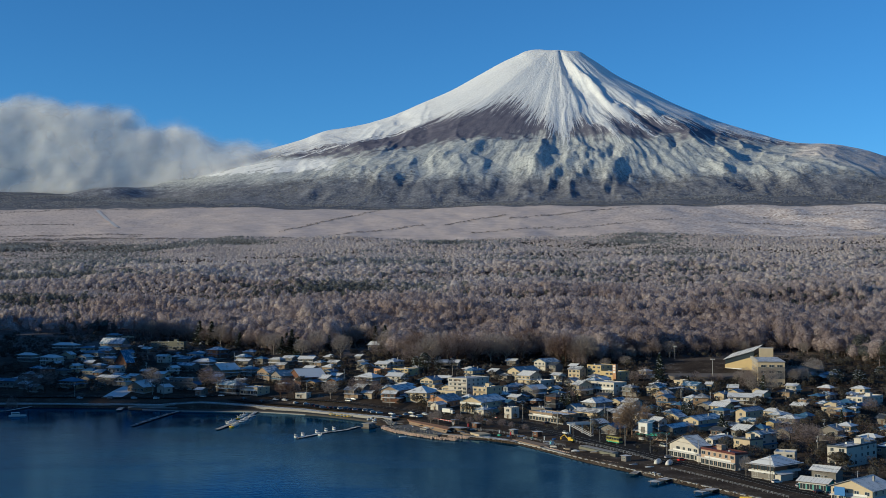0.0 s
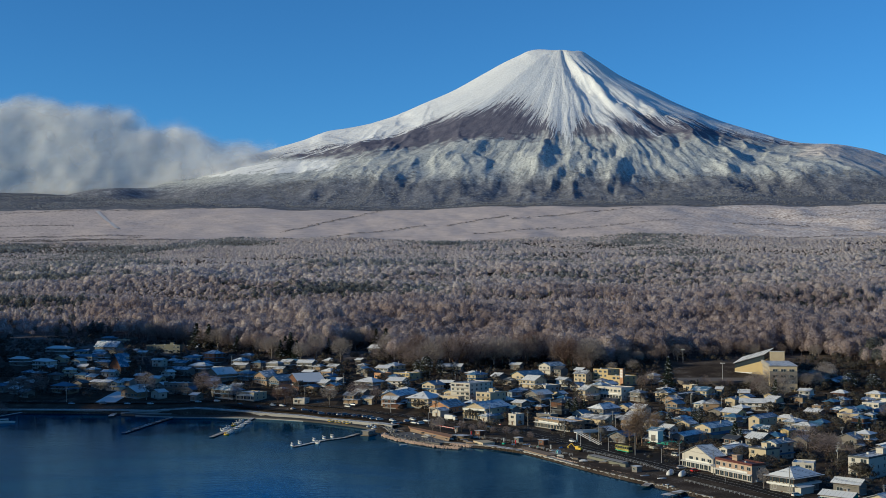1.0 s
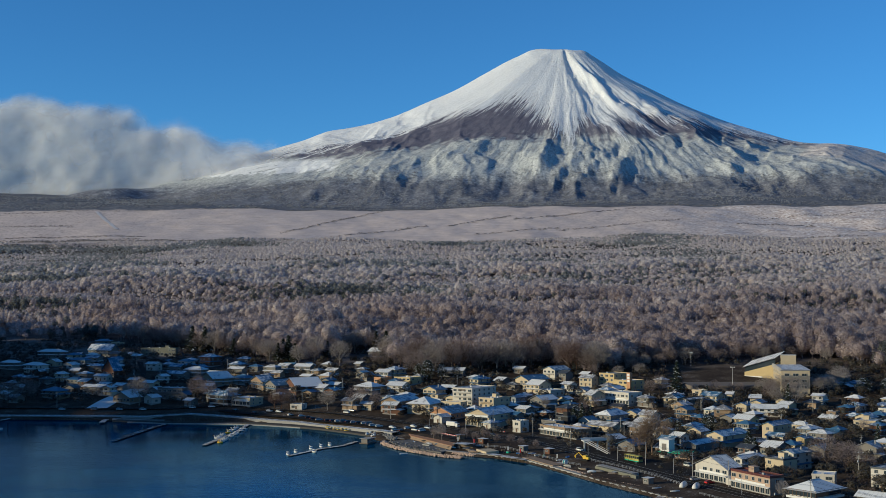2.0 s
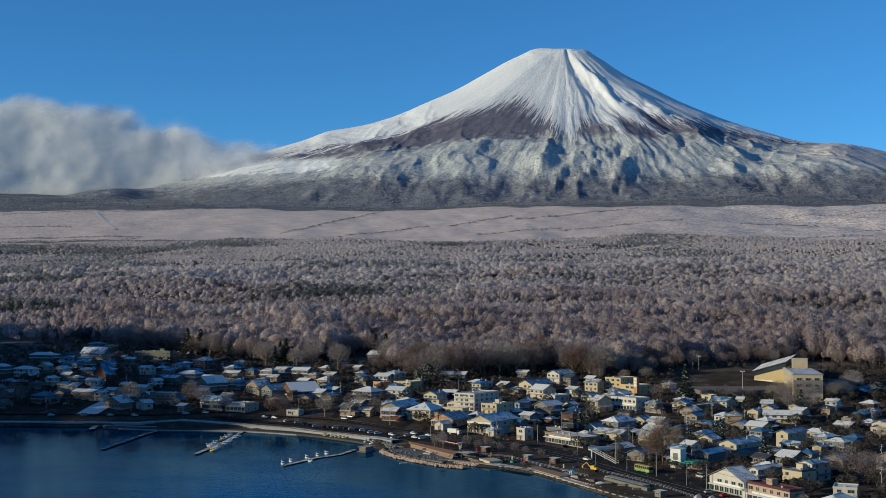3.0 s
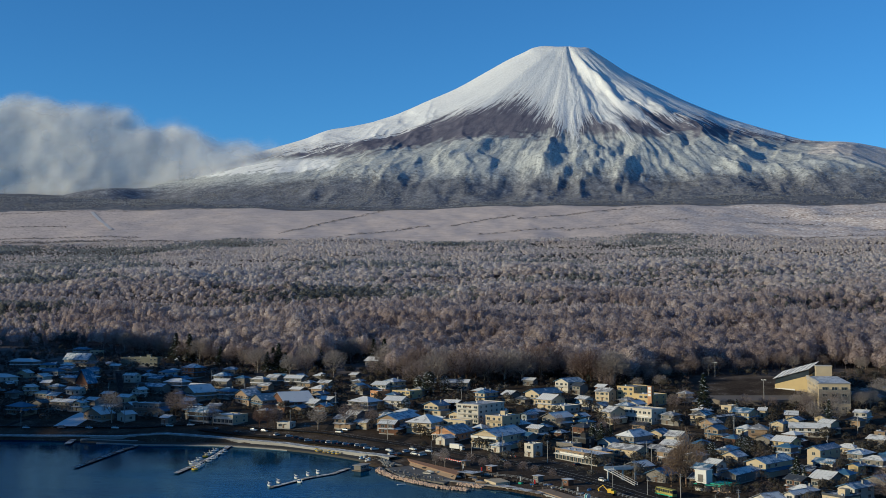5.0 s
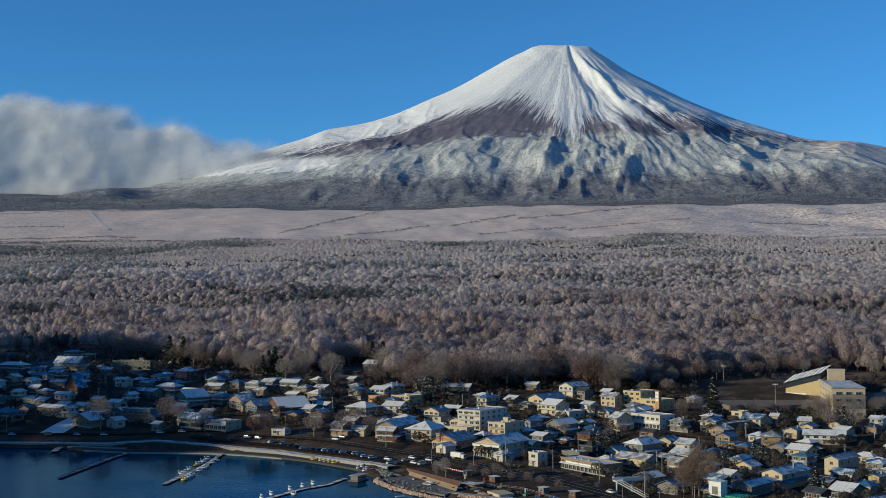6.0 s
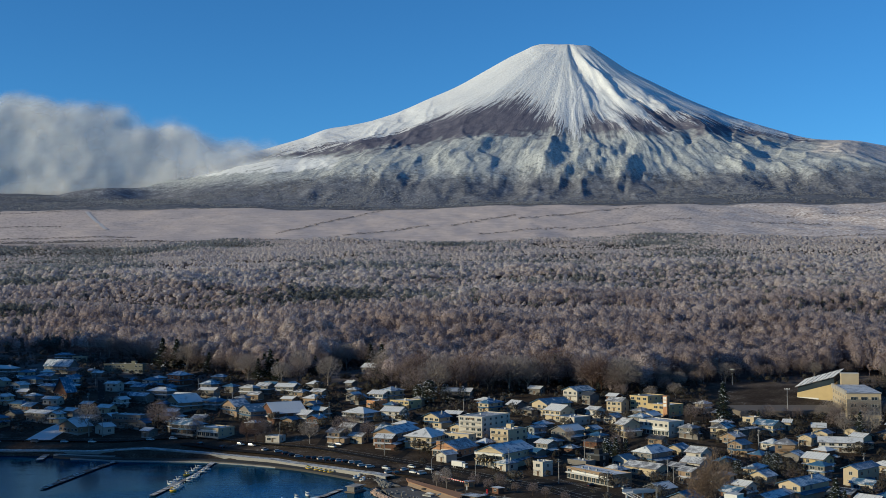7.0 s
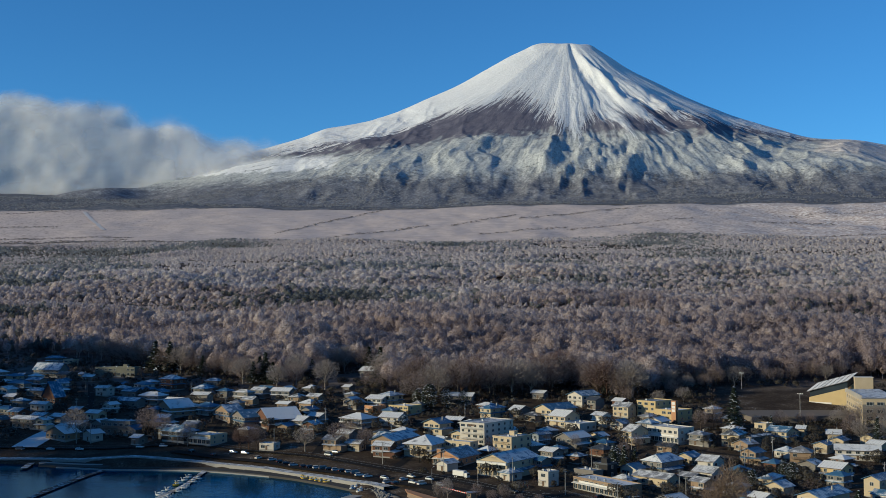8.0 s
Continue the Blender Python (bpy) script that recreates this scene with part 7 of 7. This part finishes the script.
for run in ([(-229, 810), (-178, 796), (-125, 783), (-66, 745), (-36, 722), (-5, 703), (16, 672), (34, 640), (49.5, 612), (63, 575), (78, 540), (88.7, 518.5), (108.6, 472), (130, 430)],
            [(-107, 839), (-66, 790), (-30, 849), (31, 729), (54, 773), (62, 671)], [(101, 743), (117, 749), (133, 735), (151, 771), (185, 760)], [(62, 654), (100, 729), (119, 757)],
            [(-290, 806), (-262, 880), (-285, 960)], [(-205, 925), (-170, 870), (-107, 839)], [(144, 534), (165, 600), (150, 690)]):
    spots = []
    for k, (x, y) in enumerate(run):
        nx, ny = run[min(k + 1, len(run) - 1)]
        px, py = run[max(k - 1, 0)]
        spots.append(pole(x, y, math.degrees(math.atan2(ny - py, nx - px)) + 90))
    for a, b in zip(spots[:-1], spots[1:]):
        wires(a, b, "")

# ---- school ----
bm = bmesh.new()
school_z = 15.0
prism(bm, [(128, 845), (184, 850), (198, 905), (186, 955), (140, 948), (124, 880)], 2.0, school_z + 0.5)
structure("playing_field", mesh_of("playing_field", bm, grit_mat), grit_mat, "dark bare grit playing field of the school", "field")
for x, y, yaw in ((165, 934, 5), (183, 908, -40)):
    g = thing("football_goal", pose(x, y, school_z + 0.5, 0, 0, yaw), "white football goal on the grit field", "goal", "football goals")
    for name, p, q in (("post", (-3, 0, 0), (-3, 0, 2.3)), ("post", (3, 0, 0), (3, 0, 2.3)), ("crossbar", (-3, 0, 2.3), (3, 0, 2.3)), ("stay", (-3, 0, 2.3), (-3, 1.8, 0)), ("stay", (3, 0, 2.3), (3, 1.8, 0))):
        bm = bmesh.new()
        tube(bm, p, q, 0.09, None, 6)
        part(name, bm, white_mat, g)
for x, y, high in ((145, 957, 10.0), (155.6, 851, 12.0)):
    mast = thing("floodlight_mast", pose(x, y, land_at(x, y) if y > 950 else school_z + 0.5, 0, 0, -20), "slim steel floodlight mast beside the playing field", "floodlight", "floodlight masts")
    bm = bmesh.new()
    tube(bm, (0, 0, -0.5), (0, 0, high), 0.16, 0.1, 8)
    part("post", bm, steel_mat, mast)
    bm = bmesh.new()
    box(bm, -1.5, -0.08, high - 0.1, 1.5, 0.08, high + 0.06)
    part("crossbar", bm, steel_mat, mast)
    for k in range(4):
        bm = bmesh.new()
        box(bm, -1.45 + k * 0.83, -0.3, high + 0.08, -1.0 + k * 0.83, 0.1, high + 0.6)
        part("lamp_head", bm, white_mat, mast, bevel=0.04)
gym = thing("gymnasium", pose(189.5, 908, school_z + 2.0, 0, 0, -39), "yellow school gymnasium under a ribbed sloping metal roof", "gymnasium")
bm = bmesh.new()
W, D = 12.0, 7.0
lo = [bm.verts.new(p) for p in ((-W, -D, -2), (W, -D, -2), (W, D, -2), (-W, D, -2))]
hi = [bm.verts.new(p) for p in ((-W, -D, 3.6), (W, -D, 10.2), (W, D, 13.6), (-W, D, 7.0))]
bm.faces.new(lo[::-1]); bm.faces.new(hi)
for k in range(4):
    bm.faces.new((lo[k], lo[(k + 1) % 4], hi[(k + 1) % 4], hi[k]))
part("wall", bm, WALL["yellow"], gym)
for k in range(7):
    u0, u1 = -W - 0.9 + k * 3.7, -W - 0.9 + k * 3.7 + 3.15
    zf, zb = lambda u: 5.0 + (u + W) / (2 * W) * 7.0 + 2.2, lambda u: 8.0 + (u + W) / (2 * W) * 7.0 + 3.4
    bm = bmesh.new()
    ps = [(u0, -D - 1.2, zf(u0)), (u1, -D - 1.2, zf(u1)), (u1, D + 0.5, zb(u1)), (u0, D + 0.5, zb(u0))]
    a = [bm.verts.new(p) for p in ps]
    b = [bm.verts.new((p[0], p[1], p[2] + 0.35)) for p in ps]
    bm.faces.new(a[::-1]); bm.faces.new(b)
    for j in range(4):
        bm.faces.new((a[j], a[(j + 1) % 4], b[(j + 1) % 4], b[j]))
    part("roof_panel", bm, ROOF["snow"], gym)
bm = bmesh.new()
extrude_x(bm, [(-D - 0.05, -2.2), (-D - 0.3, -2.2), (-D - 0.3, 1.1), (-D - 0.05, 1.1)], -W, 2.0)
part("base_band", bm, white_mat, gym)
# dark band that fills the gap between the walls and the roof panels
bm = bmesh.new()
loft(bm, [[(-W + 0.3, -D + 0.4, 3.4), (-W + 0.3, D - 0.4, 6.8), (-W + 0.3, D - 0.4, 11.2), (-W + 0.3, -D + 0.4, 7.3)], [(W - 0.3, -D + 0.4, 10.0), (W - 0.3, D - 0.4, 13.4), (W - 0.3, D - 0.4, 18.2), (W - 0.3, -D + 0.4, 14.2)]])
part("clerestory", bm, glass_mat, gym)
tower = thing("school_tower", pose(203, 893, school_z, 0, 0, -10), "plain cream concrete tower block of the school", "tower")
bm = bmesh.new()
box(bm, -5, -4, -2, 5, 4, 18.5)
part("wall", bm, WALL["cream"], tower)
bm = bmesh.new()
box(bm, -5.2, -4.2, 18.5, 5.2, 4.2, 19.0)
part("coping", bm, WALL["white"], tower)
school = thing("school_building", pose(195.5, 855, 10.5, 0, 0, 82), "cream four-storey school building with a flat grey roof", "school")
bm = bmesh.new()
box(bm, -29, -9, -3, 29, 9, 16.5)
part("wall", bm, WALL["cream"], school)
bm = bmesh.new()
box(bm, -29.4, -9.4, 16.5, 29.4, 9.4, 17.1)
part("roof", bm, ROOF["grey"], school)
for k in range(8):
    bm = bmesh.new()
    box(bm, -27 + k * 7.2, 8.7, 15.6, -25.4 + k * 7.2, 10.2, 18.0)
    part("roof_fin", bm, WALL["white"], school)
# end panel, made wide and grey to put the end face's shade in
bm = bmesh.new()
box(bm, -29.3, -9.0, 5.0, -29.0, 9.0, 13.4)
part("brick_panel", bm, WALL["grey"], school)
for s in range(4):
    for k in range(3):
        add_window(school, -29.3, 5.4 - k * 5.4, 1.2 + s * 3.9, 3.2, 1.8, -90)
    for k in range(8):
        add_window(school, 24 - k * 7.0, 9, 1.2 + s * 3.9, 3.2, 1.8, 180)

# orange sign tower on the yellow building, and the white ticket tower with its green shop
sign = thing("sign_tower", pose(86, 846, land_at(86, 846), 0, 0, -45), "slim orange sign tower with pale panels", "tower")
bm = bmesh.new()
box(bm, -1.5, -1.2, -1, 1.5, 1.2, 12.5)
part("shaft", bm, WALL["orange"], sign)
for k in range(3):
    bm = bmesh.new()
    box(bm, -1.1, -1.28, 6.3 + k * 2.0, 1.1, -1.2, 7.8 + k * 2.0)
    part("panel", bm, white_mat, sign)
ticket = thing("ticket_tower", pose(76, 600, land_at(76, 600), 0, 0, -40), "white box tower with a green awning", "tower")
for name, b, mat_ in (("wall", (-2.6, -2.4, -1, 2.6, 2.4, 8.2), white_mat), ("awning", (-3.6, -3.6, 2.7, 9.5, -2.4, 3.0), green_mat), ("coping", (-2.75, -2.55, 8.2, 2.75, 2.55, 8.5), white_mat)):
    bm = bmesh.new()
    box(bm, *b)
    part(name, bm, mat_, ticket)
bm = bmesh.new()
box(bm, -1.2, -2.47, 3.6, 1.2, -2.4, 6.6)
part("sign_panel", bm, WALL["grey"], ticket)
kiosk = thing("kiosk", pose(84, 597, land_at(84, 597), 0, 0, -40), "low red kiosk under a green flat roof", "kiosk")
for name, b, mat_ in (("wall", (-4, -3, -1, 4, 3, 2.9), WALL["pink"]), ("roof", (-4.8, -3.8, 2.9, 4.8, 3.8, 3.4), green_mat)):
    bm = bmesh.new()
    box(bm, *b)
    part(name, bm, mat_, kiosk)
for k in range(3):
    add_window(kiosk, -2.4 + k * 2.4, -3, 0.6, 1.6, 1.8, 0)
# yellow float on the near landing stage and a blue-and-yellow sign
slab("yellow_float", [(88, 430), (92, 428), (93, 430), (89, 432)], 1.1, 2.2, yellow_mat, "yellow plastic float on the landing stage", "float")
slab("yellow_tank", [(119, 417), (124, 415), (125, 418), (120, 420)], 1.5, 3.4, yellow_mat, "yellow tank in front of the lakeside restaurant", "tank")
board = thing("sign_post", pose(121, 421, land_at(121, 421), 0, 0, -45), "blue advertising board on two steel posts", "sign")
bm = bmesh.new()
box(bm, -2, -0.1, 3.2, 2, 0.1, 6.2)
part("panel", bm, bluep_mat, board)
for s in (-1, 1):
    bm = bmesh.new()
    tube(bm, (s * 1.4, 0.1, -1), (s * 1.4, 0.1, 5.5), 0.1, None, 6)
    part("post", bm, steel_mat, board)

# ---- clutter on the landing ----
clutter = random.Random(31)
bm = bmesh.new()
box(bm, -0.9, -0.35, 0.70, 0.9, 0.35, 0.76)
table_top = mesh_of("tabletop", bm, wood_mat)
bm = bmesh.new()
box(bm, -0.9, -0.13, 0.40, 0.9, 0.13, 0.45)
bench_top = mesh_of("bench_board", bm, wood_mat)
bm = bmesh.new()
box(bm, -0.06, -0.6, 0, 0.06, 0.6, 0.70)
trestle = mesh_of("trestle", bm, wood_mat)
for x, y in ((-4, 628), (0, 624), (4, 620), (-8, 634), (8, 612), (12, 606), (-12, 640), (16, 598)):
    ob = thing("picnic_table", pose(x, y, land_at(x, y), 0, 0, clutter.uniform(0, 90)), "weathered timber picnic table with side benches", "table", "picnic tables")
    shared("tabletop", table_top, ob, Matrix.Identity(4))
    for s in (-1, 1):
        shared("bench_board", bench_top, ob, pose(0, s * 0.65, 0))
        shared("trestle", trestle, ob, pose(s * 0.65, 0, 0))
for k, (x, y) in enumerate(((-18, 634), (-15, 645), (2, 634), (14, 614), (20, 604), (26, 594), (-26, 655), (30, 600), (60, 515), (66, 508))):
    ob = thing("upturned_boat", pose(x, y, land_at(x, y), 0, 0, clutter.uniform(20, 70)), f"upturned {('grey', 'white', 'brown', 'blue')[k % 4]} rowing boat on the bank", "boat", "upturned boats")
    bm = bmesh.new()
    loft(bm, [[(u, w, 0.05), (u, w * 0.75, 0.45 * q), (u, -w * 0.75, 0.45 * q), (u, -w, 0.05)] for u, w, q in ((-2.1, 0.35, 0.7), (-1.2, 0.7, 1.0), (0, 0.8, 1.1), (1.2, 0.62, 1.0), (2.2, 0.06, 0.6))])
    part("hull", bm, (steel_mat, white_mat, wood_mat, bluep_mat)[k % 4], ob)
    bm = bmesh.new()
    box(bm, -2.0, -0.05, 0.36, 1.9, 0.05, 0.58)
    part("keel", bm, wood_mat, ob)
for x, y, w, colour in ((-10, 648, 4, "brown"), (10, 622, 3.2, "grey"), (22, 612, 3.6, "brown"), (-22, 664, 3, "tan"), (58, 526, 3, "grey")):
    ob = thing("beach_hut", pose(x, y, land_at(x, y), 0, 0, -50), f"small {WALL_WORDS[colour]} boat-hire hut with a flat roof", "hut", "boat huts")
    for name, b, m_ in (("wall", (-w / 2, -1.5, -0.3, w / 2, 1.5, 2.3), WALL[colour]), ("roof", (-w / 2 - 0.4, -1.9, 2.3, w / 2 + 0.4, 1.9, 2.48), ROOF["snow"])):
        bm = bmesh.new()
        box(bm, *b)
        part(name, bm, m_, ob)
    add_window(ob, 0, -1.5, 0.9, 1.6, 0.9, 0)
for k, (x, y, yaw) in enumerate(((-34, 684, -45), (-31, 680, -45), (-28, 676, -48), (-25, 672, -48), (0, 690, -50))):
    ob = thing("barrier", pose(x, y, land_at(x, y) + 0.05, 0, 0, yaw), "red and white striped road barrier", "barrier", "road barriers")
    for j in range(6):
        bm = bmesh.new()
        box(bm, -2.1 + j * 0.7, -0.05, 0.5, -1.4 + j * 0.7, 0.05, 0.95)
        part("stripe", bm, red_mat if j % 2 else white_mat, ob)
    for s in (-1, 1):
        bm = bmesh.new()
        tube(bm, (s * 1.8, 0, 0), (s * 1.8, 0, 1.0), 0.05, None, 5)
        part("post", bm, steel_mat, ob)
for x, y in ((-40, 698), (-20, 690), (40, 606), (52, 588), (72, 552), (90, 500)):
    ob = thing("street_lamp", pose(x, y, land_at(x, y), 0, 0, clutter.uniform(20, 60)), "slim steel street lamp with a bent arm", "street lamp", "street lamps")
    bm = bmesh.new()
    tube(bm, (0, 0, 0), (0, 0, 6.5), 0.09, 0.06, 6)
    tube(bm, (0, 0, 6.5), (1.3, 0, 7.1), 0.05, None, 5)
    part("post", bm, steel_mat, ob)
    bm = bmesh.new()
    box(bm, 1.1, -0.14, 7.0, 1.8, 0.14, 7.14)
    part("lamp_head", bm, white_mat, ob)

# boats laid up under dull covers along the landing
COVERS = (("grey", WALL["grey"]), ("brown", WALL["tan"]), ("white", white_mat), ("dark blue", WALL["blue"]), ("black", WALL["dark"]))
for k in range(34):
    t = k / 33
    x, y = -52 + 104 * t + clutter.uniform(-3, 3), 672 - 126 * t + clutter.uniform(-5, 7) - 12 * math.sin(t * 3.14)
    if inland(np.array([x]), np.array([y]))[0] < 5:
        continue
    word, cover = COVERS[k * 3 % 5]
    ob = thing("laid_up_boat", pose(x, y, max(1.0, land_at(x, y)), 0, 0, clutter.uniform(-70, 20)), f"small boat laid up under a {word} cover", "boat", "laid-up boats")
    size = clutter.uniform(0.75, 1.15)
    bm = bmesh.new()
    loft(bm, [[(u * size, -w * size, 0.55), (u * size, -w * 0.6 * size, 0.12), (u * size, w * 0.6 * size, 0.12), (u * size, w * size, 0.55)] for u, w in ((-2.3, 0.6), (-1, 0.85), (0.6, 0.85), (1.7, 0.55), (2.5, 0.08))])
    part("hull", bm, white_mat if k % 3 else wood_mat, ob)
    bm = bmesh.new()
    loft(bm, [[(u * size, -w * size, 0.5), (u * size, -w * 0.3 * size, h), (u * size, w * 0.3 * size, h + 0.06), (u * size, w * size, 0.5)] for u, w, h in ((-2.2, 0.64, 0.7), (-0.9, 0.9, 1.05), (0.5, 0.9, 1.1), (1.6, 0.6, 0.85), (2.3, 0.16, 0.62))])
    part("cover", bm, cover, ob)
# trestles, stacked boards and posts of the landing
for k in range(16):
    t = k / 15
    x, y = -40 + 92 * t + clutter.uniform(-3, 3), 664 - 118 * t + clutter.uniform(-6, 4) - 8 * math.sin(t * 3.14)
    if inland(np.array([x]), np.array([y]))[0] < 4:
        continue
    ob = thing("board_stack", pose(x, y, max(1.0, land_at(x, y)), 0, 0, clutter.uniform(0, 180)), "stack of weathered boards on the boat landing", "boards", "board stacks")
    for j in range(3):
        bm = bmesh.new()
        box(bm, -1.6 + 0.1 * j, -0.5, 0.26 * j, 1.6 - 0.15 * j, 0.5, 0.26 * j + 0.2)
        part("board", bm, (deck_mat, wood_mat)[(j + k) % 2], ob)

# crates, stakes and banners about the boat landing
for k in range(20):
    t = k / 19
    x, y = -46 + 66 * t + clutter.uniform(-3, 3), 664 - 62 * t + clutter.uniform(-4, 5)
    ob = thing("crate", pose(x, y, max(1.05, land_at(x, y)), 0, 0, clutter.uniform(0, 90)), f"{('blue', 'grey', 'green', 'timber')[k % 4]} fishing crate standing on the boat landing", "crate", "landing crates")
    w = clutter.uniform(0.5, 1.0)
    bm = bmesh.new()
    box(bm, -w, -w * 0.7, 0, w, w * 0.7, w * 0.9)
    part("body", bm, (bluep_mat, steel_mat, green_mat, wood_mat)[k % 4], ob, bevel=0.04)
    bm = bmesh.new()
    box(bm, -w - 0.05, -w * 0.7 - 0.05, w * 0.9, w + 0.05, w * 0.7 + 0.05, w * 0.9 + 0.1)
    part("lid", bm, wood_mat, ob)
for k in range(7):
    t = k / 6
    x, y = -24 + 50 * t + clutter.uniform(-2, 2), 646 - 52 * t + clutter.uniform(-3, 3)
    ob = thing("banner_pole", pose(x, y, land_at(x, y)), f"thin pole with a narrow {('white', 'red', 'grey')[k % 3]} cloth banner", "banner", "landing banners")
    bm = bmesh.new()
    tube(bm, (0, 0, -0.3), (0, 0, 3.2), 0.05, 0.04, 5)
    part("post", bm, steel_mat, ob)
    bm = bmesh.new()
    box(bm, 0.06, -0.02, 1.3, 0.6, 0.02, 3.1)
    part("cloth", bm, (white_mat, red_mat, WALL["grey"])[k % 3], ob)

# ---- cloud bank by the mountain ----
def cloud_material():
    n = Nodes("cloud")
    a = n.add("ShaderNodeAttribute")
    a.attribute_name = "cover"
    n.bsdf.inputs["Base Color"].default_value = (0.83, 0.82, 0.82, 1)
    n.bsdf.inputs["Roughness"].default_value = 1.0
    n.bsdf.inputs["Specular IOR Level"].default_value = 0.0
    soft = n.add("ShaderNodeBsdfTranslucent")
    soft.inputs[0].default_value = (0.83, 0.82, 0.82, 1)
    clear = n.add("ShaderNodeBsdfTransparent")
    body, out = n.add("ShaderNodeMixShader"), n.add("ShaderNodeMixShader")
    body.inputs[0].default_value = 0.45
    n.link(n.bsdf.outputs[0], body.inputs[1])
    n.link(soft.outputs[0], body.inputs[2])
    n.link(a.outputs["Fac"], out.inputs[0])
    n.link(clear.outputs[0], out.inputs[1])
    n.link(body.outputs[0], out.inputs[2])
    n.link(out.outputs[0], n.out.inputs[0])
    return n.mat


CREST_X = np.array([-3060, -2200, -1820, -1710, -1595, -1440, -1355, -1270, -1155, -1080, -1012, -905, -820, -725, -590], float)
CREST_Z = np.array([768, 780, 780, 775, 764, 758, 720, 690, 686, 662, 615, 600, 594, 575, 540], float) + 26
cloud = thing("cloud_bank", pose(0, 0, 0), "grey and white billowing cloud bank beside the mountain", "cloud")
cloud_mat = cloud_material()
for k, (y0, fall, seed) in enumerate(((4340, 14, 71), (4310, 4, 72), (4280, -8, 73), (4250, -26, 74))):
    xs, zs = np.arange(-3060, -600, 13.0), np.arange(360, 860, 11.0)
    X, Z = np.meshgrid(xs, zs)
    billow = wave_noise(X * 0.8, Z * 1.3, 380, 71, 2)
    puff = wave_noise(X, Z * 1.2, 90, seed + 20, 5)
    heap = np.abs(wave_noise(X * 0.9, Z * 1.2, 170, 75, 3))
    Y = y0 - 30 * billow + 14 * heap - 7 * puff + 0.06 * np.clip(X + 1450, -500, 500)
    top = np.interp(X, CREST_X, CREST_Z) + fall + 24 * wave_noise(X, Z, 110, seed + 40, 4)
    dens = np.clip((top - Z) / 52 + 0.32 * puff, 0, 1) * np.clip((-600 - X) / 130 + 0.3 * puff, 0, 1)
    dens = dens * dens * (3 - 2 * dens) * (0.9 if k == 0 else 0.42 + 0.22 * np.clip(wave_noise(X, Z * 1.4, 200, seed, 4) + puff, -1, 1)) * (1 - 0.3 * np.clip((X + 1150) / 300, 0, 1))
    co = np.stack([X, Y, Z], -1).reshape(-1, 3)
    n_, m_ = len(xs), len(zs)
    a = (np.arange(m_ - 1)[:, None] * n_ + np.arange(n_ - 1)).ravel()
    me = quick_mesh("cloud_layer", co, np.stack([a, a + 1, a + n_ + 1, a + n_], 1))
    att = me.attributes.new("cover", "FLOAT", "POINT")
    att.data.foreach_set("value", dens.ravel().astype(np.float32))
    me.materials.append(cloud_mat)
    layer = new("cloud_layer", me)
    layer.parent = cloud
